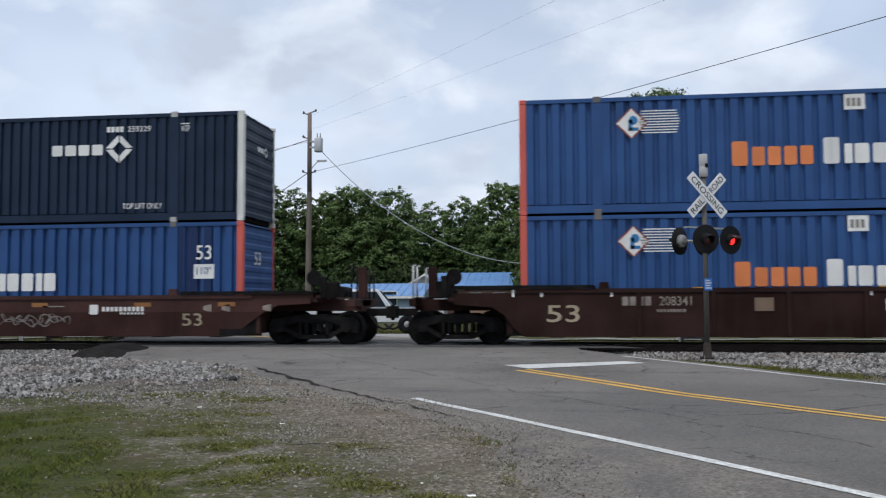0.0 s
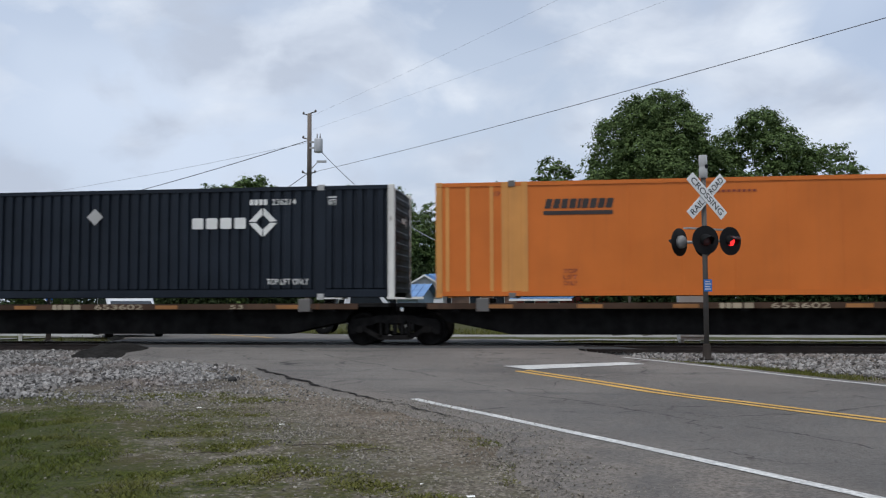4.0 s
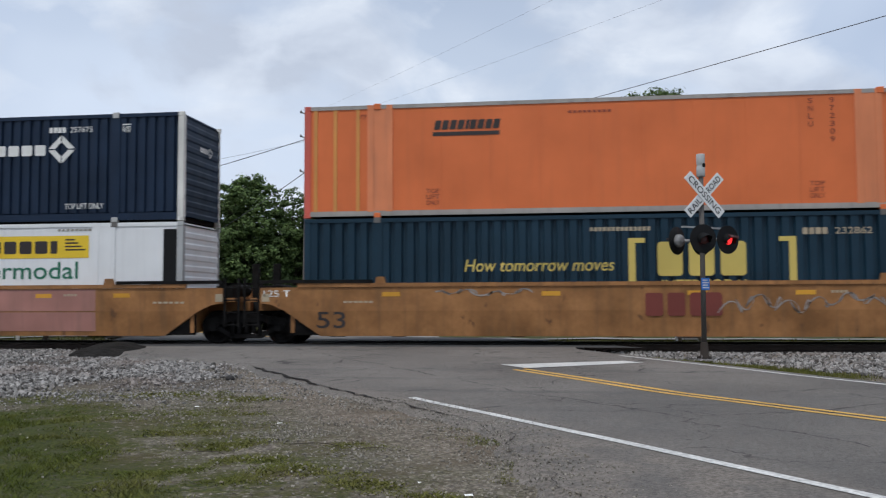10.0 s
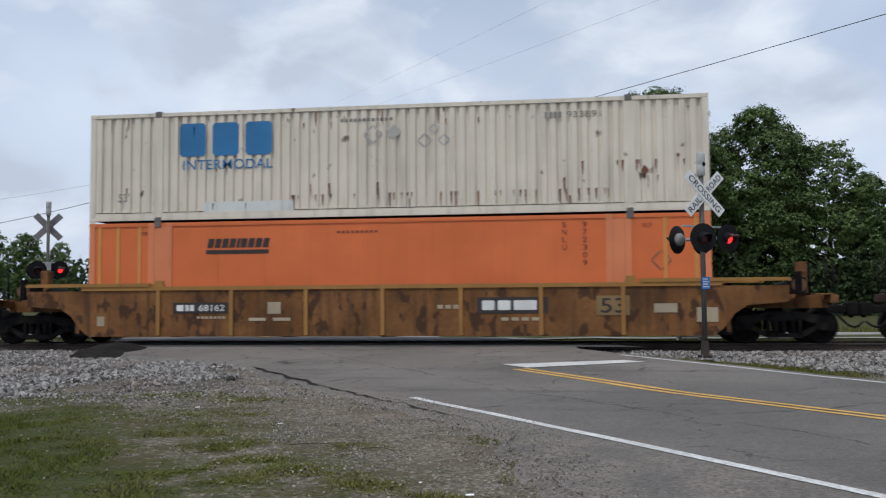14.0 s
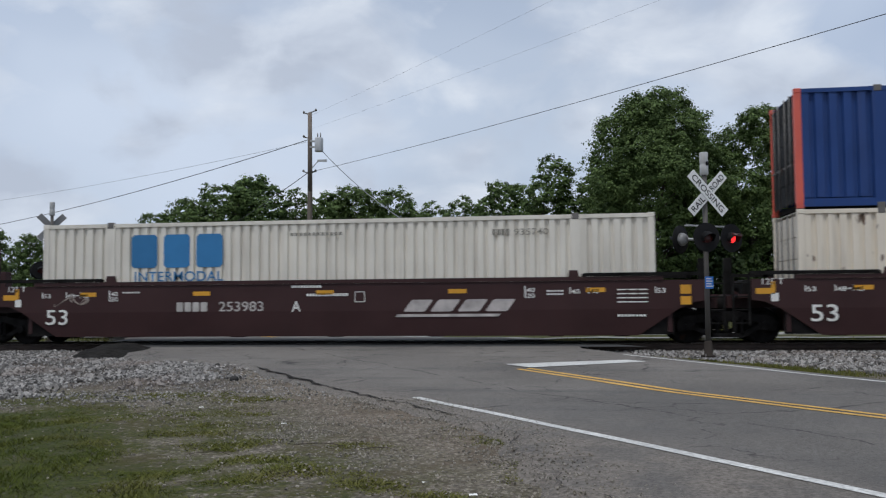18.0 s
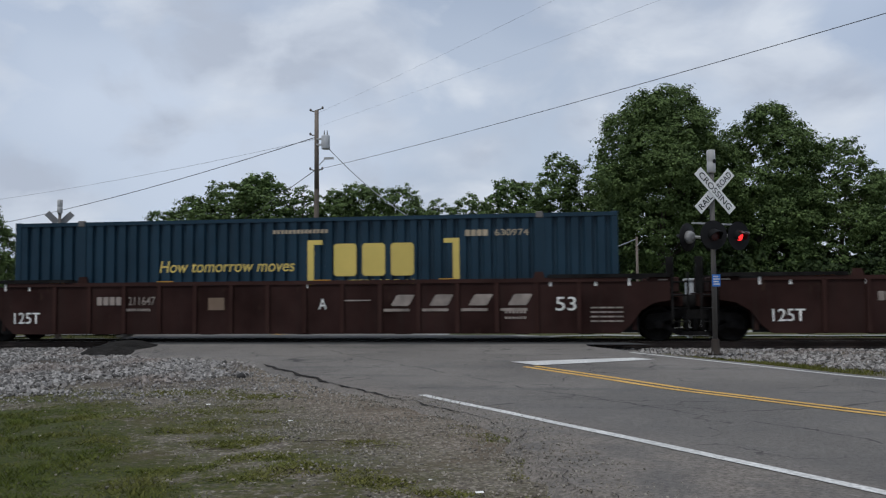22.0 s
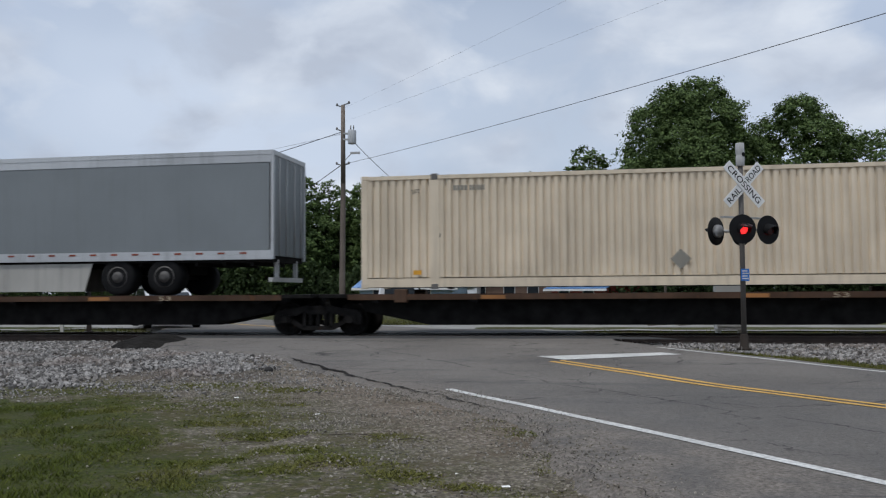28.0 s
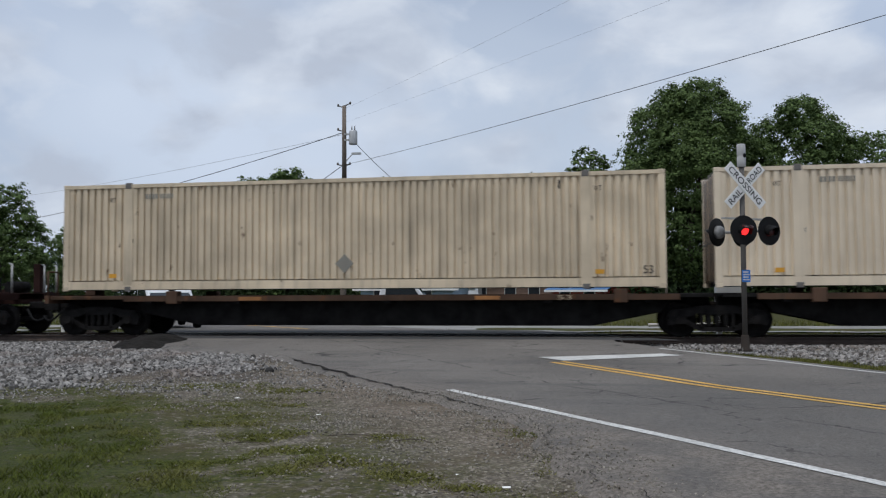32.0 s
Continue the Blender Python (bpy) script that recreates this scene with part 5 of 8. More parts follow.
def consist():
    # ribbed brown well car at the head
    w = well_unit("grimy brown ribbed well car carrying two blue containers", 7.0, MAROON_CAR, "end", "end", 1.30, True, rib_step=1.68)
    car_marks(w, "ribbed", "208341", "B", 1.30)
    letter(w, "53", -7.45, 0.58, 0.8, 0.42, TAN_MARK, -1.513)
    for z in (LOW, HIGH):
        c = container("blue corrugated freight container with coral corner posts", -1.09, z, STACK_BLUE, CORAL, pitch=0.34)
        stack_blue_marks(c)
    # dark brown stand-alone well car
    w = well_unit("dark brown well car with faded markings and spray scribbles", -16.2, BROWN_CAR, "end", "end", 1.20, step=-0.16, lean=0.13)
    car_marks(w, "numbered", "72464", "", 1.20)
    c = container("blue corrugated freight container with coral corner posts", -24.47, LOW, STACK_BLUE, CORAL, pitch=0.34)
    stack_blue_marks(c)
    mark(c, "patch", paint("dark_blue_replaced_panel", (0.008, 0.024, 0.085), 0.5, spec=0.3, streak=0.1), 0.02, lambda bm: corrugated(bm, 14.3, 15.45, 0.28, 2.78, 0.34, 0.05, 0.001, 1), "dark blue replaced panel")
    c = container("navy corrugated freight container with chipped white corner posts", -24.47, HIGH, INK_NAVY, POST_WHITE)
    ink_navy_marks(c, "259229", W_MARK)
    # five-unit spine car
    ends = (-29.98, -46.67, -63.94, -81.23, -98.44, -114.85)
    for k in range(5):
        spine_unit("grimy black skeleton spine car unit with a rusty deck edge", ends[k], ends[k + 1], "end" if k == 4 else "link", "end" if k == 0 else "link", "653602")
    c = container("navy corrugated freight container with chipped white corner posts", -45.6, DECK, INK_NAVY, POST_WHITE)
    ink_navy_marks(c, "237367")
    c = container("bright orange smooth-sided freight container with amber posts", -62.83, DECK, ORANGE_BRIGHT, AMBER, flat=True, stays=AMBER)
    orange_box_marks(c)
    c = container("black-navy corrugated freight container with white corner posts", -80.05, DECK, INK_NAVY_DARK, POST_WHITE)
    ink_navy_marks(c, "236214")
    c = container("teal-navy corrugated freight container with yellow markings", -97.25, DECK, TEAL_NAVY, pitch=0.32)
    navy_box_marks(c, "631996")
    c = container("faded navy freight container with grey and brown repainted panels", -115.72, DECK, FADED_NAVY, end=FADED_BROWN)
    pale_box_marks(c, Y_MARK, "932417", TAN_MARK, 1.85)
    mark(c, "patch", FADED_GREY, 0.02, lambda bm: corrugated(bm, 11.0, 14.02, 0.2, 2.76, 0.28, 0.03, -0.012, 1), "chalky grey repainted panel")
    mark(c, "patch", FADED_BROWN, 0.02, lambda bm: corrugated(bm, 14.36, 15.96, 0.2, 2.76, 0.28, 0.03, -0.012, 1), "brown-black repainted panel")
    # three-unit tan well car
    tan = "yellow-brown well car unit with spray scribbles and black stencils"
    w = well_unit(tan, -128.7, TAN_CAR, "link", "end", 1.46)
    car_marks(w, "tan", ztop=1.46)
    mark(w, "number_board", K_MARK, -1.505, lambda bm: plate(bm, 1.85, 4.95, 0.82, 1.14), "black number board")
    letter(w, "766475", 3.4, 0.87, 1.4, 0.24, TAN_MARK, -1.509)
    mark(w, "brand_blocks", TAN_MARK, -1.509, lambda bm: blocks(bm, "oiix", 2.05, 0.87, 1.05, 0.24))
    letter(w, "B", 1.25, 0.9, 0.2, 0.24, K_MARK, -1.506)
    lean_on(letter(w, "53", -7.75, 0.42, 0.8, 0.42, K_MARK, -1.47), 0.42)
    mark(w, "overspray", SILVER_PATCH, -1.505, lambda bm: (scribble(bm, -5.9, 0.9, 3.4, 0.45, 41, 0.06), scribble(bm, -5.7, 0.95, 3.0, 0.36, 42, 0.05), scribble(bm, -5.3, 0.92, 3.6, 0.4, 43, 0.05)), "silver-grey spray patch")
    mark(w, "overspray", GRAF, -1.507, lambda bm: scribble(bm, -6.0, 0.9, 4.5, 0.4, 11), "pale spray scribble")
    for z, m, n in ((LOW, INK_NAVY, "237295"), (HIGH, INK_NAVY_DARK, "635196")):
        c = container("navy corrugated freight container with chipped white corner posts", -136.78, z, m, POST_WHITE)
        ink_navy_marks(c, n, PALE_PATCH if m is INK_NAVY else None)
    w = well_unit(tan, -148.1, TAN_CAR, "link", "link", 1.46)
    car_marks(w, "tan", ztop=1.46)
    letter(w, "125 T", -9.1, 1.22, 0.7, 0.17, W_MARK, -1.506)
    lean_on(letter(w, "53", -7.7, 0.42, 0.75, 0.42, K_MARK, -1.47), 0.42)
    mark(w, "brand_blocks", paint("dark_red_stencil", (0.16, 0.03, 0.02), 0.6), -1.507, lambda bm: blocks(bm, "iix", 0.5, 0.72, 2.0, 0.56), "large dark red brand name of plain blocks")
    mark(w, "overspray", GRAF, -1.509, lambda bm: (scribble(bm, 2.4, 0.8, 2.2, 0.42, 5), scribble(bm, 4.8, 0.95, 1.6, 0.35, 6), scribble(bm, -4.6, 1.22, 2.3, 0.18, 8)), "pale spray scribble")
    c = container("teal-navy corrugated freight container with yellow markings", -156.2, LOW, TEAL_NAVY, pitch=0.32)
    navy_box_marks(c, "232862")
    c = container("faded orange smooth-sided freight container with peach posts", -156.2, HIGH, ORANGE, CORAL, flat=True, rail=paint("dull_silver_rail", (0.34, 0.31, 0.28), 0.5, streak=0.4), stays=PINKISH, castings=ORANGE)
    orange_box_marks(c, 3.4)
    w = well_unit(tan, -167.5, TAN_CAR, "end", "link", 1.46)
    car_marks(w, "tan", ztop=1.46)
    mark(w, "patch", OCHRE, -1.505, lambda bm: plate(bm, -5.85, -5.15, 0.72, 1.14))
    mark(w, "number_board", K_MARK, -1.506, lambda bm: plate(bm, -5.1, -1.95, 0.8, 1.14), "black number board")
    letter(w, "766475", -3.55, 0.85, 1.45, 0.24, TAN_MARK, -1.51)
    mark(w, "brand_blocks", TAN_MARK, -1.51, lambda bm: blocks(bm, "oiix", -4.9, 0.85, 1.1, 0.24))
    letter(w, "A", -1.45, 0.88, 0.22, 0.26, K_MARK, -1.506)
    lean_on(letter(w, "53", -7.75, 0.42, 0.75, 0.4, K_MARK, -1.47), 0.42)
    mark(w, "patch", PINK_PATCH, -1.505, lambda bm: (plate(bm, 1.4, 5.7, 0.87, 1.44),), "pink-brown painted-over panel")
    lean_on(mark(w, "patch", PINK_PATCH, -1.505, lambda bm: plate(bm, 1.4, 5.7, 0.0, 0.5), "pink-brown painted-over panel"), 0.34)
    mark(w, "overspray", GRAF, -1.507, lambda bm: scribble(bm, -4.9, 1.2, 1.7, 0.16, 12), "pale spray scribble")
    c = container("clean white smooth-sided freight container with a yellow panel", -175.64, LOW, WHITE_CLEAN, GALV, flat=True, stays=WHITE_CLEAN)
    mark(c, "yellow_panel", paint("yellow_panel", (0.78, 0.53, 0.02), 0.45), MARK_Y, lambda bm: plate(bm, 9.42, 13.5, 1.98, 2.58), "yellow brand panel")
    mark(c, "brand_blocks", K_MARK, MARK_Y - 0.003, lambda bm: (blocks(bm, "iononi", 10.35, 2.1, 2.3, 0.34), [(plate(bm, 9.55 + 0.1 * k, 10.15, 2.18 + 0.09 * k, 2.22 + 0.09 * k), plate(bm, 12.82, 13.4 - 0.1 * k, 2.18 + 0.09 * k, 2.22 + 0.09 * k)) for k in range(4)]), "black brand name of plain blocks with wing strokes")
    letter(c, "Intermodal", 9.8, 1.42, 3.4, 0.46, G_MARK, MARK_Y)
    mark(c, "marking", GREY_PATCH, MARK_Y, lambda bm: (bars(bm, 2.0, 2.6, 1.1, 0.07, 9), bars(bm, 4.0, 2.48, 0.6, 0.07, 6), bars(bm, 12.6, 2.7, 1.0, 0.06, 8), bars(bm, 1.1, 2.5, 0.3, 0.1, 3), bars(bm, 0.9, 2.2, 0.7, 0.07, 6), plate(bm, 7.85, 7.9, 2.45, 2.7)))
    # flat black plate; the recess shade is painted, not modelled
    mark(c, "gap", BLACK, MARK_Y, lambda bm: plate(bm, 15.6, 15.97, 0.3, 2.72), "black plate painting the recess shade behind the corner post")
    c = container("navy corrugated freight container with chipped white corner posts", -175.64, HIGH, INK_NAVY, POST_WHITE)
    ink_navy_marks(c, "257675")
    # second dark brown stand-alone well car
    w = well_unit("dark brown well car with faded markings and spray scribbles", -191.05, BROWN_CAR, "end", "end", 1.28, step=-0.16, lean=0.13)
    car_marks(w, "numbered", "72304", "", 1.28)
    c = container("blue corrugated freight container with coral corner posts", -199.15, LOW, STACK_BLUE, CORAL, pitch=0.34)
    stack_blue_marks(c, "895232")
    c = container("orange corrugated freight container with rust-red stencils", -199.15, HIGH, ORANGE_RIB)
    orange_box_marks(c, 2.35, True)
    # grimy yellow ribbed well car
    w = well_unit("grimy yellow-brown ribbed well car with ochre posts", -214.55, TAN_OLD, "end", "end", 1.42, True, OCHRE, rib_step=1.98, end_rail=False)
    y = -1.512
    mark(w, "number_board", K_MARK, y, lambda bm: (plate(bm, -5.65, -4.15, 0.82, 1.1), plate(bm, 2.3, 4.05, 0.78, 1.18)), "black number boards")
    mark(w, "brand_blocks", W_MARK, y - 0.003, lambda bm: (blocks(bm, "iix", 2.42, 0.86, 1.5, 0.24), blocks(bm, "oii", -5.55, 0.88, 0.5, 0.16)), "white brand name of plain blocks")
    letter(w, "68162", -4.95, 0.88, 0.7, 0.16, W_MARK, y - 0.003)
    mark(w, "patch", paint("ochre_number_patch", (0.25, 0.16, 0.065), 0.7, var=0.25), y, lambda bm: plate(bm, 5.22, 6.02, 0.72, 1.2), "worn ochre number patch")
    letter(w, "53", 5.33, 0.78, 0.58, 0.36, K_MARK, y - 0.003)
    mark(w, "marking", TAN_MARK, y, lambda bm: (plate(bm, 6.6, 7.15, 0.78, 1.0), plate(bm, 7.6, 8.1, 0.55, 0.9), bars(bm, -3.6, 0.62, 1.3, 0.08, 2), plate(bm, -3.1, -2.75, 0.8, 1.1), bars(bm, -5.0, 0.68, 0.8, 0.06, 7), plate(bm, -7.75, -7.55, 0.5, 0.75), bars(bm, 2.9, 0.6, 1.0, 0.08, 4), bars(bm, 1.3, 0.9, 0.6, 0.1, 3)))
    c = container("faded orange smooth-sided freight container with peach posts", -222.68, LOW, ORANGE, PINKISH, flat=True, stays=PINKISH)
    orange_box_marks(c, 3.3)
    c = container("rust-spotted off-white corrugated freight container with blue lettering", -222.68, HIGH, WHITE_BOX, pitch=0.255)
    pale_box_marks(c, B_MARK, "933891", GREY_PATCH)
    mark(c, "patch", CREAM_PALE, MARK_Y + 0.002, lambda bm: plate(bm, 3.2, 5.65, 0.2, 0.5), "pale blue-white touch-up patch")
    mark(c, "rust_run", paint("rust_run", (0.16, 0.055, 0.025), 0.8, var=0.4), MARK_Y, lambda bm: (runs(bm, 0.4, 15.9, 26, 31), runs(bm, 5.6, 13.8, 30, 32, 0.62), runs(bm, 12.0, 15.9, 8, 33, 1.3), hole(bm, 14.6, 1.05, 0.1, 6), hole(bm, 15.4, 1.4, 0.06, 7)), "thin rust runs down the wall")
    mark(c, "ghost_mark", paint("grey_ghost_mark", (0.42, 0.40, 0.36), 0.6, var=0.3), MARK_Y, lambda bm: (diamond(bm, 8.3, 2.2, 0.2), ring_diamond(bm, 7.75, 2.15, 0.26, 0.07), ring_diamond(bm, 9.1, 1.95, 0.2, 0.06), ring_diamond(bm, 9.6, 1.95, 0.17, 0.06), ring_diamond(bm, 9.35, 2.25, 0.14, 0.05)), "grey ghosts of removed placards")
    # three-unit maroon well car with its 53-foot wells
    new_car = "maroon well car unit with white stencils and amber reflectors"
    for u, unit, le, ri in ((-238.0, "B", "link", "end"), (-257.5, "C", "link", "link"), (-276.95, "A", "end", "link")):
        w = well_unit(new_car, u, MAROON_NEW, le, ri, 1.56, goose=True)
        car_marks(w, "new", "253983", unit)
    mark(w, "overspray", W_FADED, -1.507, lambda bm: scribble(bm, -7.45, 1.02, 0.85, 0.36, 21), "white spray scribble")
    c = container("blue corrugated freight container with coral corner posts", -246.1, LOW, STACK_BLUE, CORAL, pitch=0.34)
    stack_blue_marks(c, "804254")
    c = container("black-navy corrugated freight container with white corner posts", -246.1, HIGH, INK_NAVY_DARK, POST_WHITE)
    ink_navy_marks(c, "635440")
    c = container("rust-stained cream corrugated freight container with blue lettering", -265.55, LOW, WHITE_BOX, pitch=0.255)
    pale_box_marks(c, B_MARK, "934056", GREY_PATCH)
    mark(c, "patch", CREAM_PALE, 0.02, lambda bm: corrugated(bm, 10.5, 13.3, 0.29, 2.78, 0.255, 0.035, -0.01, 1), "paler replaced panel")
    mark(c, "rust_run", paint("rust_run", (0.16, 0.055, 0.025), 0.8), MARK_Y, lambda bm: (hole(bm, 15.55, 2.08, 0.15, 4), runs(bm, 15.35, 15.75, 3, 9, 1.95)), "rust hole with runs below it")
    c = container("blue corrugated freight container with coral corner posts", -265.55, HIGH, STACK_BLUE_DEEP, CORAL, pitch=0.34)
    stack_blue_marks(c, "812607")
    c = container("off-white corrugated freight container with blue lettering", -285.05, LOW, CREAM_WHITE, pitch=0.255)
    pale_box_marks(c, B_MARK, "935740", GREY_PATCH)
    # three-unit ribbed brown well car
    for u, unit, le, ri in ((-300.35, "B", "link", "end"), (-319.8, "C", "link", "link"), (-339.35, "A", "end", "link")):
        w = well_unit("grimy brown ribbed well car unit with faded stencils", u, MAROON_CAR, le, ri, 1.48, True, BROWN_CHORD, rib_step=1.03)
        car_marks(w, "ribbed", "211647", unit, 1.48)
    for u, n in ((-308.4, "631606"), (-347.5, "630974")):
        c = container("teal-navy corrugated freight container with yellow markings", u, LOW, TEAL_NAVY, pitch=0.32)
        navy_box_marks(c, n)
    # three-unit maroon well car with two short containers
    for u, unit, le, ri in ((-362.63, "A", "link", "end"), (-382.25, "C", "link", "link"), (-401.75, "B", "end", "link")):
        w = well_unit(new_car, u, MAROON_NEW, le, ri, 1.56, goose=True)
        car_marks(w, "new", "254484", unit)
    c = container("maroon corrugated short freight container with white lettering", -368.96, LOW, SHORT_MAROON, length=12.19)
    mark(c, "brand_blocks", W_MARK, MARK_Y, lambda bm: blocks(bm, "coonc=v", 2.5, 1.05, 6.9, 0.98), "large white brand name of plain blocks")
    mark(c, "marking", W_MARK, MARK_Y, lambda bm: (bars(bm, 0.35, 2.42, 1.7, 0.14, 11, 0.2), bars(bm, 10.8, 2.6, 0.95, 0.12, 9, 0.25), bars(bm, 11.15, 2.45, 0.3, 0.1, 3), plate(bm, 11.2, 11.36, 2.15, 2.35), [plate(bm, 11.96, 12.12, 1.2 + 0.2 * k, 1.34 + 0.2 * k) for k in range(7)]))
    mark(c, "decal", REFLECT_Y, MARK_Y, lambda bm: plate(bm, 11.5, 11.62, 2.15, 2.33))
    c = container("deep blue corrugated short freight container with white codes", -407.75, LOW, DEEP_BLUE, length=12.19)
    mark(c, "marking", W_MARK, MARK_Y, lambda bm: ([plate(bm, q, q + 0.05, 1.4 + 0.2 * k, 1.52 + 0.2 * k) for q in (10.8, 11.1) for k in range(6)],))
    mark(c, "marking", W_MARK, 0, lambda bm: [bars(bm, 0.3 + 0.55 * k, 1.2 + 0.25 * j, 0.3, 0.08, 2) for k in range(4) for j in range(5)], at=Matrix.Translation((12.185, 0.05, 0)) @ Matrix.Rotation(math.pi / 2, 4, "Z"))
    # second five-unit spine car
    ends = (-415.67, -432.4, -449.8, -467.1, -484.5, -500.9)
    for k in range(5):
        spine_unit("grimy black skeleton spine car unit with a rusty deck edge", ends[k], ends[k + 1], "end" if k == 4 else "link", "end" if k == 0 else "link", "", k == 1)
    cream = "cream corrugated freight container with a grey diamond patch"
    c = container("cream corrugated freight container with a paler replaced end panel", -431.15, DECK, CREAM, inner=CREAM, pitch=0.195, sole=0.3)
    cream_marks(c)
    mark(c, "patch", CREAM_PALE, 0.02, lambda bm: corrugated(bm, 14.4, 15.97, 0.33, 2.79, 0.195, 0.06, -0.008, 1), "paler replaced panel")
    van_trailer(-449.7)
    c = container(cream, -467.25, DECK, CREAM, end=CREAM_RUST, pitch=0.195, sole=0.3)
    cream_marks(c)
    # groove shade put into the colour of thin strips
    mark(c, "grime_run", paint("groove_shade", (0.48, 0.40, 0.30), 0.9, var=0.3, scale=2.0), 0.082, lambda bm: grime(bm, 0.195, 62, 0.5), "faint shade painted in the grooves")
    c = container(cream, -484.55, DECK, CREAM, end=CREAM_RUST, pitch=0.195, sole=0.3)
    cream_marks(c)
    mark(c, "grime_run", paint("groove_shade", (0.48, 0.40, 0.30), 0.9), 0.082, lambda bm: grime(bm, 0.195, 63, 0.5), "faint shade painted in the grooves")
    c = container("grime-streaked cream corrugated freight container", -501.85, DECK, CREAM_DIRTY, end=CREAM_RUST, pitch=0.195, sole=0.3)
    cream_marks(c)
    # caked grime and groove shade, painted as one set of dark strips
    mark(c, "grime_run", paint("grime_and_groove_shade", (0.16, 0.12, 0.085), 0.9, var=0.35, scale=2.0), 0.082, lambda bm: grime(bm, 0.195, 61, 0.95), "dark grime and shade painted in the grooves")
    # the next car's leading end
    well_unit("grimy brown ribbed well car", -514.6, MAROON_CAR, "end", "end", 1.30, True)


consist()

# ---- the setting ----
ROAD_N = (0.799, 0.602)      # across the road
ROAD_D = (0.602, -0.799)     # along the road, back past the viewer
SEAM_N = 7.35                # a ragged lengthwise crack


def across(n, s):
    return (n * ROAD_N[0] + s * ROAD_D[0], n * ROAD_N[1] + s * ROAD_D[1])


def smooth(a, b, v):
    q = min(1.0, max(0.0, (v - a) / (b - a)))
    return q * q * (3 - 2 * q)


def road_z(y):
    return -0.025 * max(0.0, 21.0 - max(y, 13.0)) if y < 23.5 else -0.018 * max(0.0, min(y, 40) - 26.0)


def ground_z(x, y):
    base = road_z(y) - 0.05
    n = x * ROAD_N[0] + y * ROAD_N[1]
    off = max(smooth(3.6, 1.8, n), smooth(13.2, 14.6, n))
    dip = smooth(17.5, 20.5, y) * (1 - smooth(27.5, 31, y))
    bump = 0.035 * noise.noise((x * 0.7, y * 0.7, 0)) + 0.02 * noise.noise((x * 2.3, y * 2.3, 4)) if abs(x) < 40 and y < 45 else 0.0
    trough = smooth(21.9, 22.4, y) * (1 - smooth(27.5, 31, y))
    return base - 0.2 * trough * off - 0.12 * dip + (bump - 0.01) * (1 if y < 20 else 0.4)


def node_mat(name):
    m = bpy.data.materials.new(name)
    m.use_nodes = True
    return m, m.node_tree, m.node_tree.nodes["Principled BSDF"]


def n_noise(t, vec, scale, detail=4.0, rough=0.55):
    n = t.nodes.new("ShaderNodeTexNoise")
    n.inputs["Scale"].default_value, n.inputs["Detail"].default_value, n.inputs["Roughness"].default_value = scale, detail, rough
    link(t, vec, n.inputs["Vector"])
    return n.outputs["Fac"]


def n_map(t, val, lo, hi, a=0.0, b=1.0):
    r = t.nodes.new("ShaderNodeMapRange")
    r.inputs["From Min"].default_value, r.inputs["From Max"].default_value = lo, hi
    r.inputs["To Min"].default_value, r.inputs["To Max"].default_value = a, b
    link(t, val, r.inputs["Value"])
    return r.outputs["Result"]


def n_mix(t, fac, a, b):
    x = t.nodes.new("ShaderNodeMix")
    x.data_type = "RGBA"
    link(t, fac, x.inputs["Factor"])
    for sock, val in (("A", a), ("B", b)):
        if isinstance(val, tuple):
            x.inputs[sock].default_value = (*val, 1)
        else:
            link(t, val, x.inputs[sock])
    return x.outputs["Result"]


def n_math(t, op, a, b):
    x = t.nodes.new("ShaderNodeMath")
    x.operation, x.use_clamp = op, op == "ADD"
    for k, v in enumerate((a, b)):
        if isinstance(v, (int, float)):
            x.inputs[k].default_value = v
        else:
            link(t, v, x.inputs[k])
    return x.outputs[0]


def n_bump(t, p, height, dist, strength=0.7):
    b = t.nodes.new("ShaderNodeBump")
    b.inputs["Strength"].default_value, b.inputs["Distance"].default_value = strength, dist
    link(t, height, b.inputs["Height"])
    link(t, b.outputs["Normal"], p.inputs["Normal"])


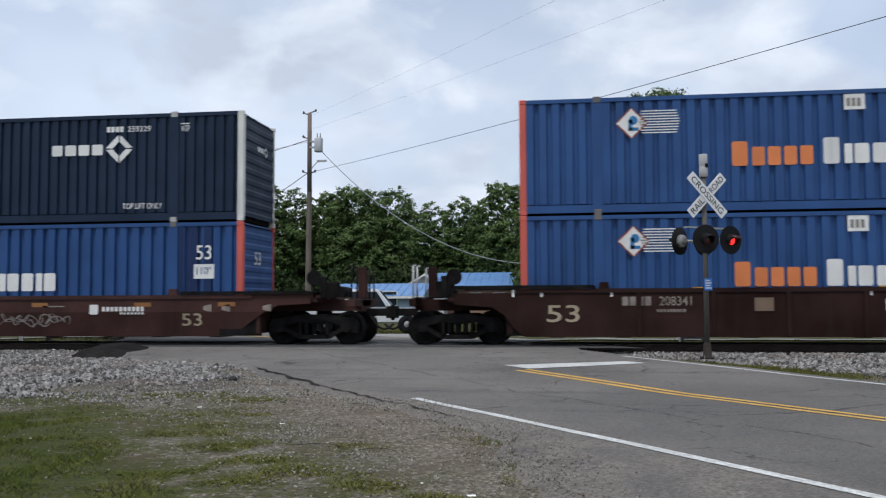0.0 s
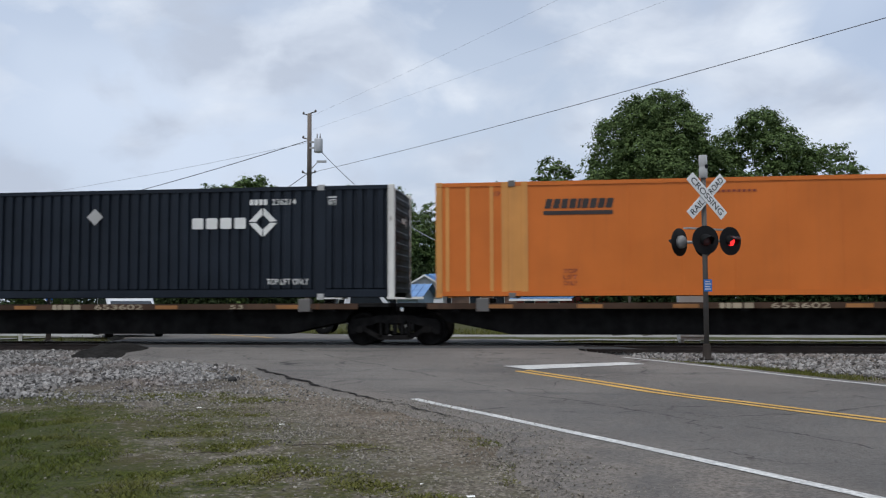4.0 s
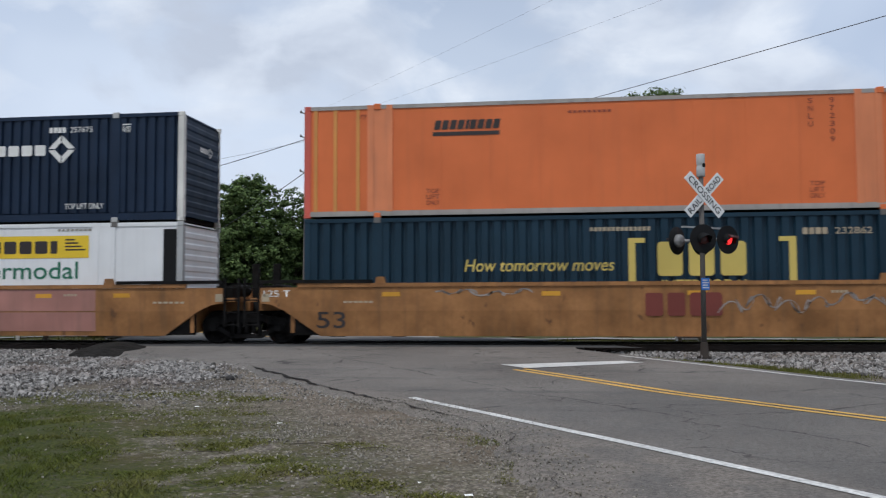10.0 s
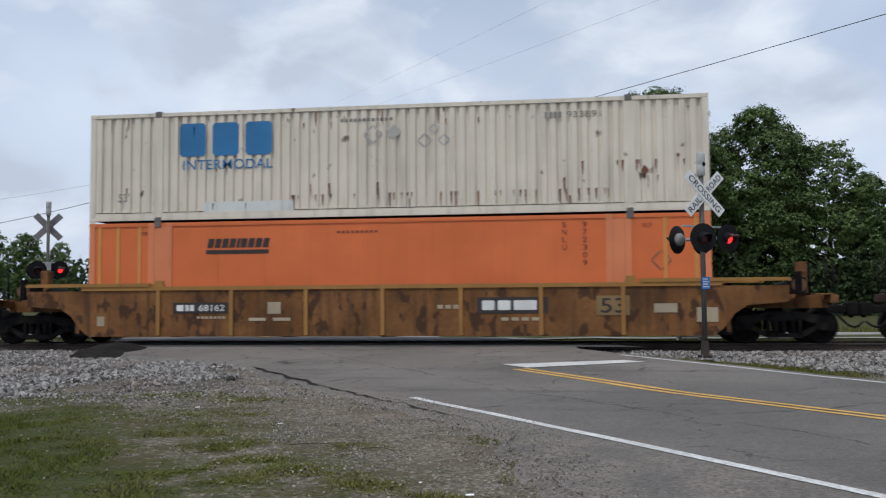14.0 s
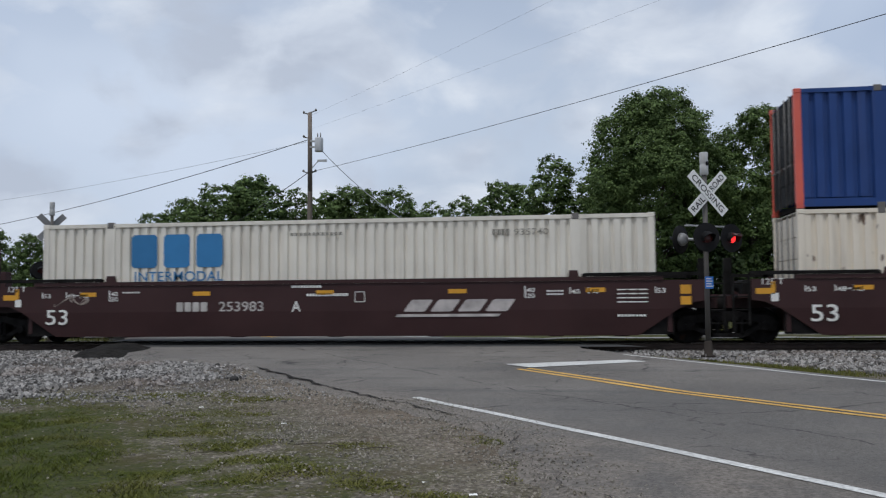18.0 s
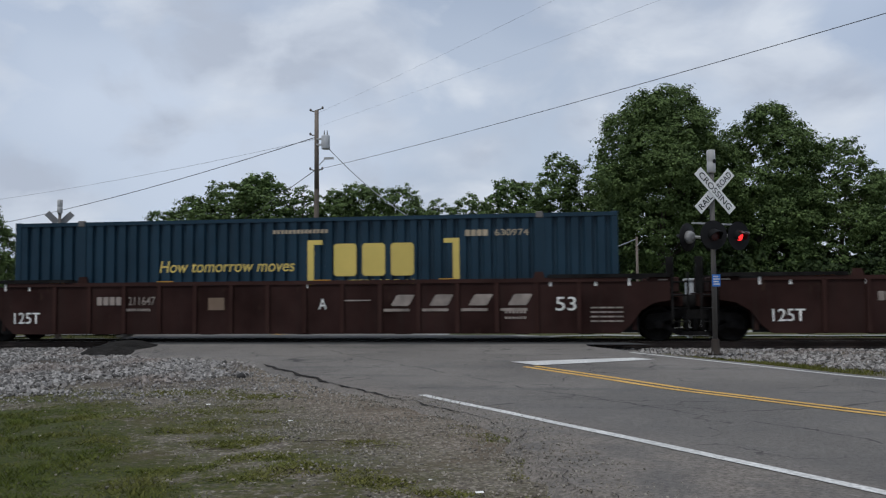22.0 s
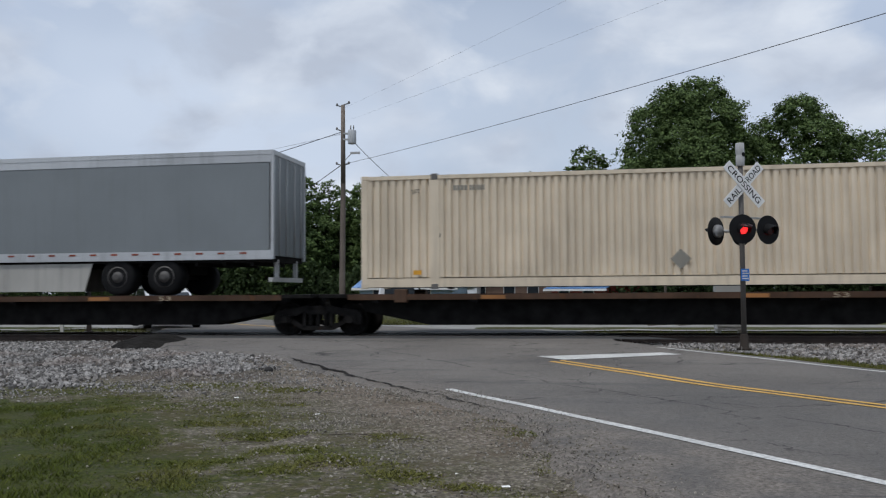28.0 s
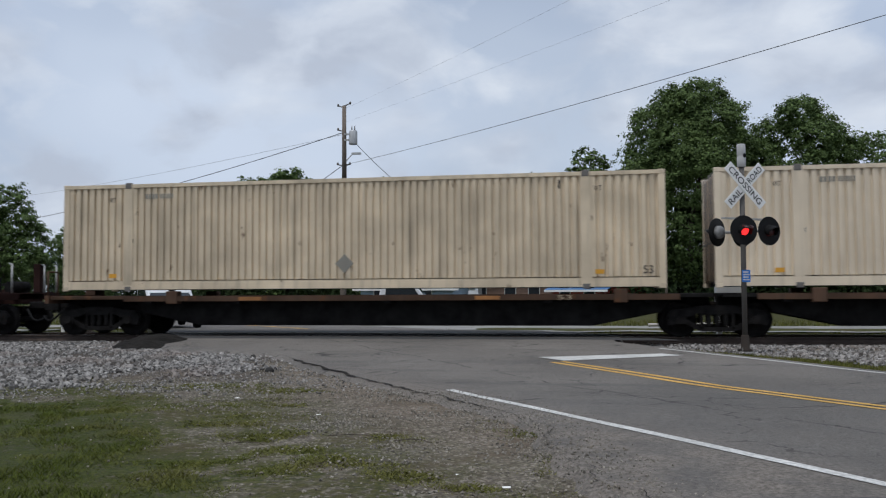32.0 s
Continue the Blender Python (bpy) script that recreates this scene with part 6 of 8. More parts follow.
def ground_material():
    m, t, p = node_mat("gravel_and_grass")
    co = t.nodes.new("ShaderNodeTexCoord").outputs["Object"]
    sep = t.nodes.new("ShaderNodeSeparateXYZ")
    link(t, co, sep.inputs[0])
    dot = t.nodes.new("ShaderNodeVectorMath")
    dot.operation = "DOT_PRODUCT"
    dot.inputs[1].default_value = (*ROAD_N, 0)
    link(t, co, dot.inputs[0])
    n = dot.outputs["Value"]
    patch = n_noise(t, co, 0.75, 5.0)
    fine = n_noise(t, co, 9.0, 6.0, 0.65)
    edge2 = n_math(t, "SUBTRACT", n, n_map(t, patch, 0.25, 0.75, -0.7, 0.7))
    solid_grass = n_math(t, "MULTIPLY", n_map(t, edge2, 1.75, 0.9), n_map(t, sep.outputs["Y"], 11.3, 9.9))
    tuft = n_map(t, n_math(t, "MULTIPLY", n_map(t, n_noise(t, co, 1.15, 4.0, 0.6), 0.38, 0.50), n_map(t, fine, 0.33, 0.50)), 0.0, 1.0, 0.0, 0.9)
    tuft = n_math(t, "MULTIPLY", tuft, n_math(t, "MULTIPLY", n_map(t, n, 4.2, 2.6), n_map(t, sep.outputs["Y"], 13.6, 12.0)))
    beyond = n_map(t, sep.outputs["Y"], 27.0, 28.5)
    lane = t.nodes.new("ShaderNodeVectorMath")
    lane.operation = "DOT_PRODUCT"
    lane.inputs[1].default_value = (*ROAD_D, 0)
    link(t, co, lane.inputs[0])
    strip = n_math(t, "MULTIPLY", n_math(t, "MULTIPLY", n_map(t, n, 12.6, 12.9), n_map(t, n, 13.9, 13.3)), n_map(t, lane.outputs["Value"], -9.0, -10.0))
    cover = n_math(t, "ADD", n_math(t, "ADD", solid_grass, tuft), n_math(t, "ADD", beyond, strip))
    cover = n_math(t, "MULTIPLY", cover, n_map(t, fine, 0.22, 0.5, 0.45, 1.0))
    vor = t.nodes.new("ShaderNodeTexVoronoi")
    vor.inputs["Scale"].default_value = 30.0
    link(t, co, vor.inputs["Vector"])
    vor2 = t.nodes.new("ShaderNodeTexVoronoi")
    vor2.inputs["Scale"].default_value = 17.0
    link(t, co, vor2.inputs["Vector"])
    chip = t.nodes.new("ShaderNodeSeparateColor")
    link(t, vor.outputs["Color"], chip.inputs["Color"])
    chip2 = t.nodes.new("ShaderNodeSeparateColor")
    link(t, vor2.outputs["Color"], chip2.inputs["Color"])
    gravel = n_mix(t, n_map(t, n_noise(t, co, 0.5, 4.0), 0.3, 0.7), (0.125, 0.104, 0.076), (0.205, 0.180, 0.143))
    gravel = n_mix(t, n_map(t, chip.outputs["Red"], 0.35, 0.0, 0.0, 0.75), gravel, (0.06, 0.05, 0.042))
    gravel = n_mix(t, n_map(t, chip.outputs["Green"], 0.62, 1.0, 0.0, 0.8), gravel, (0.40, 0.36, 0.29))
    gravel = n_mix(t, n_map(t, chip2.outputs["Red"], 0.78, 0.95, 0.0, 0.55), gravel, (0.33, 0.29, 0.25))
    gravel = n_mix(t, n_map(t, chip2.outputs["Blue"], 0.2, 0.05, 0.0, 0.6), gravel, (0.07, 0.055, 0.045))
    gravel = n_mix(t, n_map(t, vor.outputs["Distance"], 0.3, 0.7, 0.0, 0.55), gravel, (0.055, 0.046, 0.038))
    clay = n_math(t, "MULTIPLY", n_map(t, n, 3.2, 4.4), n_map(t, patch, 0.35, 0.6, 0.08, 0.35))
    gravel = n_mix(t, clay, gravel, (0.18, 0.132, 0.095))
    soil = n_map(t, n_noise(t, co, 1.6, 5.0), 0.52, 0.66, 0.0, 0.6)
    gravel = n_mix(t, soil, gravel, (0.105, 0.078, 0.052))
    bed = n_math(t, "MULTIPLY", n_map(t, sep.outputs["Y"], 13.0, 14.5), n_map(t, n, 4.6, 3.6))
    gravel = n_mix(t, n_map(t, bed, 0.0, 1.0, 0.0, 0.8), gravel, (0.062, 0.052, 0.045))
    grass = n_mix(t, n_map(t, fine, 0.3, 0.7), (0.018, 0.024, 0.006), (0.05, 0.056, 0.014))
    grass = n_mix(t, n_map(t, n_noise(t, co, 26.0, 3.0), 0.42, 0.66, 0.0, 0.7), grass, (0.098, 0.098, 0.02))
    grass = n_mix(t, n_map(t, n_noise(t, co, 1.1, 4.0), 0.48, 0.7, 0.0, 0.65), grass, (0.07, 0.052, 0.025))
    grass = n_mix(t, n_map(t, edge2, 1.9, 0.9, 0.0, 0.5), grass, n_mix(t, n_map(t, fine, 0.35, 0.65), (0.014, 0.024, 0.004), (0.05, 0.066, 0.012)))
    col = n_mix(t, cover, gravel, grass)
    link(t, col, p.inputs["Base Color"])
    p.inputs["Roughness"].default_value = 0.95
    p.inputs["Specular IOR Level"].default_value = 0.2
    n_bump(t, p, n_math(t, "ADD", n_math(t, "MULTIPLY", vor2.outputs["Distance"], 0.5), n_math(t, "MULTIPLY", fine, 0.9)), 0.05, 0.9)
    return m


def asphalt_material():
    m, t, p = node_mat("worn_asphalt")
    co = t.nodes.new("ShaderNodeTexCoord").outputs["Object"]
    along = t.nodes.new("ShaderNodeVectorMath")
    along.operation = "DOT_PRODUCT"
    along.inputs[1].default_value = (*ROAD_D, 0)
    link(t, co, along.inputs[0])
    co_s = along.outputs["Value"]
    fine = n_noise(t, co, 85.0, 3.0, 0.7)
    mid = n_noise(t, co, 2.2, 5.0)
    col = n_mix(t, n_map(t, n_noise(t, co, 0.35, 4.0), 0.3, 0.7), (0.107, 0.094, 0.082), (0.190, 0.170, 0.149))
    col = n_mix(t, n_map(t, mid, 0.55, 0.75, 0.0, 0.45), col, (0.066, 0.066, 0.068))
    coarse = n_noise(t, co, 28.0, 3.0, 0.7)
    col = n_mix(t, n_map(t, coarse, 0.54, 0.68, 0.0, 0.55), col, (0.24, 0.23, 0.215))
    col = n_mix(t, n_map(t, coarse, 0.45, 0.33, 0.0, 0.6), col, (0.06, 0.058, 0.056))
    col = n_mix(t, n_map(t, fine, 0.52, 0.7, 0.0, 0.7), col, (0.235, 0.23, 0.22))
    col = n_mix(t, n_map(t, fine, 0.46, 0.32, 0.0, 0.7), col, (0.04, 0.04, 0.04))
    # wheel tracks and lengthwise streaks
    mp = t.nodes.new("ShaderNodeMapping")
    mp.inputs["Rotation"].default_value = (0, 0, radians(53))
    mp.inputs["Scale"].default_value = (0.12, 1.6, 1.0)
    link(t, co, mp.inputs["Vector"])
    col = n_mix(t, n_map(t, n_noise(t, mp.outputs["Vector"], 1.0, 4.0), 0.52, 0.74, 0.0, 0.4), col, (0.06, 0.06, 0.062))
    worn = n_math(t, "MULTIPLY", n_map(t, n_noise(t, co, 0.22, 3.0), 0.3, 0.6), n_map(t, co_s, -12.0, -7.5, 0.0, 0.6))
    col = n_mix(t, worn, col, (0.07, 0.068, 0.067))
    # cracks
    warp = t.nodes.new("ShaderNodeVectorMath")
    warp.operation = "MULTIPLY_ADD"
    link(t, n_noise(t, co, 1.3, 4.0), warp.inputs[0])
    warp.inputs[1].default_value = (1.3, 1.3, 0)
    link(t, co, warp.inputs[2])
    vor = t.nodes.new("ShaderNodeTexVoronoi")
    vor.feature = "DISTANCE_TO_EDGE"
    vor.inputs["Scale"].default_value = 0.42
    link(t, warp.outputs["Vector"], vor.inputs["Vector"])
    crack = n_map(t, vor.outputs["Distance"], 0.012, 0.004, 0.0, 0.8)
    crack = n_math(t, "MULTIPLY", crack, n_map(t, mid, 0.42, 0.55))
    col = n_mix(t, crack, col, (0.025, 0.024, 0.023))
    dot = t.nodes.new("ShaderNodeVectorMath")
    dot.operation = "DOT_PRODUCT"
    dot.inputs[1].default_value = (*ROAD_N, 0)
    link(t, co, dot.inputs[0])
    n = dot.outputs["Value"]
    sand = n_math(t, "MULTIPLY", n_math(t, "MULTIPLY", n_map(t, n, 6.1, 5.2), n_map(t, co_s, -15.0, -12.0)), n_map(t, mid, 0.35, 0.62, 0.25, 0.85))
    col = n_mix(t, sand, col, n_mix(t, n_map(t, coarse, 0.35, 0.65), (0.10, 0.085, 0.07), (0.24, 0.21, 0.18)))
    seam = n_math(t, "ABSOLUTE", n_math(t, "SUBTRACT", n_math(t, "SUBTRACT", n, n_map(t, n_noise(t, co, 0.9, 5.0, 0.65), 0.3, 0.7, -0.16, 0.16)), SEAM_N), 0.0)
    seam = n_math(t, "MULTIPLY", n_map(t, seam, 0.03, 0.012, 0.0, 0.75), n_map(t, n_noise(t, co, 1.7, 3.0), 0.44, 0.52))
    col = n_mix(t, seam, col, (0.022, 0.021, 0.02))
    tar = n_map(t, n_noise(t, mp.outputs["Vector"], 3.2, 3.0), 0.67, 0.72, 0.0, 0.6)
    col = n_mix(t, tar, col, (0.045, 0.044, 0.044))
    link(t, col, p.inputs["Base Color"])
    p.inputs["Roughness"].default_value = 0.9
    p.inputs["Specular IOR Level"].default_value = 0.3
    n_bump(t, p, n_math(t, "ADD", fine, coarse), 0.012)
    return m


def stone_material(name, light, dark, brown):
    m, t, p = node_mat(name)
    g = t.nodes.new("ShaderNodeNewGeometry")
    co = t.nodes.new("ShaderNodeTexCoord").outputs["Object"]
    r = g.outputs["Random Per Island"]
    col = n_mix(t, n_map(t, r, 0.0, 1.0), dark, light)
    col = n_mix(t, n_map(t, n_noise(t, co, 0.6, 3.0), 0.5, 0.7, 0.0, 0.6), col, brown)
    col = n_mix(t, n_map(t, n_noise(t, co, 45.0, 2.0), 0.4, 0.7, 0.0, 0.35), col, dark)
    link(t, col, p.inputs["Base Color"])
    p.inputs["Roughness"].default_value = 0.9
    return m


def leaf_material(name, dark, light):
    m, t, p = node_mat(name)
    g = t.nodes.new("ShaderNodeNewGeometry")
    info = t.nodes.new("ShaderNodeObjectInfo")
    col = n_mix(t, g.outputs["Random Per Island"], dark, light)
    col = n_mix(t, n_map(t, info.outputs["Random"], 0.0, 1.0, 0.0, 0.4), col, tuple(c * 0.55 for c in light))
    link(t, col, p.inputs["Base Color"])
    p.inputs["Roughness"].default_value = 0.65
    p.inputs["Specular IOR Level"].default_value = 0.12
    thin = t.nodes.new("ShaderNodeBsdfTranslucent")
    link(t, col, thin.inputs["Color"])
    both = t.nodes.new("ShaderNodeMixShader")
    both.inputs["Fac"].default_value = 0.12
    link(t, p.outputs["BSDF"], both.inputs[1])
    link(t, thin.outputs["BSDF"], both.inputs[2])
    link(t, both.outputs["Shader"], t.nodes["Material Output"].inputs["Surface"])
    return m


def blade_material():
    """Grass that runs from fresh green to straw in patches."""
    m, t, p = node_mat("grass_blade")
    g = t.nodes.new("ShaderNodeNewGeometry")
    co = t.nodes.new("ShaderNodeTexCoord").outputs["Object"]
    fresh = n_mix(t, g.outputs["Random Per Island"], (0.044, 0.060, 0.008), (0.098, 0.118, 0.016))
    straw = n_mix(t, g.outputs["Random Per Island"], (0.082, 0.086, 0.017), (0.165, 0.155, 0.042))
    dot = t.nodes.new("ShaderNodeVectorMath")
    dot.operation = "DOT_PRODUCT"
    dot.inputs[1].default_value = (*ROAD_N, 0)
    link(t, co, dot.inputs[0])
    dry = n_math(t, "ADD", n_map(t, n_noise(t, co, 1.3, 4.0), 0.40, 0.62, 0.0, 0.8), n_map(t, dot.outputs["Value"], 0.9, 2.4, -0.1, 0.4))
    link(t, n_mix(t, dry, fresh, straw), p.inputs["Base Color"])
    p.inputs["Roughness"].default_value, p.inputs["Specular IOR Level"].default_value = 0.7, 0.15
    return m


ASPHALT = asphalt_material()
BALLAST = stone_material("pale_ballast_stone", (0.40, 0.378, 0.352), (0.058, 0.053, 0.048), (0.23, 0.18, 0.15))
# grimy track-bed stones, their colour darkened further for the shade under the train
BED = stone_material("grimy_shaded_ballast_stone", (0.085, 0.072, 0.062), (0.022, 0.019, 0.017), (0.04, 0.031, 0.025))
PEBBLE = stone_material("mixed_pebble", (0.33, 0.30, 0.25), (0.10, 0.088, 0.072), (0.20, 0.155, 0.105))
LEAF = leaf_material("leaf", (0.026, 0.048, 0.015), (0.165, 0.235, 0.078))
# LEAF darkened: shade under the trees put into the leaf colour
SHADED_LEAF = leaf_material("shaded_leaf", (0.014, 0.026, 0.009), (0.06, 0.088, 0.034))
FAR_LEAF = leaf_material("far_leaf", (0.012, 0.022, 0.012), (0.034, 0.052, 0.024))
BLADE = blade_material()
BARK = paint("bark", (0.07, 0.055, 0.042), 0.9, var=0.3, grain=0.4, grain_scale=12, bump=0.02)
POLE_WOOD = paint("weathered_pole_wood", (0.165, 0.135, 0.11), 0.9, var=0.25, streak=0.5, grain=0.3, grain_scale=25, bump=0.01, dirt=(0.07, 0.055, 0.045))
TIE = paint("creosoted_timber", (0.045, 0.036, 0.03), 0.9, var=0.3, grain=0.4, grain_scale=20, bump=0.01)
RAIL = paint("rusty_rail", (0.042, 0.026, 0.018), 0.7, var=0.3, scale=3.0)
ROAD_WHITE = paint("worn_white_road_paint", (0.62, 0.61, 0.58), 0.85, var=0.15, grain=0.65, grain_scale=24, scale=1.4, streak=0.2, dirt=(0.2, 0.19, 0.18))
ROAD_YELLOW = paint("worn_yellow_road_paint", (0.64, 0.38, 0.085), 0.85, var=0.2, grain=0.5, grain_scale=24, scale=1.4)


def build_ground():
    xs = np.concatenate([[-2500, -900, -400, -200, -120, -80, -55], np.arange(-40, 30.1, 0.5), [45, 70, 110, 200, 400, 900, 2500]])
    ys = np.concatenate([[-900, -300, -100, -40, -15], np.arange(-4, 45.1, 0.5), [55, 70, 100, 150, 250, 500, 1000, 2500]])
    verts = [(x, y, ground_z(x, y)) for y in ys for x in xs]
    w = len(xs)
    faces = [(j * w + i, j * w + i + 1, (j + 1) * w + i + 1, (j + 1) * w + i) for j in range(len(ys) - 1) for i in range(w - 1)]
    me = raw_mesh("ground", verts, faces, ground_material())
    for f in me.polygons:
        f.use_smooth = True
    tagged(new("ground", me), "gravelly verge with patchy grass", "ground", kind="structure")


def edge_near(s):
    """The near asphalt edge, ragged, as n at s along the road; the road flares out towards the track."""
    n = 5.15 - 1.25 * smooth(-8.5, -5.0, s) - 0.3 * smooth(-5, 3, s)
    n -= 1.5 * smooth(-17.3, -21.0, s) * (1 - smooth(-25.5, -30, s))
    return n + (0.09 + 0.2 * smooth(-9, -6, s)) * noise.noise((s * 1.7, 0, 3)) + (0.05 + 0.06 * smooth(-9, -6, s)) * noise.noise((s * 5.1, 0, 7))


def edge_far(s):
    n = 12.62 + 1.7 * smooth(-16.0, -18.5, s) * (1 - smooth(-21.5, -25, s))
    return n + 0.05 * noise.noise((s * 2.1, 5, 3))


def build_road():
    s_list = np.concatenate([np.arange(-75, -32, 2.0), np.arange(-32, 4, 0.25), np.arange(4, 40, 2.0)])
    cuts = 16
    verts, faces = [], []
    for s in s_list:
        a, b = edge_near(s), edge_far(s)
        for k in range(cuts + 3):
            q = min(max((k - 1) / cuts, 0), 1)
            n = a + (b - a) * q
            x, y = across(n, s)
            z = road_z(y) + 0.004 + 0.012 * noise.noise((x * 0.5, y * 0.5, 9)) * (1 - smooth(19, 21, y) * (1 - smooth(26, 28, y)))
            if 21.3 < y < 25.8:
                z = -0.012
            if k == 0 or k == cuts + 2:
                x, y = across(n + (-0.3 if k == 0 else 0.3), s)
                z = min(z, ground_z(x, y)) - 0.06
            verts.append((x, y, z))
    w = cuts + 3
    for j in range(len(s_list) - 1):
        for i in range(w - 1):
            faces.append((j * w + i, (j + 1) * w + i, (j + 1) * w + i + 1, j * w + i + 1))
    road = tagged(new("road", raw_mesh("road", verts, faces, ASPHALT)), "worn grey asphalt road crossing the track", "road", kind="structure")

    def stripe(name, n0, n1, s0, s1, mat, label, wobble=0.008, drift=0.0):
        vs, fs = [], []
        m = max(2, int((s1 - s0) / 0.5))
        for k in range(m + 1):
            s = s0 + (s1 - s0) * k / m
            for n in (n0, n1):
                x, y = across(n + drift * (max(s, s0) - s0) + wobble * noise.noise((s * 3, n * 9, 1)), s)
                z = road_z(y) + 0.010 + 0.012 * noise.noise((x * 0.5, y * 0.5, 9)) * (1 - smooth(19, 21, y) * (1 - smooth(26, 28, y)))
                vs.append((x, y, z))
        for k in range(m):
            fs.append((2 * k, 2 * k + 2, 2 * k + 3, 2 * k + 1))
        ob = new(name, raw_mesh(name, vs, fs, mat))
        ob.parent = road
        tagged(ob, label)
    stripe("edge_line", 5.54, 5.67, -10.85, 38, ROAD_WHITE, "worn white edge line", drift=-0.0155)
    stripe("edge_line", 12.28, 12.38, -14.4, 38, ROAD_WHITE, "worn white edge line")
    stripe("centre_line", 8.88, 8.99, -13.3, 38, ROAD_YELLOW, "yellow centre line")
    stripe("centre_line", 9.1, 9.21, -13.3, 38, ROAD_YELLOW, "yellow centre line")
    for n in (8.9, 9.1):
        stripe("centre_line", n, n + 0.1, -75, -27, ROAD_YELLOW, "yellow centre line")
    bm = bmesh.new()
    v = []
    for x, y in ((-0.66, 16.18), (1.53, 17.33), (1.16, 17.68), (-1.17, 16.80)):
        v.append(bm.verts.new((x, y, road_z(y) + 0.018)))
    bm.faces.new(v)
    ob = part("stop_line", bm, ROAD_WHITE, road, "worn white stop line")
    # a darker patched strip beside the rails
    for y0, y1 in ((21.25, 22.35), (22.95, 24.1), (24.75, 25.6)):
        bm = bmesh.new()
        n = 40
        for k in range(n):
            xa, xb = -12.2 + 12.7 * k / n, -12.2 + 12.7 * (k + 1) / n
            w0 = 0.06 * noise.noise((xa, y0, 0))
            bm.faces.new([bm.verts.new(c) for c in ((xa - 0.6 * (y0 - 23.5), y0 + w0, -0.006), (xb - 0.6 * (y0 - 23.5), y0 + w0, -0.006), (xb - 0.6 * (y1 - 23.5), y1, -0.006), (xa - 0.6 * (y1 - 23.5), y1, -0.006))])
        part("crossing_patch", bm, paint("fresh_dark_asphalt", (0.05, 0.05, 0.05), 0.9, grain=0.4, grain_scale=60), road, "darker asphalt patch along the rails")


def build_apron():
    """The dark asphalt heap at the crossing's corner, and a dark strip painting the shadow and dirt of the road's
    broken lip.
    """
    verts, faces = [], []
    nx, ny = 24, 14
    for j in range(ny + 1):
        for i in range(nx + 1):
            x, y = -13.2 + 4.4 * i / nx, 18.2 + 3.2 * j / ny
            q = ((x + 10.7) / 1.0) ** 2 + ((y - 20.2) / 1.5) ** 2
            z = ground_z(x, y) - 0.03 + 0.37 * max(0.0, 1 - q) ** 0.9 + 0.04 * noise.noise((x * 3, y * 3, 0))
            verts.append((x, y, z))
    for j in range(ny):
        for i in range(nx):
            k = j * (nx + 1) + i
            faces.append((k, k + 1, k + nx + 2, k + nx + 1))
    dark = paint("dark_heap_asphalt", (0.022, 0.020, 0.018), 0.95, var=0.3, scale=2.5, grain=0.7, grain_scale=16, bump=0.05)
    next(k for k in dark.node_tree.nodes if k.type == "BSDF_PRINCIPLED").inputs["Specular IOR Level"].default_value = 0.1
    tagged(new("asphalt_heap", raw_mesh("asphalt_heap", verts, faces, dark)), "dark asphalt shoulder beside the rails", "asphalt", kind="structure")
    verts, faces = [], []
    m = 320
    for k in range(m + 1):
        s = -17.0 + 20.0 * k / m
        e = edge_near(s)
        w = (0.012 + 0.085 * max(0.0, noise.noise((s * 1.9, 1, 1)) + 0.28) * (0.6 + 0.8 * abs(noise.noise((s * 8.0, 4, 1))))) * smooth(-17.0, -15.6, s)
        w *= (0.75 + 0.5 * smooth(-13, -14, s)) * (1 - 0.8 * smooth(-10.5, -8.0, s))
        for n in (e - w, e + 0.6 * w):
            x, y = across(n, s)
            verts.append((x, y, road_z(y) + 0.012))
    for k in range(m):
        faces.append((2 * k, 2 * k + 2, 2 * k + 3, 2 * k + 1))
    tagged(new("road_lip", raw_mesh("road_lip", verts, faces, paint("edge_shadow_dirt", (0.026, 0.022, 0.019), 0.95, var=0.4, scale=4.0, grain=0.5, grain_scale=40, spec=0.15))), "painted shadow and dirt along the broken asphalt lip", "asphalt", kind="structure")


def build_track():
    tr = thing("track", "rusty railway track on timber ties", "railway track", kind="structure")
    for y in (TRACK_Y - 0.75, TRACK_Y + 0.75):
        bm = bmesh.new()
        out = [(-0.07, -0.172), (0.07, -0.172), (0.07, -0.16), (0.012, -0.135), (0.009, -0.05), (0.036, -0.038), (0.036, -0.004), (0.03, 0.0), (-0.03, 0.0), (-0.036, -0.004), (-0.036, -0.038), (-0.009, -0.05), (-0.012, -0.135), (-0.07, -0.16)]
        a = [bm.verts.new((-260, y + p, z)) for p, z in out]
        b = [bm.verts.new((260, y + p, z)) for p, z in out]
        for k in range(len(out)):
            bm.faces.new((a[k], a[(k + 1) % len(out)], b[(k + 1) % len(out)], b[k]))
        part("rail", bm, RAIL, tr, "rust-brown steel rail")
        bm = bmesh.new()
        box(bm, -260, 260, y - 0.024, y + 0.024, 0.0006, 0.0016)
        part("running_band", bm, TREAD, tr, "polished running band")
    me = shared(("tie",), lambda bm: box(bm, -0.115, 0.115, -1.3, 1.3, -0.36, -0.174), 0.012)
    r = random.Random(4)
    for k in range(150):
        x = -45 + k * 0.53
        if -11.5 < x < 0.2:
            continue
        ob = part_mesh("tie", me, TIE, tr)
        ob.location = (x + r.uniform(-0.03, 0.03), TRACK_Y + r.uniform(-0.04, 0.04), 0)
        ob.rotation_euler.z = r.uniform(-0.02, 0.02)


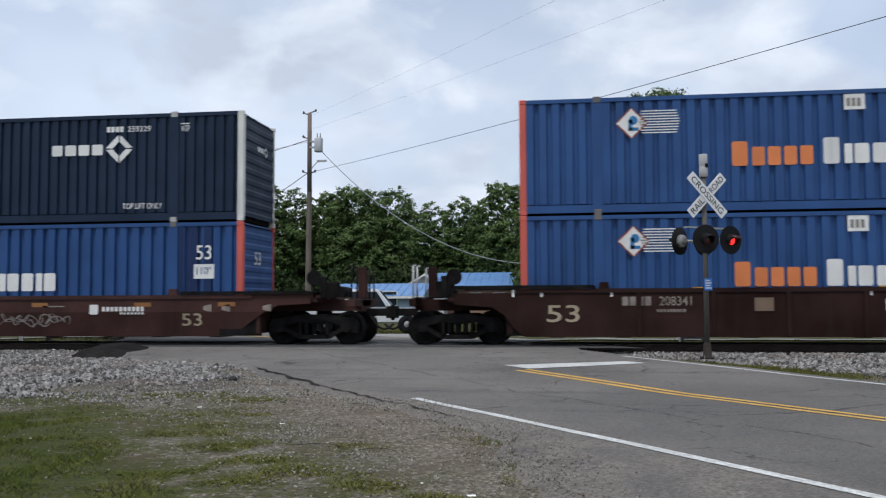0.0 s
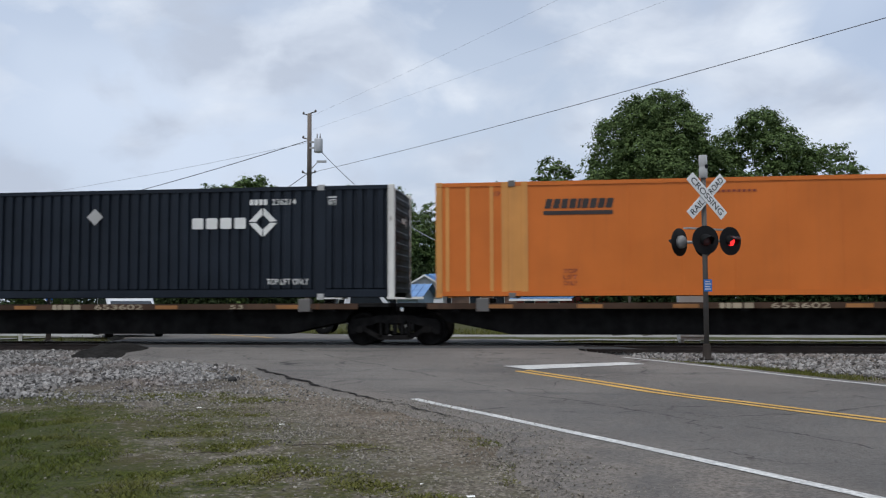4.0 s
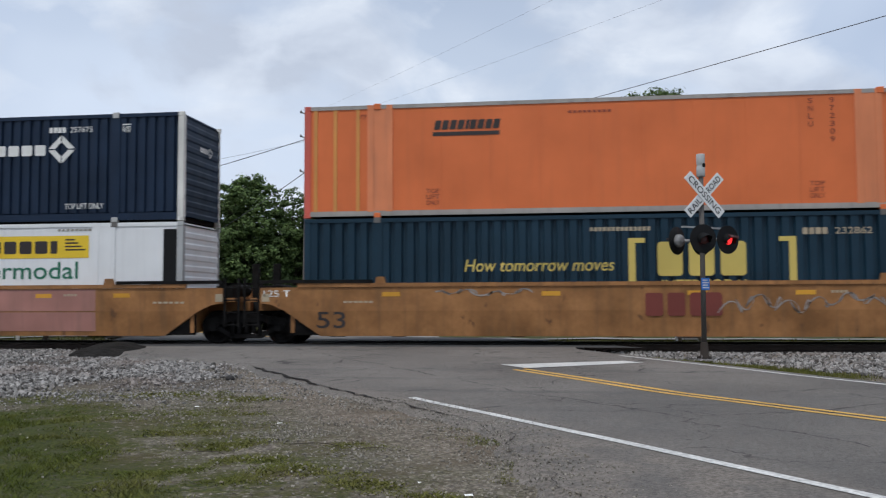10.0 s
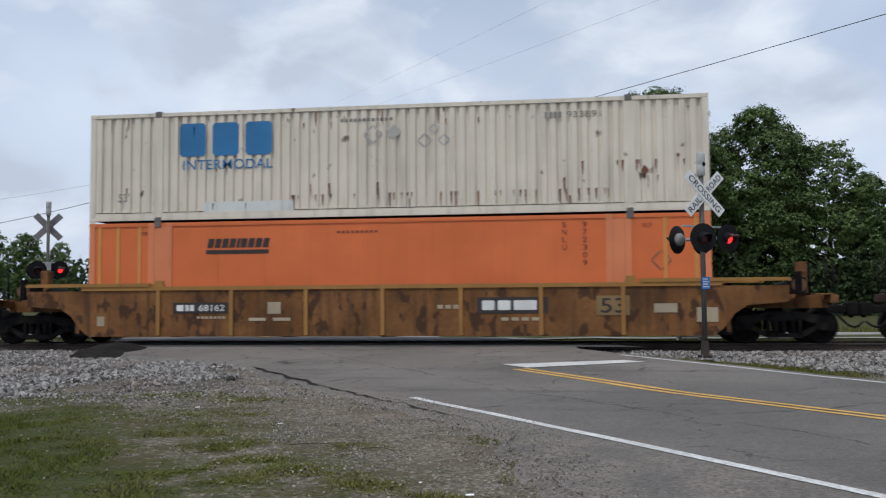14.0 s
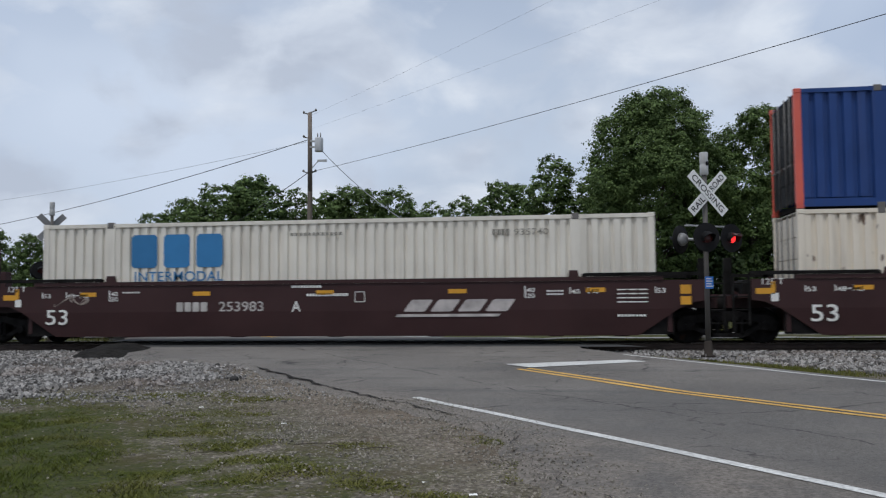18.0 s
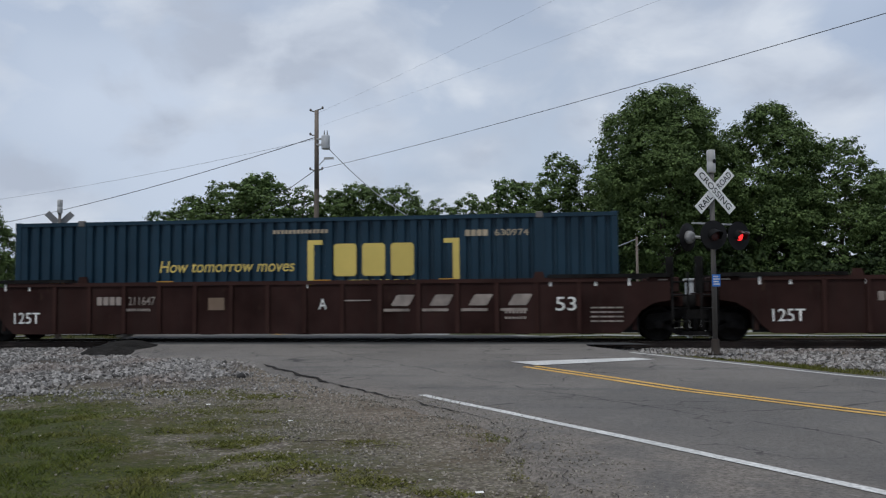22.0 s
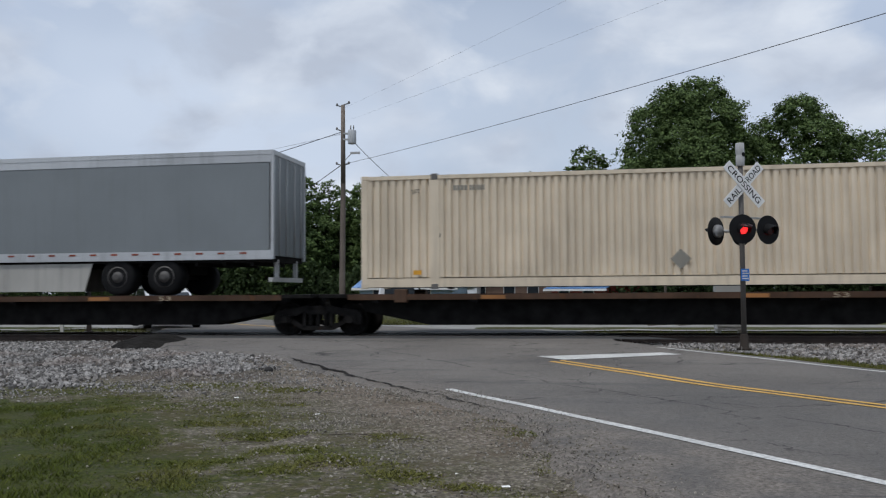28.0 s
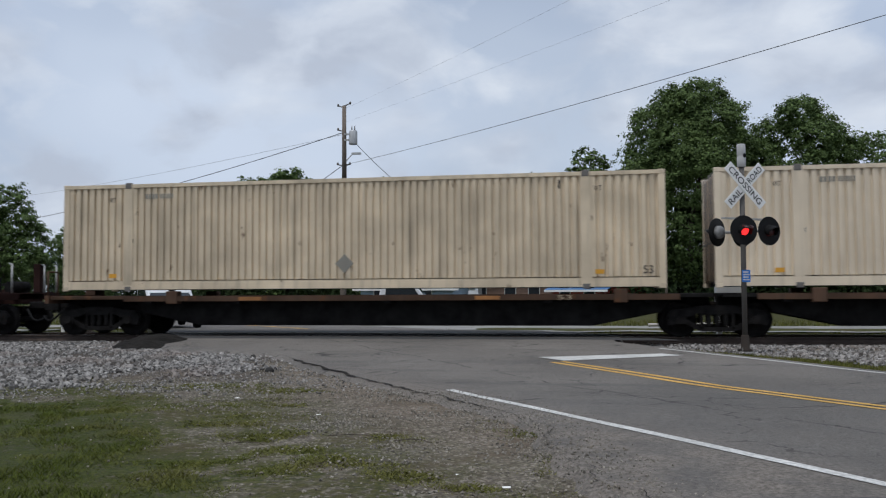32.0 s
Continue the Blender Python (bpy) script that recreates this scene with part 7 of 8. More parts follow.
def stones(name, spots, size, material, label, seed):
    """Crushed blocky stones with uneven corners, one mesh."""
    g = np.random.default_rng(seed)
    n = len(spots)
    cube = np.array([(x, y, z) for z in (-1, 1) for y in (-1, 1) for x in (-1, 1)], float)
    v = cube[None] * g.uniform(0.55, 1.0, (n, 8, 3)) * g.uniform(0.5, 1.15, (n, 1, 3))
    q = g.normal(size=(n, 4))
    q /= np.linalg.norm(q, axis=1)[:, None]
    w, x, y, z = q.T
    turn = np.stack([1 - 2 * (y * y + z * z), 2 * (x * y - w * z), 2 * (x * z + w * y), 2 * (x * y + w * z), 1 - 2 * (x * x + z * z), 2 * (y * z - w * x), 2 * (x * z - w * y), 2 * (y * z + w * x), 1 - 2 * (x * x + y * y)], 1).reshape(n, 3, 3)
    v = np.einsum("nij,nkj->nki", turn, v) * g.uniform(*size, (n, 1, 1)) * 0.8 + np.array(spots)[:, None]
    f = np.array(((0, 2, 3, 1), (4, 5, 7, 6), (0, 1, 5, 4), (1, 3, 7, 5), (3, 2, 6, 7), (2, 0, 4, 6)))
    faces = (f[None] + 8 * np.arange(n)[:, None, None]).reshape(-1, 4)
    ob = new(name, raw_mesh(name, v.reshape(-1, 3).tolist(), faces.tolist(), material))
    return tagged(ob, label, "stones", kind="stuff")


def scatter(seed, n, x0, x1, y0, y1, test):
    r = random.Random(seed)
    out = []
    while len(out) < n:
        x, y = r.uniform(x0, x1), r.uniform(y0, y1)
        keep = test(x, y)
        if r.random() < keep:
            out.append((x, y))
    return out


def nn(x, y):
    return x * ROAD_N[0] + y * ROAD_N[1]


def build_stones():
    def left(x, y):
        low = 11.6 + 1.25 * (x + 8.0) + 1.3 * noise.noise((x * 0.8, y * 0.8, 0)) if x > -8.0 else 11.6 + 0.1 * (x + 8)
        keep = smooth(low, low + 0.9, y) * (1 - smooth(-0.75, -0.1, nn(x, y) - edge_near(x * ROAD_D[0] + y * ROAD_D[1]) - 0.5 * noise.noise((x, y, 6))))
        return keep * (0.55 + 1.2 * noise.noise((x * 0.6, y * 0.9, 2)) + 0.7 * noise.noise((x * 1.9, y * 2.4, 5)))

    def right(x, y):
        n = nn(x, y)
        return smooth(13.15, 13.8, n + 0.3 * noise.noise((x * 1.1, y * 1.1, 9)))
    pts = [(x, y, ground_z(x, y) + 0.015) for x, y in scatter(1, 15000, -18, -4.5, 11.0, 22.4, left)]
    pts += [(x, y, ground_z(x, y) + 0.015) for x, y in scatter(2, 6500, 0.3, 11, 13.5, 22.4, right)]
    def chips(x, y):
        n = nn(x, y)
        if n > edge_near(x * ROAD_D[0] + y * ROAD_D[1]) + 0.05:
            return 0.0
        return smooth(10.6, 12.6, y - 0.35 * (x + 6)) * smooth(21.5, 19.0, y) * (0.3 + 0.7 * smooth(-0.25, 0.25, noise.noise((x * 0.8, y * 0.8, 12))))
    small = [(x, y, ground_z(x, y) + 0.006) for x, y in scatter(21, 9000, -14, -2.2, 10.4, 21.0, chips)]
    stones("ballast_chips", small, (0.010, 0.028), BALLAST, "small grey stone chips spilled over the verge", 22)
    stones("ballast_stones", pts, (0.026, 0.060), BALLAST, "pale grey crushed ballast stones", 3)
    bed = [(x, y, -0.195 - 0.1 * max(0, abs(y - TRACK_Y) - 1.2) / 2.0) for x, y in scatter(5, 13000, -26, 16, 22.25, 26.6, lambda x, y: 0.0 if -11.6 + 0.6 * (23.5 - y) < x < 0.4 + 0.6 * (23.5 - y) else 1.0)]
    stones("track_bed_stones", bed, (0.03, 0.07), BED, "grimy brown ballast between the ties, darkened for the train's shade", 6)

    def verge(x, y):
        n = nn(x, y)
        if n > edge_near(x * ROAD_D[0] + y * ROAD_D[1]) + 0.15:
            return 0.0
        return (0.04 + 0.96 * smooth(1.6, 3.0, n)) * (0.35 + 0.65 * smooth(-0.1, 0.35, noise.noise((x * 0.9, y * 0.9, 8))))
    fringe = []
    for x, y in scatter(17, 2600, -3.0, 3.5, 3.5, 12.0, lambda x, y: smooth(0.75, 0.0, abs(nn(x, y) - edge_near(x * ROAD_D[0] + y * ROAD_D[1]) - 0.1))):
        fringe.append((x, y, max(ground_z(x, y), road_z(y)) + 0.008))
    stones("edge_gravel", fringe, (0.005, 0.014), PEBBLE, "loose gravel along the broken asphalt edge", 19)
    peb = [(x, y, ground_z(x, y) + 0.004) for x, y in scatter(7, 11000, -8.5, 2.5, 4.2, 16.5, verge)]
    stones("pebbles", peb, (0.006, 0.019), PEBBLE, "scattered pebbles on the dusty verge", 8)


def build_grass():
    r = random.Random(12)

    def near(x, y):
        n = nn(x, y)
        if n > edge_near(x * ROAD_D[0] + y * ROAD_D[1]) - 0.1:
            return 0.0
        q = noise.noise((x * 0.75, y * 0.75, 1.5)) + 0.4 * noise.noise((x * 2.2, y * 2.2, 6))
        full = 0.9 * smooth(1.9, 1.0, n + 0.5 * noise.noise((x * 0.6, y * 0.6, 5)))
        bal = smooth(11.3, 9.9, y)
        rim = 0.8 * smooth(0.55, 0.15, abs(n - edge_near(x * ROAD_D[0] + y * ROAD_D[1]) + 0.45)) * smooth(-8.5, -6.5, x * ROAD_D[0] + y * ROAD_D[1]) * smooth(-0.2, 0.2, q)
        return rim + full * (0.55 + 0.45 * smooth(-0.3, 0.3, q)) * bal + 0.75 * smooth(-0.15, 0.25, q) * smooth(13.6, 12.0, y) * smooth(4.4, 2.6, n)
    verts, faces = [], []

    def blade(x, y, z, h, w, flat=0.0):
        a, lean = r.uniform(0, 6.28), r.uniform(0.1, 0.7) * h + flat
        b = r.uniform(0, 6.28)
        k = len(verts)
        dx, dy = math.cos(a) * w, math.sin(a) * w
        verts.extend([(x - dx, y - dy, z), (x + dx, y + dy, z), (x + math.cos(b) * lean, y + math.sin(b) * lean, z + h)])
        faces.append((k, k + 1, k + 2))
    for x, y in scatter(9, 120000, -9.5, 2.0, 3.6, 14.2, near):
        lush = smooth(1.9, 0.8, nn(x, y)) * smooth(11.3, 9.9, y) * smooth(-0.35, 0.3, noise.noise((x * 1.7, y * 1.7, 3)))
        h = r.uniform(0.006, 0.022) + r.uniform(0.01, 0.055) * lush
        blade(x, y, ground_z(x, y) - 0.006, h, r.uniform(0.003, 0.006), r.uniform(0.01, 0.05))

    # thin clumps on the gravel: middle, half width, half depth
    clumps = ((-5.6, 12.6, 0.9, 0.5), (-4.6, 12.2, 0.7, 0.4), (-3.95, 9.2, 0.5, 0.5), (-3.3, 8.45, 0.5, 0.35), (-3.15, 6.95, 0.4, 0.3), (-2.65, 7.55, 0.5, 0.3),
              (-2.25, 7.2, 0.35, 0.28), (-2.5, 6.7, 0.45, 0.25), (-1.85, 7.0, 0.35, 0.2), (-1.5, 6.68, 0.4, 0.2), (-1.1, 6.45, 0.35, 0.2), (-2.0, 8.3, 0.4, 0.2), (-4.4, 10.6, 0.7, 0.35))

    def clump(x, y):
        ragged = 0.55 * noise.noise((x * 3.1, y * 3.1, 11)) + 0.35 * noise.noise((x * 8.0, y * 8.0, 4))
        return max(smooth(1.25, 0.2, math.hypot((x - a) / w, (y - b) / d) + ragged) for a, b, w, d in clumps)
    for x, y in scatter(14, 26000, -6.8, -0.5, 6.0, 13.4, clump):
        blade(x, y, ground_z(x, y) - 0.004, r.uniform(0.008, 0.03), r.uniform(0.004, 0.008), r.uniform(0.015, 0.05))

    def rim(x, y):
        s = x * ROAD_D[0] + y * ROAD_D[1]
        return smooth(0.4, 0.05, abs(nn(x, y) - edge_near(s) + 0.12)) * smooth(-9.5, -8.0, s) * smooth(-0.05, 0.25, noise.noise((s * 1.4, 2, 2)))
    for x, y in scatter(13, 2200, -2.6, 3.0, 4.0, 11.5, rim):
        blade(x, y, ground_z(x, y), r.uniform(0.006, 0.022), r.uniform(0.004, 0.007), r.uniform(0.0, 0.03))

    def strip(x, y):
        n = nn(x, y)
        return smooth(12.5, 12.75, n) * smooth(13.7, 13.1, n) * (0.25 + 0.75 * smooth(-0.2, 0.3, noise.noise((x * 1.5, y * 1.5, 3)))) * smooth(-9.0, -10.0, x * ROAD_D[0] + y * ROAD_D[1])
    for x, y in scatter(10, 9000, -1.0, 7.0, 12.0, 21.0, strip):
        blade(x, y, ground_z(x, y), r.uniform(0.025, 0.07), 0.009)
    for x, y in scatter(11, 16000, -34, 26, 27.2, 44, lambda x, y: 0.0 if 5.0 < nn(x, y) < 13 or 29.5 < y < 33.4 else 1.0):
        blade(x, y, ground_z(x, y), r.uniform(0.06, 0.2), 0.014)
    tagged(new("grass", raw_mesh("grass", verts, faces, BLADE)), "short patchy roadside grass", "grass", kind="stuff")


def build_side_street():
    bm = bmesh.new()
    xs = np.arange(-120, 121, 1.0)
    pts = [(x, 29.6 + 0.15 * noise.noise((x * 0.6, 0, 0)), 33.3 + 0.2 * noise.noise((x * 0.5, 3, 0))) for x in xs]
    for (xa, a0, a1), (xb, b0, b1) in zip(pts, pts[1:]):
        bm.faces.new([bm.verts.new(c) for c in ((xa, a0, ground_z(xa, a0) + 0.05), (xb, b0, ground_z(xb, b0) + 0.05), (xb, b1, ground_z(xb, b1) + 0.05), (xa, a1, ground_z(xa, a1) + 0.05))])
    solid("side_street", bm, paint("pale_gravel_road", (0.27, 0.26, 0.24), 0.9, var=0.2, grain=0.4, grain_scale=30), "pale gravel street beyond the track", "road", kind="structure")


# crossing signals ------------------------------------------------------------
def crossbuck_blade(parent, y, ang, words, face, back):
    bm = bmesh.new()
    box(bm, -0.56, 0.56, -0.006, 0.006, -0.105, 0.105)
    b = part("blade", bm, face, parent, "white crossbuck blade", bevel=0.003)
    b.matrix_basis = Matrix.Translation((0, y, 0)) @ Matrix.Rotation(-ang, 4, "Y")
    bm = bmesh.new()
    box(bm, -0.55, 0.55, 0.007, 0.009, -0.1, 0.1)
    part("blade_back", bm, back, b, "bare grey blade back")
    for body, x, w in words:
        letter(b, body, x * 0.92, -0.062, w * 0.92, 0.124, BLACK, -0.0085)
    return b


ADDED_BLINDS = []           # (added blind, True where it opens in the first half of the flash)
LAMP_LENS = glow("red_signal_glow", (1.0, 0.03, 0.03), 1.3)
DULL_LENS = paint("dull_red_lens", (0.22, 0.012, 0.012), 0.25)


def flasher(parent, x, y, z, turn, lens, beat=None):
    """A lamp head: black background disc, hood, lens and silver housing; it looks towards -y before the turn."""
    bm = bmesh.new()
    lathe(bm, [(0.285, 0.0), (0.285, 0.012), (0.05, 0.014)], at=(0, 0, 0), seg=28)
    h = part("lamp_head", bm, BLACK, parent, "black round background plate")
    h.matrix_basis = Matrix.Translation((x, y, z)) @ Matrix.Rotation(turn, 4, "Z")
    bm = bmesh.new()
    seg = 20
    rows = []
    for k in range(seg + 1):
        a = -0.55 + (math.pi + 1.1) * k / seg
        c, s = math.cos(a), math.sin(a)
        ln = 0.10 + 0.13 * max(0.0, s)
        rows.append([bm.verts.new((c * q, d, s * q + 0.26 * d)) for q, d in ((0.125, 0), (0.12, -ln), (0.113, -ln), (0.118, 0))])
    for a, b in zip(rows, rows[1:]):
        for k in range(3):
            bm.faces.new((a[k], a[k + 1], b[k + 1], b[k]))
    part("hood", bm, BLACK, h)
    bm = bmesh.new()
    lathe(bm, [(0.1, -0.012), (0.088, -0.028), (0.056, -0.04), (0.01, -0.045)], seg=20)
    part("lens", bm, lens, h, "round red lens")
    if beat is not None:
        # added blind, hinged under the hood's roof; hides the steady glow by turns
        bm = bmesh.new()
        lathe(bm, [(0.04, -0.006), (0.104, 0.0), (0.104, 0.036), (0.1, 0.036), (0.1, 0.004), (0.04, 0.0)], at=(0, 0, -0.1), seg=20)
        ADDED_BLINDS.append((part("flap", bm, paint("dark_red_added_blind", (0.05, 0.006, 0.006), 0.4), h, "added dull red blind that hides the lit lens between flashes"), beat))
    bm = bmesh.new()
    lathe(bm, [(0.13, 0.016), (0.13, 0.08), (0.1, 0.13), (0.04, 0.15)], seg=20)
    part("housing", bm, paint("weathered_lamp_housing", (0.2, 0.2, 0.2), 0.55, var=0.35, scale=6.0, streak=0.4), h, "silver lamp housing")


def crossing_signal(label, at, facing, front_lit, back_lit, buck_z=3.27):
    """A mast with a crossbuck, two pairs of flashers, a bell and a blue notice. facing: its heading, degrees."""
    t = thing("crossing_signal", label, "railroad signal", "crossing signals", at @ pose(0, 0, 0, 0, 0, facing))
    mast_top = buck_z + 0.73
    bm = bmesh.new()
    rod(bm, (0, 0, 0.12), (0, 0, mast_top - 0.05), 0.052, 0.05, seg=14)
    part("mast", bm, paint("dull_aluminium_mast", (0.095, 0.086, 0.078), 0.7, metal=0.0, streak=0.4), t, "dull grey metal mast")
    bm = bmesh.new()
    lathe(bm, [(0.15, 0.0), (0.15, 0.03), (0.085, 0.05), (0.075, 0.3), (0.06, 0.32)], axis_y=False, seg=16)
    part("base", bm, paint("dark_cast_base", (0.03, 0.024, 0.02), 0.95, var=0.3, spec=0.1), t, "flared mast base")
    for k in range(4):
        bm = bmesh.new()
        a = k * math.pi / 2 + 0.4
        rod(bm, (0.14 * math.cos(a), 0.14 * math.sin(a), 0.0), (0.14 * math.cos(a), 0.14 * math.sin(a), 0.07), 0.015, seg=6)
        part("bolt", bm, CASTING, t)
    bm = bmesh.new()
    lathe(bm, [(0.07, mast_top - 0.36), (0.085, mast_top - 0.34), (0.085, mast_top - 0.17), (0.078, mast_top - 0.15), (0.078, mast_top - 0.12), (0.085, mast_top - 0.1), (0.085, mast_top + 0.09), (0.078, mast_top + 0.105)], axis_y=False, seg=18)
    bell = part("bell", bm, paint("pale_grey_bell", (0.46, 0.46, 0.45), 0.6, streak=0.3), t, "pale grey bell on the mast top")
    bm = bmesh.new()
    disc(bm, 0.0, mast_top - 0.13, 0.045)
    part("sounder", bm, BLACK, bell).location.y = -0.088
    buck = new("crossbuck")
    buck.parent, buck.location = t, (0, -0.075, buck_z)
    hub = bmesh.new()
    box(hub, -0.06, 0.06, 0.012, 0.04, -0.1, 0.1)
    white = paint("white_sign_sheeting", (0.74, 0.74, 0.72), 0.45, var=0.06, streak=0.12)
    back = paint("bare_sign_back", (0.2, 0.2, 0.2), 0.6)
    bracket = part("bracket", hub, GALV, t)
    bracket.location = buck.location
    bracket.rotation_euler.z = radians(-11)
    bpy.data.objects.remove(buck)
    crossbuck_blade(bracket, -0.018, radians(-45), (("CROSSING", -0.53, 1.06),), white, back)
    crossbuck_blade(bracket, -0.002, radians(45), (("RAIL", -0.54, 0.4), ("ROAD", 0.12, 0.44)), white, back)
    bm = bmesh.new()
    box(bm, -0.52, 0.52, -0.05, 0.05, 2.60, 2.63)
    box(bm, -0.09, 0.09, -0.13, 0.13, 2.32, 2.6)
    for s in (-1, 1):
        rod(bm, (-0.34, s * 0.27, 2.36), (0.34, s * 0.27, 2.36), 0.03)
    part("crossarm", bm, GALV, t, "grey lamp crossarm")
    for s in (-1, 1):
        bm = bmesh.new()
        tube(bm, [(0, 0, 2.36), (0, s * 0.27, 2.36)], 0.035)
        part("lamp_bracket", bm, GALV, t)
    for k, x in enumerate((-0.34, 0.34)):
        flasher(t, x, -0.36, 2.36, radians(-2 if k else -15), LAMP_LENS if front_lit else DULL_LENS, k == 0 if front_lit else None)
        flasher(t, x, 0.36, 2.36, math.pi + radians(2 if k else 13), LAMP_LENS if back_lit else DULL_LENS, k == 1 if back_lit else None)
    bm = bmesh.new()
    box(bm, -0.11, 0.11, -0.068, -0.062, 1.36, 1.6)
    n = part("notice", bm, paint("blue_sign", (0.03, 0.19, 0.62), 0.45), t, "small blue notice plate")
    for k in range(4):
        bm = bmesh.new()
        plate(bm, -0.085, 0.085 - 0.03 * (k % 2), 1.395 + 0.05 * k, 1.42 + 0.05 * k)
        part("notice_line", bm, W_MARK, n).location.y = -0.071
    return t


# trees ---------------------------------------------------------------------------
def trunk_mesh(seed, height, radius):
    """A tapered trunk with forked limbs."""
    r = random.Random(seed)
    bm = bmesh.new()
    p, d = Vector((0, 0, -0.3)), Vector((r.uniform(-0.05, 0.05), r.uniform(-0.05, 0.05), 1))
    rad = height * 0.014 + 0.05
    n = 7
    for k in range(n):
        q = p + d.normalized() * (height * 0.82 / n)
        rod(bm, p, q, rad * (1 - k / n) + 0.03, rad * (1 - (k + 1) / n) + 0.03, seg=8, caps=False)
        for _ in range(3 if k else 0):
            a, up = r.uniform(0, math.tau), r.uniform(0.45, 1.1)
            ln = radius * r.uniform(0.5, 0.85) * math.sqrt(max(0.15, 1 - (k / n - 0.35) ** 2 * 1.6))
            m = p + Vector((math.cos(a), math.sin(a), up * 0.8)) * ln * 0.5
            e = m + Vector((math.cos(a + r.uniform(-0.5, 0.5)), math.sin(a + r.uniform(-0.5, 0.5)), up)) * ln * 0.5
            rod(bm, p, m, rad * 0.4 * (1 - k / n) + 0.02, rad * 0.22 * (1 - k / n) + 0.015, seg=5, caps=False)
            rod(bm, m, e, rad * 0.22 * (1 - k / n) + 0.015, 0.01, seg=5, caps=False)
        d += Vector((r.uniform(-0.14, 0.14), r.uniform(-0.14, 0.14), 0))
        p = q
    me = finish(bm, "trunk")
    me.materials.append(BARK)
    return me


def unit(v):
    return v / np.maximum(np.linalg.norm(v, axis=-1, keepdims=True), 1e-6)


def leaf_mesh(g, at, out, spread, per, leaf, material, name):
    """Sprays of small leaves round the points at; out leads out of the crown."""
    c, o, sp = np.repeat(at, per, 0), np.repeat(out, per, 0), np.repeat(spread, per)[:, None]
    n = len(c)
    way = unit(g.normal(size=(n, 3)))
    c = c + way * sp * g.uniform(0.15, 1.0, (n, 1)) * (1, 1, 0.7)
    nrm = unit(0.55 * o + 0.55 * way + (0, 0, 0.4) + 0.42 * g.normal(size=(n, 3)))
    u = unit(np.cross(nrm, g.normal(size=(n, 3))))
    w = np.cross(nrm, u)
    size = g.uniform(*leaf, (n, 1))
    v = np.stack([c - u * size, c + w * size * 0.62 - nrm * size * 0.15, c + u * size, c - w * size * 0.62 - nrm * size * 0.15], 1).reshape(-1, 3)
    return raw_mesh(name, v.tolist(), np.arange(4 * n).reshape(-1, 4).tolist(), material)


def crown_mesh(seed, height, radius, leaves, low, leaf, lobes=22, peak=0.42, airy=0.0):
    """A crown of bulging boughs, each covered with leaf sprays; peak: how far up it is broadest."""
    g = np.random.default_rng(seed)
    base = low * height
    power = math.log(0.5) / math.log(peak)
    cs, rs = [], []
    for k in range(lobes):
        q = 0.06 + 0.9 * (k + 0.5) / lobes
        reach = radius * math.sin(math.pi * min(0.97, q) ** power) ** 0.62
        lr = radius * g.uniform(0.34, 0.55) * (1.1 - 0.42 * q) * min(1.0, math.sqrt(26 / lobes))
        a = k * 2.4 + g.uniform(-0.5, 0.5)
        d = max(0.0, reach - 0.7 * lr) * g.uniform(0.6, 1.06)
        cs.append((math.cos(a) * d, math.sin(a) * d, base + 0.3 * lr + q * (height - base - 1.15 * lr)))
        rs.append(lr)
    cs.append((0, 0, base + 0.4 * (height - base)))
    rs.append(radius * 0.6)
    cs, rs = np.array(cs), np.array(rs)
    n = leaves // 24
    pick = g.choice(len(rs), n * 3, p=rs ** 2 / (rs ** 2).sum())
    d = unit(g.normal(size=(n * 3, 3)) + (0, 0, 0.25))
    push = g.uniform(0.72, 1.06, (n * 3, 1)) + (g.random((n * 3, 1)) < 0.16) * g.uniform(0.05, 0.48, (n * 3, 1))
    p = cs[pick] + d * rs[pick][:, None] * push * (1, 1, 0.9)
    deep = (np.linalg.norm(p[:, None] - cs[None], axis=2) / rs[None])
    deep[np.arange(len(p)), pick] = 9
    keep = (deep.min(1) > 0.78) & (p[:, 2] > base * 0.6)
    if airy:
        keep &= g.random(len(p)) > airy
    p, d = p[keep][:n], d[keep][:n]
    return leaf_mesh(g, p, d, g.uniform(0.018, 0.034, len(p)) * height + 0.06, 24, leaf, LEAF, "crown")


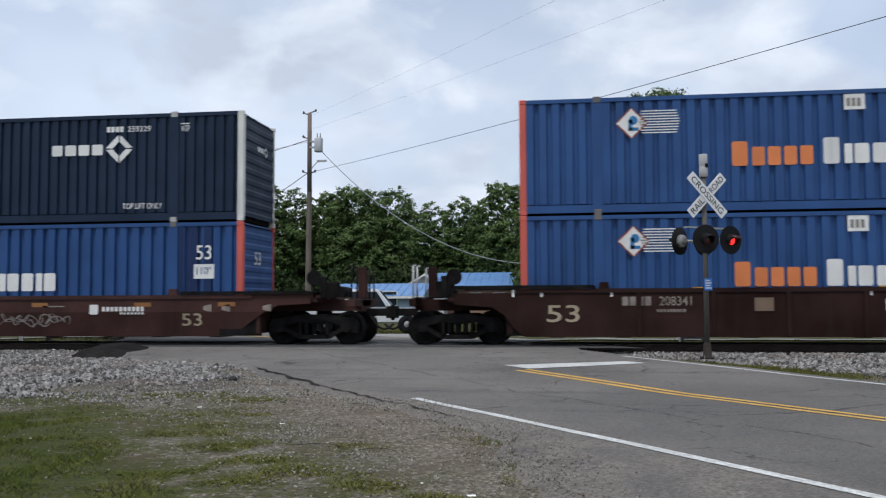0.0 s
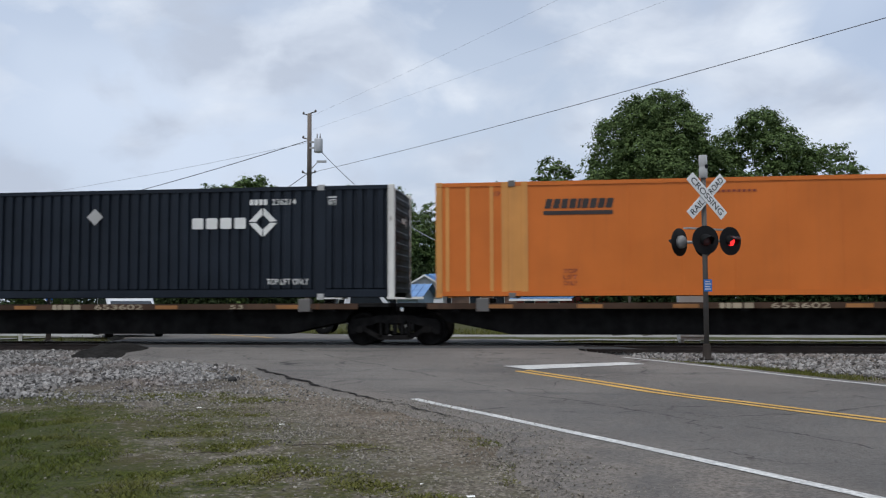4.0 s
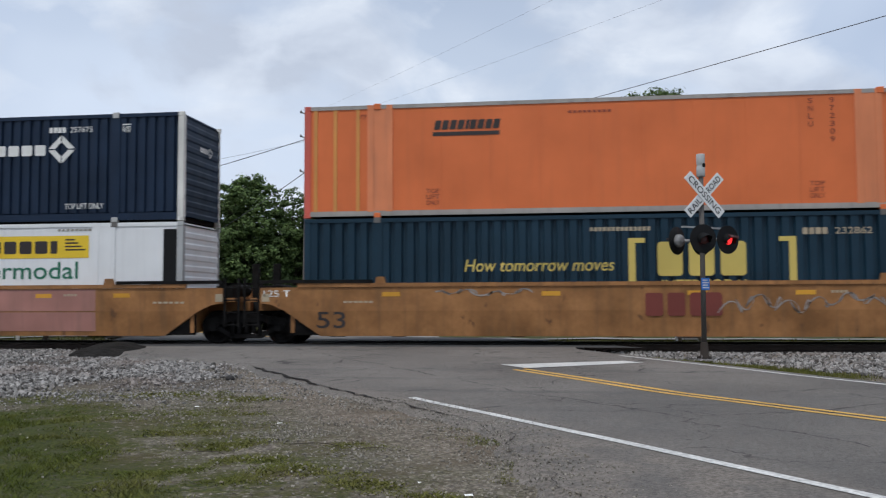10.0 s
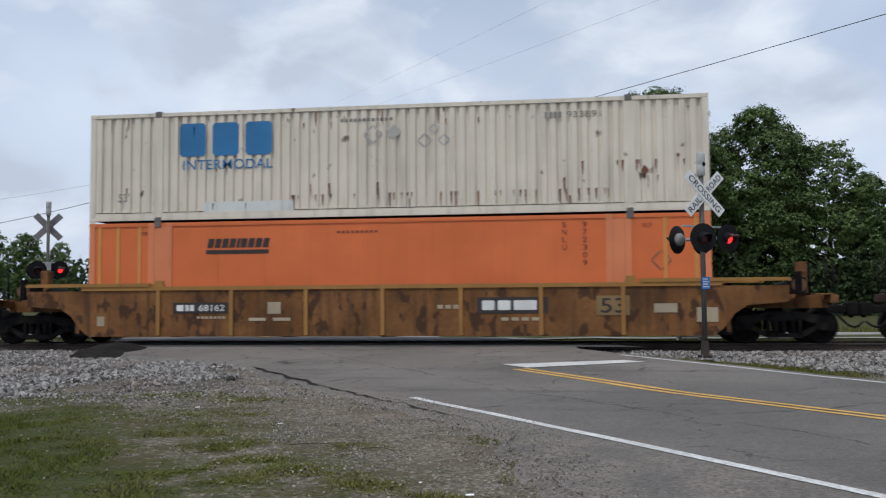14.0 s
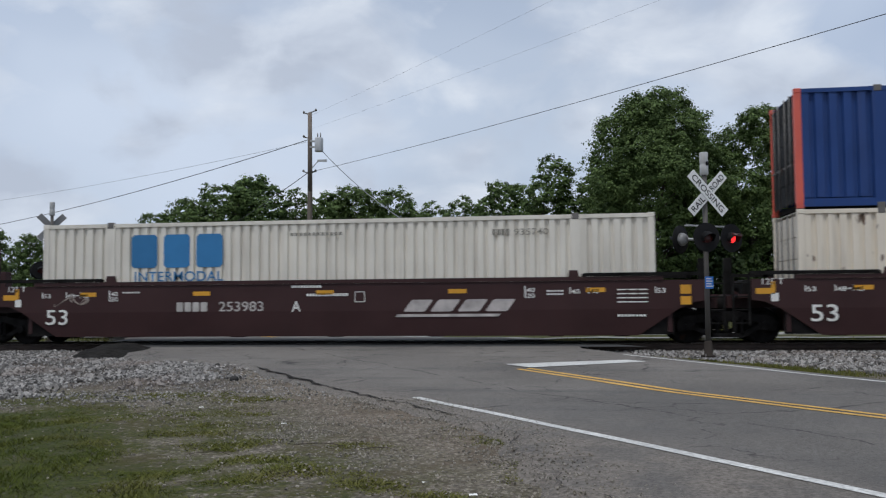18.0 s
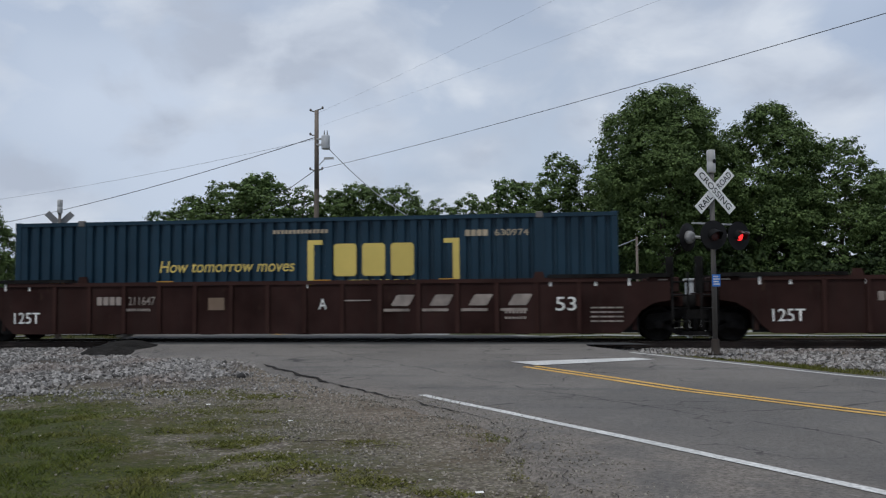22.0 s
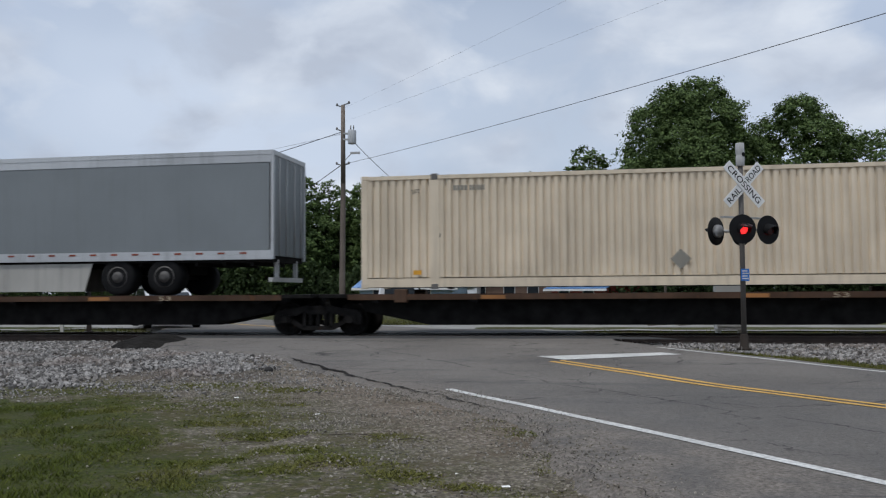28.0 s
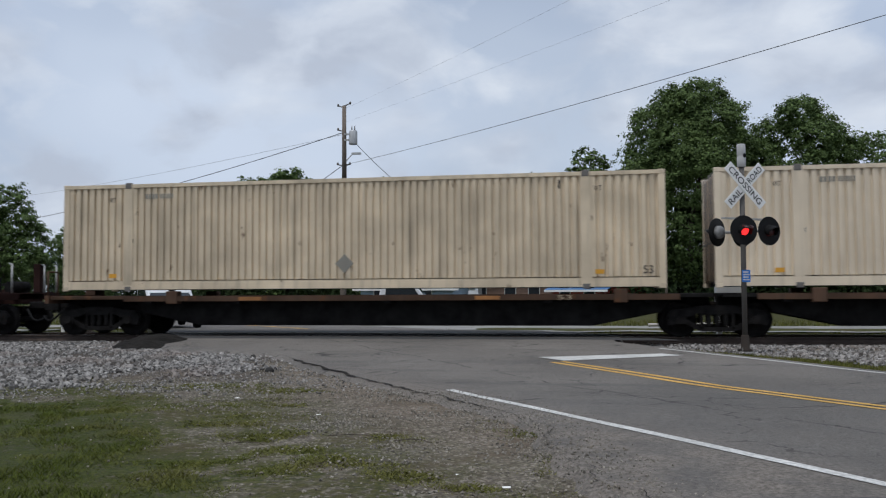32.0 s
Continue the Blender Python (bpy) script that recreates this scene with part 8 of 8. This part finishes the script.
def build_trees():
    # seed, height, radius, leaves, lowest leaves, leaf size, boughs, broadest part, thinness
    kinds = [(trunk_mesh(k[0], k[1], k[2]), crown_mesh(*k), k[1]) for k in (
        (1, 13.0, 3.4, 30000, 0.05, (0.075, 0.15), 24, 0.42, 0.0),
        (2, 12.5, 3.1, 29000, 0.04, (0.075, 0.15), 22, 0.46, 0.0),
        (3, 18.0, 5.6, 110000, 0.10, (0.065, 0.13), 40, 0.58, 0.0),
        (4, 13.0, 2.7, 22000, 0.06, (0.075, 0.145), 26, 0.36, 0.25),
        (5, 17.0, 4.1, 72000, 0.08, (0.065, 0.13), 32, 0.54, 0.0),
        (6, 13.6, 4.0, 40000, 0.08, (0.065, 0.13), 30, 0.40, 0.35),
        (7, 12.8, 3.2, 30000, 0.05, (0.075, 0.15), 20, 0.52, 0.1))]
    # kind, x, y, height, width
    line = ((0, -40.8, 84, 10.9, 0.95), (6, -37.6, 85, 12.3, 1.05), (0, -34.6, 86, 14.0, 1.0), (1, -30.4, 84, 14.6, 1.15), (3, -27.0, 88, 13.4, 1.1), (6, -24.4, 90, 13.2, 0.95), (1, -20.6, 86, 13.6, 1.0), (0, -16.8, 86, 13.0, 1.0), (3, -13.4, 90, 11.9, 1.15), (3, -10.2, 88, 12.3, 1.0), (1, -5.6, 84, 13.4, 0.95), (3, -0.9, 74, 13.9, 1.0), (0, -8.2, 90, 11.0, 1.0))
    grove = ((2, 7.0, 70, 18.1, 0.95), (4, 15.0, 71, 16.9, 0.95), (5, 20.4, 72, 13.9, 0.95), (6, 2.9, 75, 13.0, 1.0), (0, 11.0, 76, 13.5, 1.1), (6, 24.6, 74, 11.6, 1.0), (1, 29.5, 77, 11.4, 1.1), (1, 17.5, 76, 11.0, 1.1))
    behind = ((0, -40, 93, 9.0, 1.2), (1, -33, 94, 10.0, 1.2), (1, -22.5, 96, 10.5, 1.2), (6, -18.0, 95, 10.0, 1.2), (1, -8.0, 95, 9.6, 1.3), (0, -2.5, 92, 10.2, 1.2), (0, -12.5, 99, 9.0, 1.3), (6, -28.5, 99, 10.2, 1.3))
    outer = ((1, -78.6, 122, 12.4, 0.9), (0, -75.0, 125, 11.0, 0.75), (0, -44.2, 60, 10.3, 1.0), (6, -47.5, 62, 9.0, 1.1), (0, 34, 80, 12.0, 1.1), (1, 41, 84, 11.0, 1.2))
    r = random.Random(77)
    for kind, x, y, h, wd in line + grove + behind + outer:
        trunk, crown, h0 = kinds[kind]
        name = "broad tall hardwood tree in full summer leaf" if kind in (2, 4) else "thin-crowned light green hardwood tree" if kind == 5 else "leafy green hardwood tree behind the houses"
        s = h / h0
        t = thing("tree", name, "tree", "trees beyond the track", pose(x, y, ground_z(x, y), 0, 0, r.uniform(0, 360)) @ Matrix.Diagonal((s * wd * 1.2, s * wd * 1.2, s, 1)))
        for part_name, me in (("trunk", trunk), ("crown", crown)):
            new(part_name, me).parent = t
    # undergrowth and far woods
    def thicket(name, label, boxes, count, size, material, seed):
        q = random.Random(seed)
        verts, faces = [], []
        for x0, x1, y0, y1, top in boxes:
            for _ in range(int(count * (x1 - x0))):
                x, y = q.uniform(x0, x1), q.uniform(y0, y1)
                hh = top * (0.65 + 0.35 * noise.noise((x * 0.23, y * 0.1, 2)) + 0.12 * noise.noise((x * 0.9, 0, 3)))
                o = Vector((x, y, q.uniform(-0.1, 1.0) ** 1 * hh))
                nrm = Vector((q.uniform(-1, 1), q.uniform(-1.2, 0.4), q.uniform(-0.2, 1.2))).normalized()
                u = Matrix.Rotation(q.uniform(0, 6.28), 3, nrm) @ nrm.orthogonal().normalized()
                w, s = nrm.cross(u), q.uniform(*size)
                k = len(verts)
                verts.extend([o - u * s, o + w * s * 0.5, o + u * s, o - w * s * 0.5])
                faces.append((k, k + 1, k + 2, k + 3))
        tagged(new(name, raw_mesh(name, verts, faces, material)), label, "undergrowth", kind="stuff")
    thicket("undergrowth", "leafy undergrowth below the trees, its colour darkened for shade", ((-44, 0, 80, 88, 6.0), (0, 34, 67, 73, 6.5)), 480, (0.12, 0.26), SHADED_LEAF, 31)
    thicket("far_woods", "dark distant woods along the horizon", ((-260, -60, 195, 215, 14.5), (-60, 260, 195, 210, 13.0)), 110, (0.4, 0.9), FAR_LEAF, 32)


def hanging(name, label, a, b, sag, r, material, n=18):
    bm = bmesh.new()
    a, b = Vector(a), Vector(b)
    pts = [a.lerp(b, k / n) - Vector((0, 0, sag * 4 * (k / n) * (1 - k / n))) for k in range(n + 1)]
    tube(bm, pts, r, 5)
    return solid(name, bm, material, label, "cable", group="overhead wires")


def build_pole():
    x, y = -13.0, 44.0
    t = thing("utility_pole", "weathered wooden utility pole with a grey transformer", "utility pole", at=pose(x, y, ground_z(x, y), 0, 0.35, 0))
    bm = bmesh.new()
    pts = [(0, 0, -0.2), (0.01, 0, 3.5), (0.03, 0, 7.0), (0.0, 0, 11.1)]
    for k, (p, q) in enumerate(zip(pts, pts[1:])):
        rod(bm, p, q, 0.165 - 0.02 * k, 0.145 - 0.02 * k, seg=12, caps=k == 2)
    part("shaft", bm, POLE_WOOD, t)
    bm = bmesh.new()
    lathe(bm, [(0.2, 9.05), (0.22, 9.1), (0.22, 9.7), (0.2, 9.76), (0.06, 9.8)], axis_y=False, seg=16, at=(0.52, -0.1, 0))
    tr = part("transformer", bm, paint("pale_grey_enamel", (0.46, 0.47, 0.48), 0.4, streak=0.3), t, "grey cylindrical transformer")
    for dx in (0.45, 0.6):
        bm = bmesh.new()
        rod(bm, (dx, -0.1, 9.78), (dx, -0.1, 10.02), 0.035, 0.02, seg=8)
        part("bushing", bm, CASTING, tr)
    for low in (9.25, 9.55):
        bm = bmesh.new()
        box(bm, 0.05, 0.4, -0.15, -0.05, low, low + 0.08)
        part("bracket", bm, GALV, t)
    bm = bmesh.new()
    rod(bm, (0.0, 0, 8.1), (0.55, -0.25, 8.55), 0.025)
    box(bm, 0.5, 0.98, -0.34, -0.2, 8.5, 8.6)
    part("lamp_arm", bm, GALV, t, "small street lamp arm")
    for dz, s in ((11.0, -1), (11.1, 1), (9.75, -1), (7.95, -1), (7.95, 1)):
        bm = bmesh.new()
        rod(bm, (0, 0, dz), (s * 0.32, 0, dz + 0.1), 0.03, seg=6)
        lathe(bm, [(0.03, dz + 0.06), (0.06, dz + 0.1), (0.06, dz + 0.15), (0.03, dz + 0.2)], axis_y=False, seg=8, at=(s * 0.32, 0, 0))
        part("insulator", bm, CASTING, t)
    wire = paint("dark_wire", (0.03, 0.03, 0.033), 0.6)
    pale = paint("pale_wire", (0.30, 0.31, 0.33), 0.5)
    hanging("overhead_wire", "dark service cable rising over the road", (x, y, 7.7), (16.9, 8.0, 7.36), 0.3, 0.010, wire)
    hanging("overhead_wire", "dark service cable running to the woods", (x, y, 7.7), (-46, 96, 5.5), 0.5, 0.02, wire)
    hanging("overhead_wire", "thin grey power line", (x, y, 9.9), (17.5, 6.0, 9.04), 0.2, 0.003, pale)
    hanging("overhead_wire", "thin grey power line", (x, y, 10.6), (12.0, 14.0, 11.5), 0.2, 0.003, pale)
    hanging("overhead_wire", "grey cable strung along the street", (x, y, 9.4), (-62, 72, 6.6), 0.9, 0.02, wire)
    hanging("overhead_wire", "thin grey power line", (x, y, 9.3), (-78, 80, 9.9), 1.0, 0.009, pale)
    hanging("overhead_wire", "pale sagging service drop to a house", (x + 0.6, y, 8.9), (3.2, 45, 3.95), 3.0, 0.022, pale, 26)
    t2 = thing("service_pole", "short weathered service pole", "utility pole", at=pose(3.2, 45, ground_z(3.2, 45)))
    bm = bmesh.new()
    rod(bm, (0, 0, -0.2), (0, 0, 4.35), 0.075, 0.06, seg=10)
    part("shaft", bm, POLE_WOOD, t2)
    bm = bmesh.new()
    rod(bm, (0, -0.05, 3.9), (0.25, -0.05, 4.15), 0.02, seg=6)
    part("bracket", bm, GALV, t2)


# buildings and parked things ------------------------------------------------------
def ribbed_slope(bm, a, b, n, low, high):
    """One roof slope of standing-seam metal: low and high give the eave and ridge points."""
    pts = []
    for k in range(n):
        q0, q1 = a + (b - a) * k / n, a + (b - a) * (k + 1) / n
        pts += [(q0, 0.0), (q1 - 0.07, 0.0), (q1 - 0.065, 0.045), (q1 - 0.005, 0.045)]
    pts.append((b, 0.0))
    lo = [bm.verts.new(low(*p)) for p in pts]
    hi = [bm.verts.new(high(*p)) for p in pts]
    for k in range(len(pts) - 1):
        bm.faces.new((lo[k], lo[k + 1], hi[k + 1], hi[k]))


def building(label, x0, x1, y0, y1, eave, ridge, wall_m, roof_m, gable_m, axis="x", windows=(), z0=-0.4, turn=0.0):
    cx, cy = (x0 + x1) / 2, (y0 + y1) / 2
    t = thing("house", label, "house", "houses beyond the track", pose(cx, cy, 0, 0, 0, turn))
    x0, x1, y0, y1, windows = x0 - cx, x1 - cx, y0 - cy, y1 - cy, [w - cx for w in windows]
    for name, (a, b, c, d) in (("wall", (x0, x1, y0, y0 + 0.2)), ("wall", (x0, x1, y1 - 0.2, y1)), ("wall", (x0, x0 + 0.2, y0 + 0.2, y1 - 0.2)), ("wall", (x1 - 0.2, x1, y0 + 0.2, y1 - 0.2))):
        bm = bmesh.new()
        box(bm, a, b, c, d, z0, eave)
        part(name, bm, wall_m, t)
    o = 0.45
    ym, xm = (y0 + y1) / 2, (x0 + x1) / 2
    if axis == "x":
        for ya, s in ((y0 - o, 1), (y1 + o, -1)):
            bm = bmesh.new()
            ribbed_slope(bm, x0 - o, x1 + o, 14, lambda q, up: (q, ya, eave - 0.1 + up), lambda q, up: (q, ym, ridge + up))
            part("roof", bm, roof_m, t, "blue ribbed metal roof slope")
            bm = bmesh.new()
            box(bm, x0 - o, x1 + o, ya - 0.02, ya + 0.04, eave - 0.26, eave - 0.105)
            part("fascia", bm, W_MARK, t, "white fascia board")
        for xa in (x0, x1 - 0.15):
            bm = bmesh.new()
            v = [(xa, y0, eave), (xa, y1, eave), (xa, ym, ridge - 0.08)]
            a = [bm.verts.new(c) for c in v]
            b = [bm.verts.new((c[0] + 0.15, c[1], c[2])) for c in v]
            bm.faces.new(a)
            bm.faces.new(b[::-1])
            for k in range(3):
                bm.faces.new((a[k], b[k], b[(k + 1) % 3], a[(k + 1) % 3]))
            part("gable", bm, gable_m, t)
    else:
        for xa in (x0 - o, x1 + o):
            bm = bmesh.new()
            ribbed_slope(bm, y0 - o, y1 + o, 10, lambda q, up: (xa, q, eave - 0.1 + up), lambda q, up: (xm, q, ridge + up))
            part("roof", bm, roof_m, t, "blue ribbed metal roof slope")
        for ya in (y0, y1 - 0.15):
            bm = bmesh.new()
            prism(bm, [(x0, eave), (x1, eave), (xm, ridge - 0.08)], ya, ya + 0.15)
            part("gable", bm, gable_m, t)
        for s in (-1, 1):
            bm = bmesh.new()
            a, b = (xm + s * (x1 - x0 + 2 * o) / 2, eave - 0.1), (xm, ridge)
            prism(bm, [(a[0], a[1] - 0.16), (b[0], b[1] - 0.16), (b[0], b[1]), (a[0], a[1])][::s], y0 - o - 0.03, y0 - o + 0.03)
            part("fascia", bm, W_MARK, t, "white fascia board")
    for wx in windows:
        bm = bmesh.new()
        box(bm, wx - 0.5, wx + 0.5, y0 - 0.04, y0 - 0.002, 0.75, 1.75)
        w = part("window_frame", bm, W_MARK, t)
        bm = bmesh.new()
        box(bm, wx - 0.44, wx + 0.44, y0 - 0.05, y0 - 0.042, 0.81, 1.69)
        part("pane", bm, paint("dark_window_glass", (0.02, 0.025, 0.03), 0.08, var=0.1), w)
    return t


def car(name, label, category, at, paint_m, pickup=False):
    """A road vehicle: lofted body, cabin with glass, lamps, bumper and four wheels. It heads towards +x before it is placed."""
    t = thing(name, label, category, at=at)
    L, W = (5.4, 1.9) if pickup else (4.6, 1.8)
    h0, h1, h2 = (0.42, 1.02, 1.78) if pickup else (0.3, 0.9, 1.45)
    bm = bmesh.new()
    prism(bm, [(-L / 2, h0), (L / 2 - 0.1, h0), (L / 2, h0 + 0.15), (L / 2 - 0.05, h1 - 0.12), (L / 2 - 0.9, h1), (-L / 2 + 0.03, h1)], -W / 2, W / 2)
    part("body", bm, paint_m, t, bevel=0.06)
    bm = bmesh.new()
    cab = [(-0.9, h1), (1.1, h1), (0.5, h2), (-0.7, h2)] if pickup else [(-1.9, h1), (1.15, h1), (0.35, h2), (-1.3, h2)]
    prism(bm, cab, -W / 2 + 0.12, W / 2 - 0.12)
    part("cabin", bm, paint_m, t, bevel=0.05)
    glass = paint("dark_window_glass", (0.02, 0.025, 0.03), 0.08, var=0.1)
    a, b = cab[1], cab[2]
    bm = bmesh.new()
    bm.faces.new([bm.verts.new(c) for c in ((a[0] - 0.02, -W / 2 + 0.2, a[1] + 0.06), (a[0] - 0.02, W / 2 - 0.2, a[1] + 0.06), (b[0] + 0.06, W / 2 - 0.25, b[1] - 0.07), (b[0] + 0.06, -W / 2 + 0.25, b[1] - 0.07))])
    part("windscreen", bm, glass, t)
    for s in (-1, 1):
        bm = bmesh.new()
        y = s * (W / 2 - 0.115)
        prism(bm, [(cab[0][0] + 0.3, h1 + 0.05), (cab[1][0] - 0.25, h1 + 0.05), (cab[2][0] - 0.05, h2 - 0.1), (cab[3][0] + 0.15, h2 - 0.1)], min(y, y + s * 0.01), max(y, y + s * 0.01))
        part("side_window", bm, glass, t)
        bm = bmesh.new()
        box(bm, L / 2 - 0.06, L / 2 - 0.01, s * W * 0.36 - 0.18, s * W * 0.36 + 0.18, h1 - 0.3, h1 - 0.14)
        part("headlight", bm, paint("clear_lamp", (0.6, 0.6, 0.58), 0.15), t)
        for x in (-L * 0.3, L * 0.31):
            r = 0.38 if pickup else 0.32
            bm = bmesh.new()
            lathe(bm, [(r * 0.6, -0.11), (r * 0.94, -0.11), (r, -0.06), (r, 0.06), (r * 0.94, 0.11), (r * 0.6, 0.11)], at=(x, s * (W / 2 - 0.09), r), seg=20)
            w = part("tyre", bm, RUBBER, t)
            bm = bmesh.new()
            lathe(bm, [(r * 0.6, 0.02), (r * 0.5, 0.06 * s), (r * 0.15, 0.1 * s)], at=(x, s * (W / 2 - 0.06), r), seg=16)
            part("rim", bm, GALV, w)
    bm = bmesh.new()
    box(bm, L / 2 - 0.12, L / 2 + 0.05, -W / 2 + 0.05, W / 2 - 0.05, h0 - 0.02, h0 + 0.18)
    part("bumper", bm, BLACK if not pickup else GALV, t, bevel=0.03)
    return t


def build_beyond():
    blue = paint("blue_metal_roof", (0.12, 0.24, 0.46), 0.45, var=0.12, streak=0.2)
    brick = paint("tan_brick_wall", (0.30, 0.19, 0.135), 0.85, var=0.2, grain=0.3, grain_scale=10)
    siding = paint("white_siding", (0.66, 0.67, 0.68), 0.6, var=0.08)
    red = paint("red_painted_wall", (0.30, 0.055, 0.04), 0.7, var=0.2)
    pale = paint("pale_blue_siding", (0.32, 0.42, 0.52), 0.6, var=0.12)
    building("tan brick house with a blue metal roof", -11.6, -3.9, 75, 83, 2.3, 3.55, brick, blue, siding, "x", (-10.0, -7.5, -5.5))
    building("white gabled porch wing with a blue metal roof", -12.9, -9.9, 72.5, 76, 2.25, 3.3, siding, blue, siding, "y")
    building("small red shop with a blue metal roof", -2.2, 2.6, 68, 75, 1.35, 2.55, red, blue, red, "x", (-1.0, 1.2), turn=-32)
    building("long pale blue metal shed", -15.9, -9.6, 58, 65, 1.5, 2.3, pale, blue, pale, "x", (-14.5, -11.5))
    white = paint("white_car_paint", (0.66, 0.67, 0.68), 0.25, var=0.04)
    car("waiting_car", "white sedan waiting at the crossing", "car", pose(-15.3, 29.6, -0.05, 0, 0, -53), white)
    car("pickup_truck", "white pickup truck parked on gravel", "pickup truck", pose(-8.0, 35.5, -0.2, 0, 0, 8), white, True)
    # relay case beside the track
    t = thing("relay_case", "pale grey metal relay case beside the track", "cabinet", at=pose(3.75, 27.3, ground_z(3.75, 27.3)))
    grey = paint("pale_grey_case", (0.44, 0.45, 0.45), 0.5, streak=0.3)
    bm = bmesh.new()
    box(bm, -0.4, 0.4, -0.3, 0.3, 0.35, 1.95)
    part("body", bm, grey, t, bevel=0.02)
    bm = bmesh.new()
    box(bm, -0.45, 0.45, -0.36, 0.36, 1.952, 2.02)
    part("lid", bm, grey, t, bevel=0.015)
    bm = bmesh.new()
    box(bm, -0.36, 0.36, -0.325, -0.303, 0.45, 1.9)
    d = part("door", bm, grey, t)
    bm = bmesh.new()
    rod(bm, (0.28, -0.36, 1.05), (0.28, -0.36, 1.3), 0.015)
    part("handle", bm, GALV, d)
    for x in (-0.32, 0.32):
        bm = bmesh.new()
        box(bm, x - 0.05, x + 0.05, -0.25, 0.25, -0.05, 0.35)
        part("leg", bm, GALV, t)
    # bleached logs and scraps in the grass beyond the track
    r = random.Random(5)
    for x, y, ln in ((1.6, 31.2, 1.3), (2.6, 30.9, 1.1), (-1.2, 34.5, 1.0), (4.4, 34.8, 1.2)):
        bm = bmesh.new()
        z = ground_z(x, y) + 0.12
        rod(bm, (x, y, z), (x + ln, y + r.uniform(-0.4, 0.4), z + r.uniform(-0.02, 0.06)), 0.06, 0.045, seg=8)
        solid("log", bm, paint("bleached_wood", (0.50, 0.47, 0.43), 0.8, var=0.15), "bleached log lying in the grass", "log", group="logs")
    # white stakes by the far road edge
    for x, y in ((-17.9, 27.4),):
        bm = bmesh.new()
        box(bm, x - 0.05, x + 0.05, y - 0.03, y + 0.03, ground_z(x, y), 0.75)
        solid("marker_stake", bm, W_MARK, "white roadside marker stake", "stake")
    # litter and twigs on the near verge
    for k, (x, y, a) in enumerate(((-4.76, 11.12, 0.2), (-3.15, 9.6, 0.5), (-1.1, 6.75, 1.0), (-0.7, 6.35, 0.1))):
        bm = bmesh.new()
        z = ground_z(x, y)
        v = [bm.verts.new(c) for c in ((x, y, z + 0.02), (x + 0.06 * math.cos(a), y + 0.06 * math.sin(a), z + 0.022), (x + 0.05, y + 0.03, z + 0.03), (x - 0.01, y + 0.025, z + 0.026))]
        bm.faces.new(v)
        solid("paper_scrap", bm, W_MARK, "white scrap of litter on the verge", "litter", group="litter")
    for x, y, ln in ((-2.6, 8.3, 0.5), (-1.9, 8.1, 0.35), (-3.5, 8.0, 0.4)):
        bm = bmesh.new()
        z = ground_z(x, y) + 0.02
        tube(bm, [(x, y, z), (x + ln * 0.4, y + 0.05, z + 0.01), (x + ln * 0.75, y + 0.02, z + 0.012), (x + ln, y - 0.05, z)], 0.004, 5)
        solid("twig", bm, BARK, "dry fallen twig on the verge", "twig", group="twigs")
    bm = bmesh.new()
    z = ground_z(-5.62, 14.6)
    lathe(bm, [(0.05, z - 0.02), (0.085, z + 0.02), (0.06, z + 0.07), (0.02, z + 0.085)], axis_y=False, seg=7, at=(-5.62, 14.6, 0))
    solid("rock", bm, paint("dark_rock", (0.03, 0.028, 0.026), 0.9), "dark lump of rock on the verge", "rock")


build_ground()
build_road()
build_track()
build_apron()
build_side_street()
crossing_signal("grey crossing signal mast with white crossbuck and red flashers", pose(2.80, 18.35, -0.055), 37, True, False)
crossing_signal("crossing signal mast on the far side of the track", pose(-16.9, 27.4, -0.16), 37 + 180, False, True, 3.8)
build_pole()
build_beyond()
build_trees()
build_stones()
build_grass()


def blind_rows(first):
    """An added blind swings up for half of each flash of 1.3535 s; the lens glows throughout."""
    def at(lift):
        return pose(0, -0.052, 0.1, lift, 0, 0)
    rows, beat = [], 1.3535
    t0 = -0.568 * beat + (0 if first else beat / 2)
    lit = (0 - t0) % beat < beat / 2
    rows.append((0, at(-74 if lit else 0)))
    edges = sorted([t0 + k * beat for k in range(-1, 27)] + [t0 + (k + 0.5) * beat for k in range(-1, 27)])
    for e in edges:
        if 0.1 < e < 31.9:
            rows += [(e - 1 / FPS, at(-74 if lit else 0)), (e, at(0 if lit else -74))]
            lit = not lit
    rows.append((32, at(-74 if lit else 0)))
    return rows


def motions():
    """The train's run, the turning of its wheels while they pass the viewer, and the added blinds that make the signals
    flash.
    """
    for f, first in ADDED_BLINDS:
        walk(f, blind_rows(first))
    for t, u, y, z in MOVING:
        walk(t, [(q, pose(u + run(q), y, z)) for q in range(0, 33, 2)])
    for w, u, x in WHEELS:
        rows = [(0, pose(x, 0, 0.42))]
        for k in range(1, 32 * FPS):
            t = k / FPS
            if -19 < u + run(t) < 11:
                rows.append((t, pose(x, 0, 0.42, 0, math.degrees((u + run(t)) / 0.42) % 360, 0)))
        rows[0] = (0, rows[1][1] if len(rows) > 1 else rows[0][1])
        rows.append((32, rows[-1][1]))
        walk(w, rows)


motions()
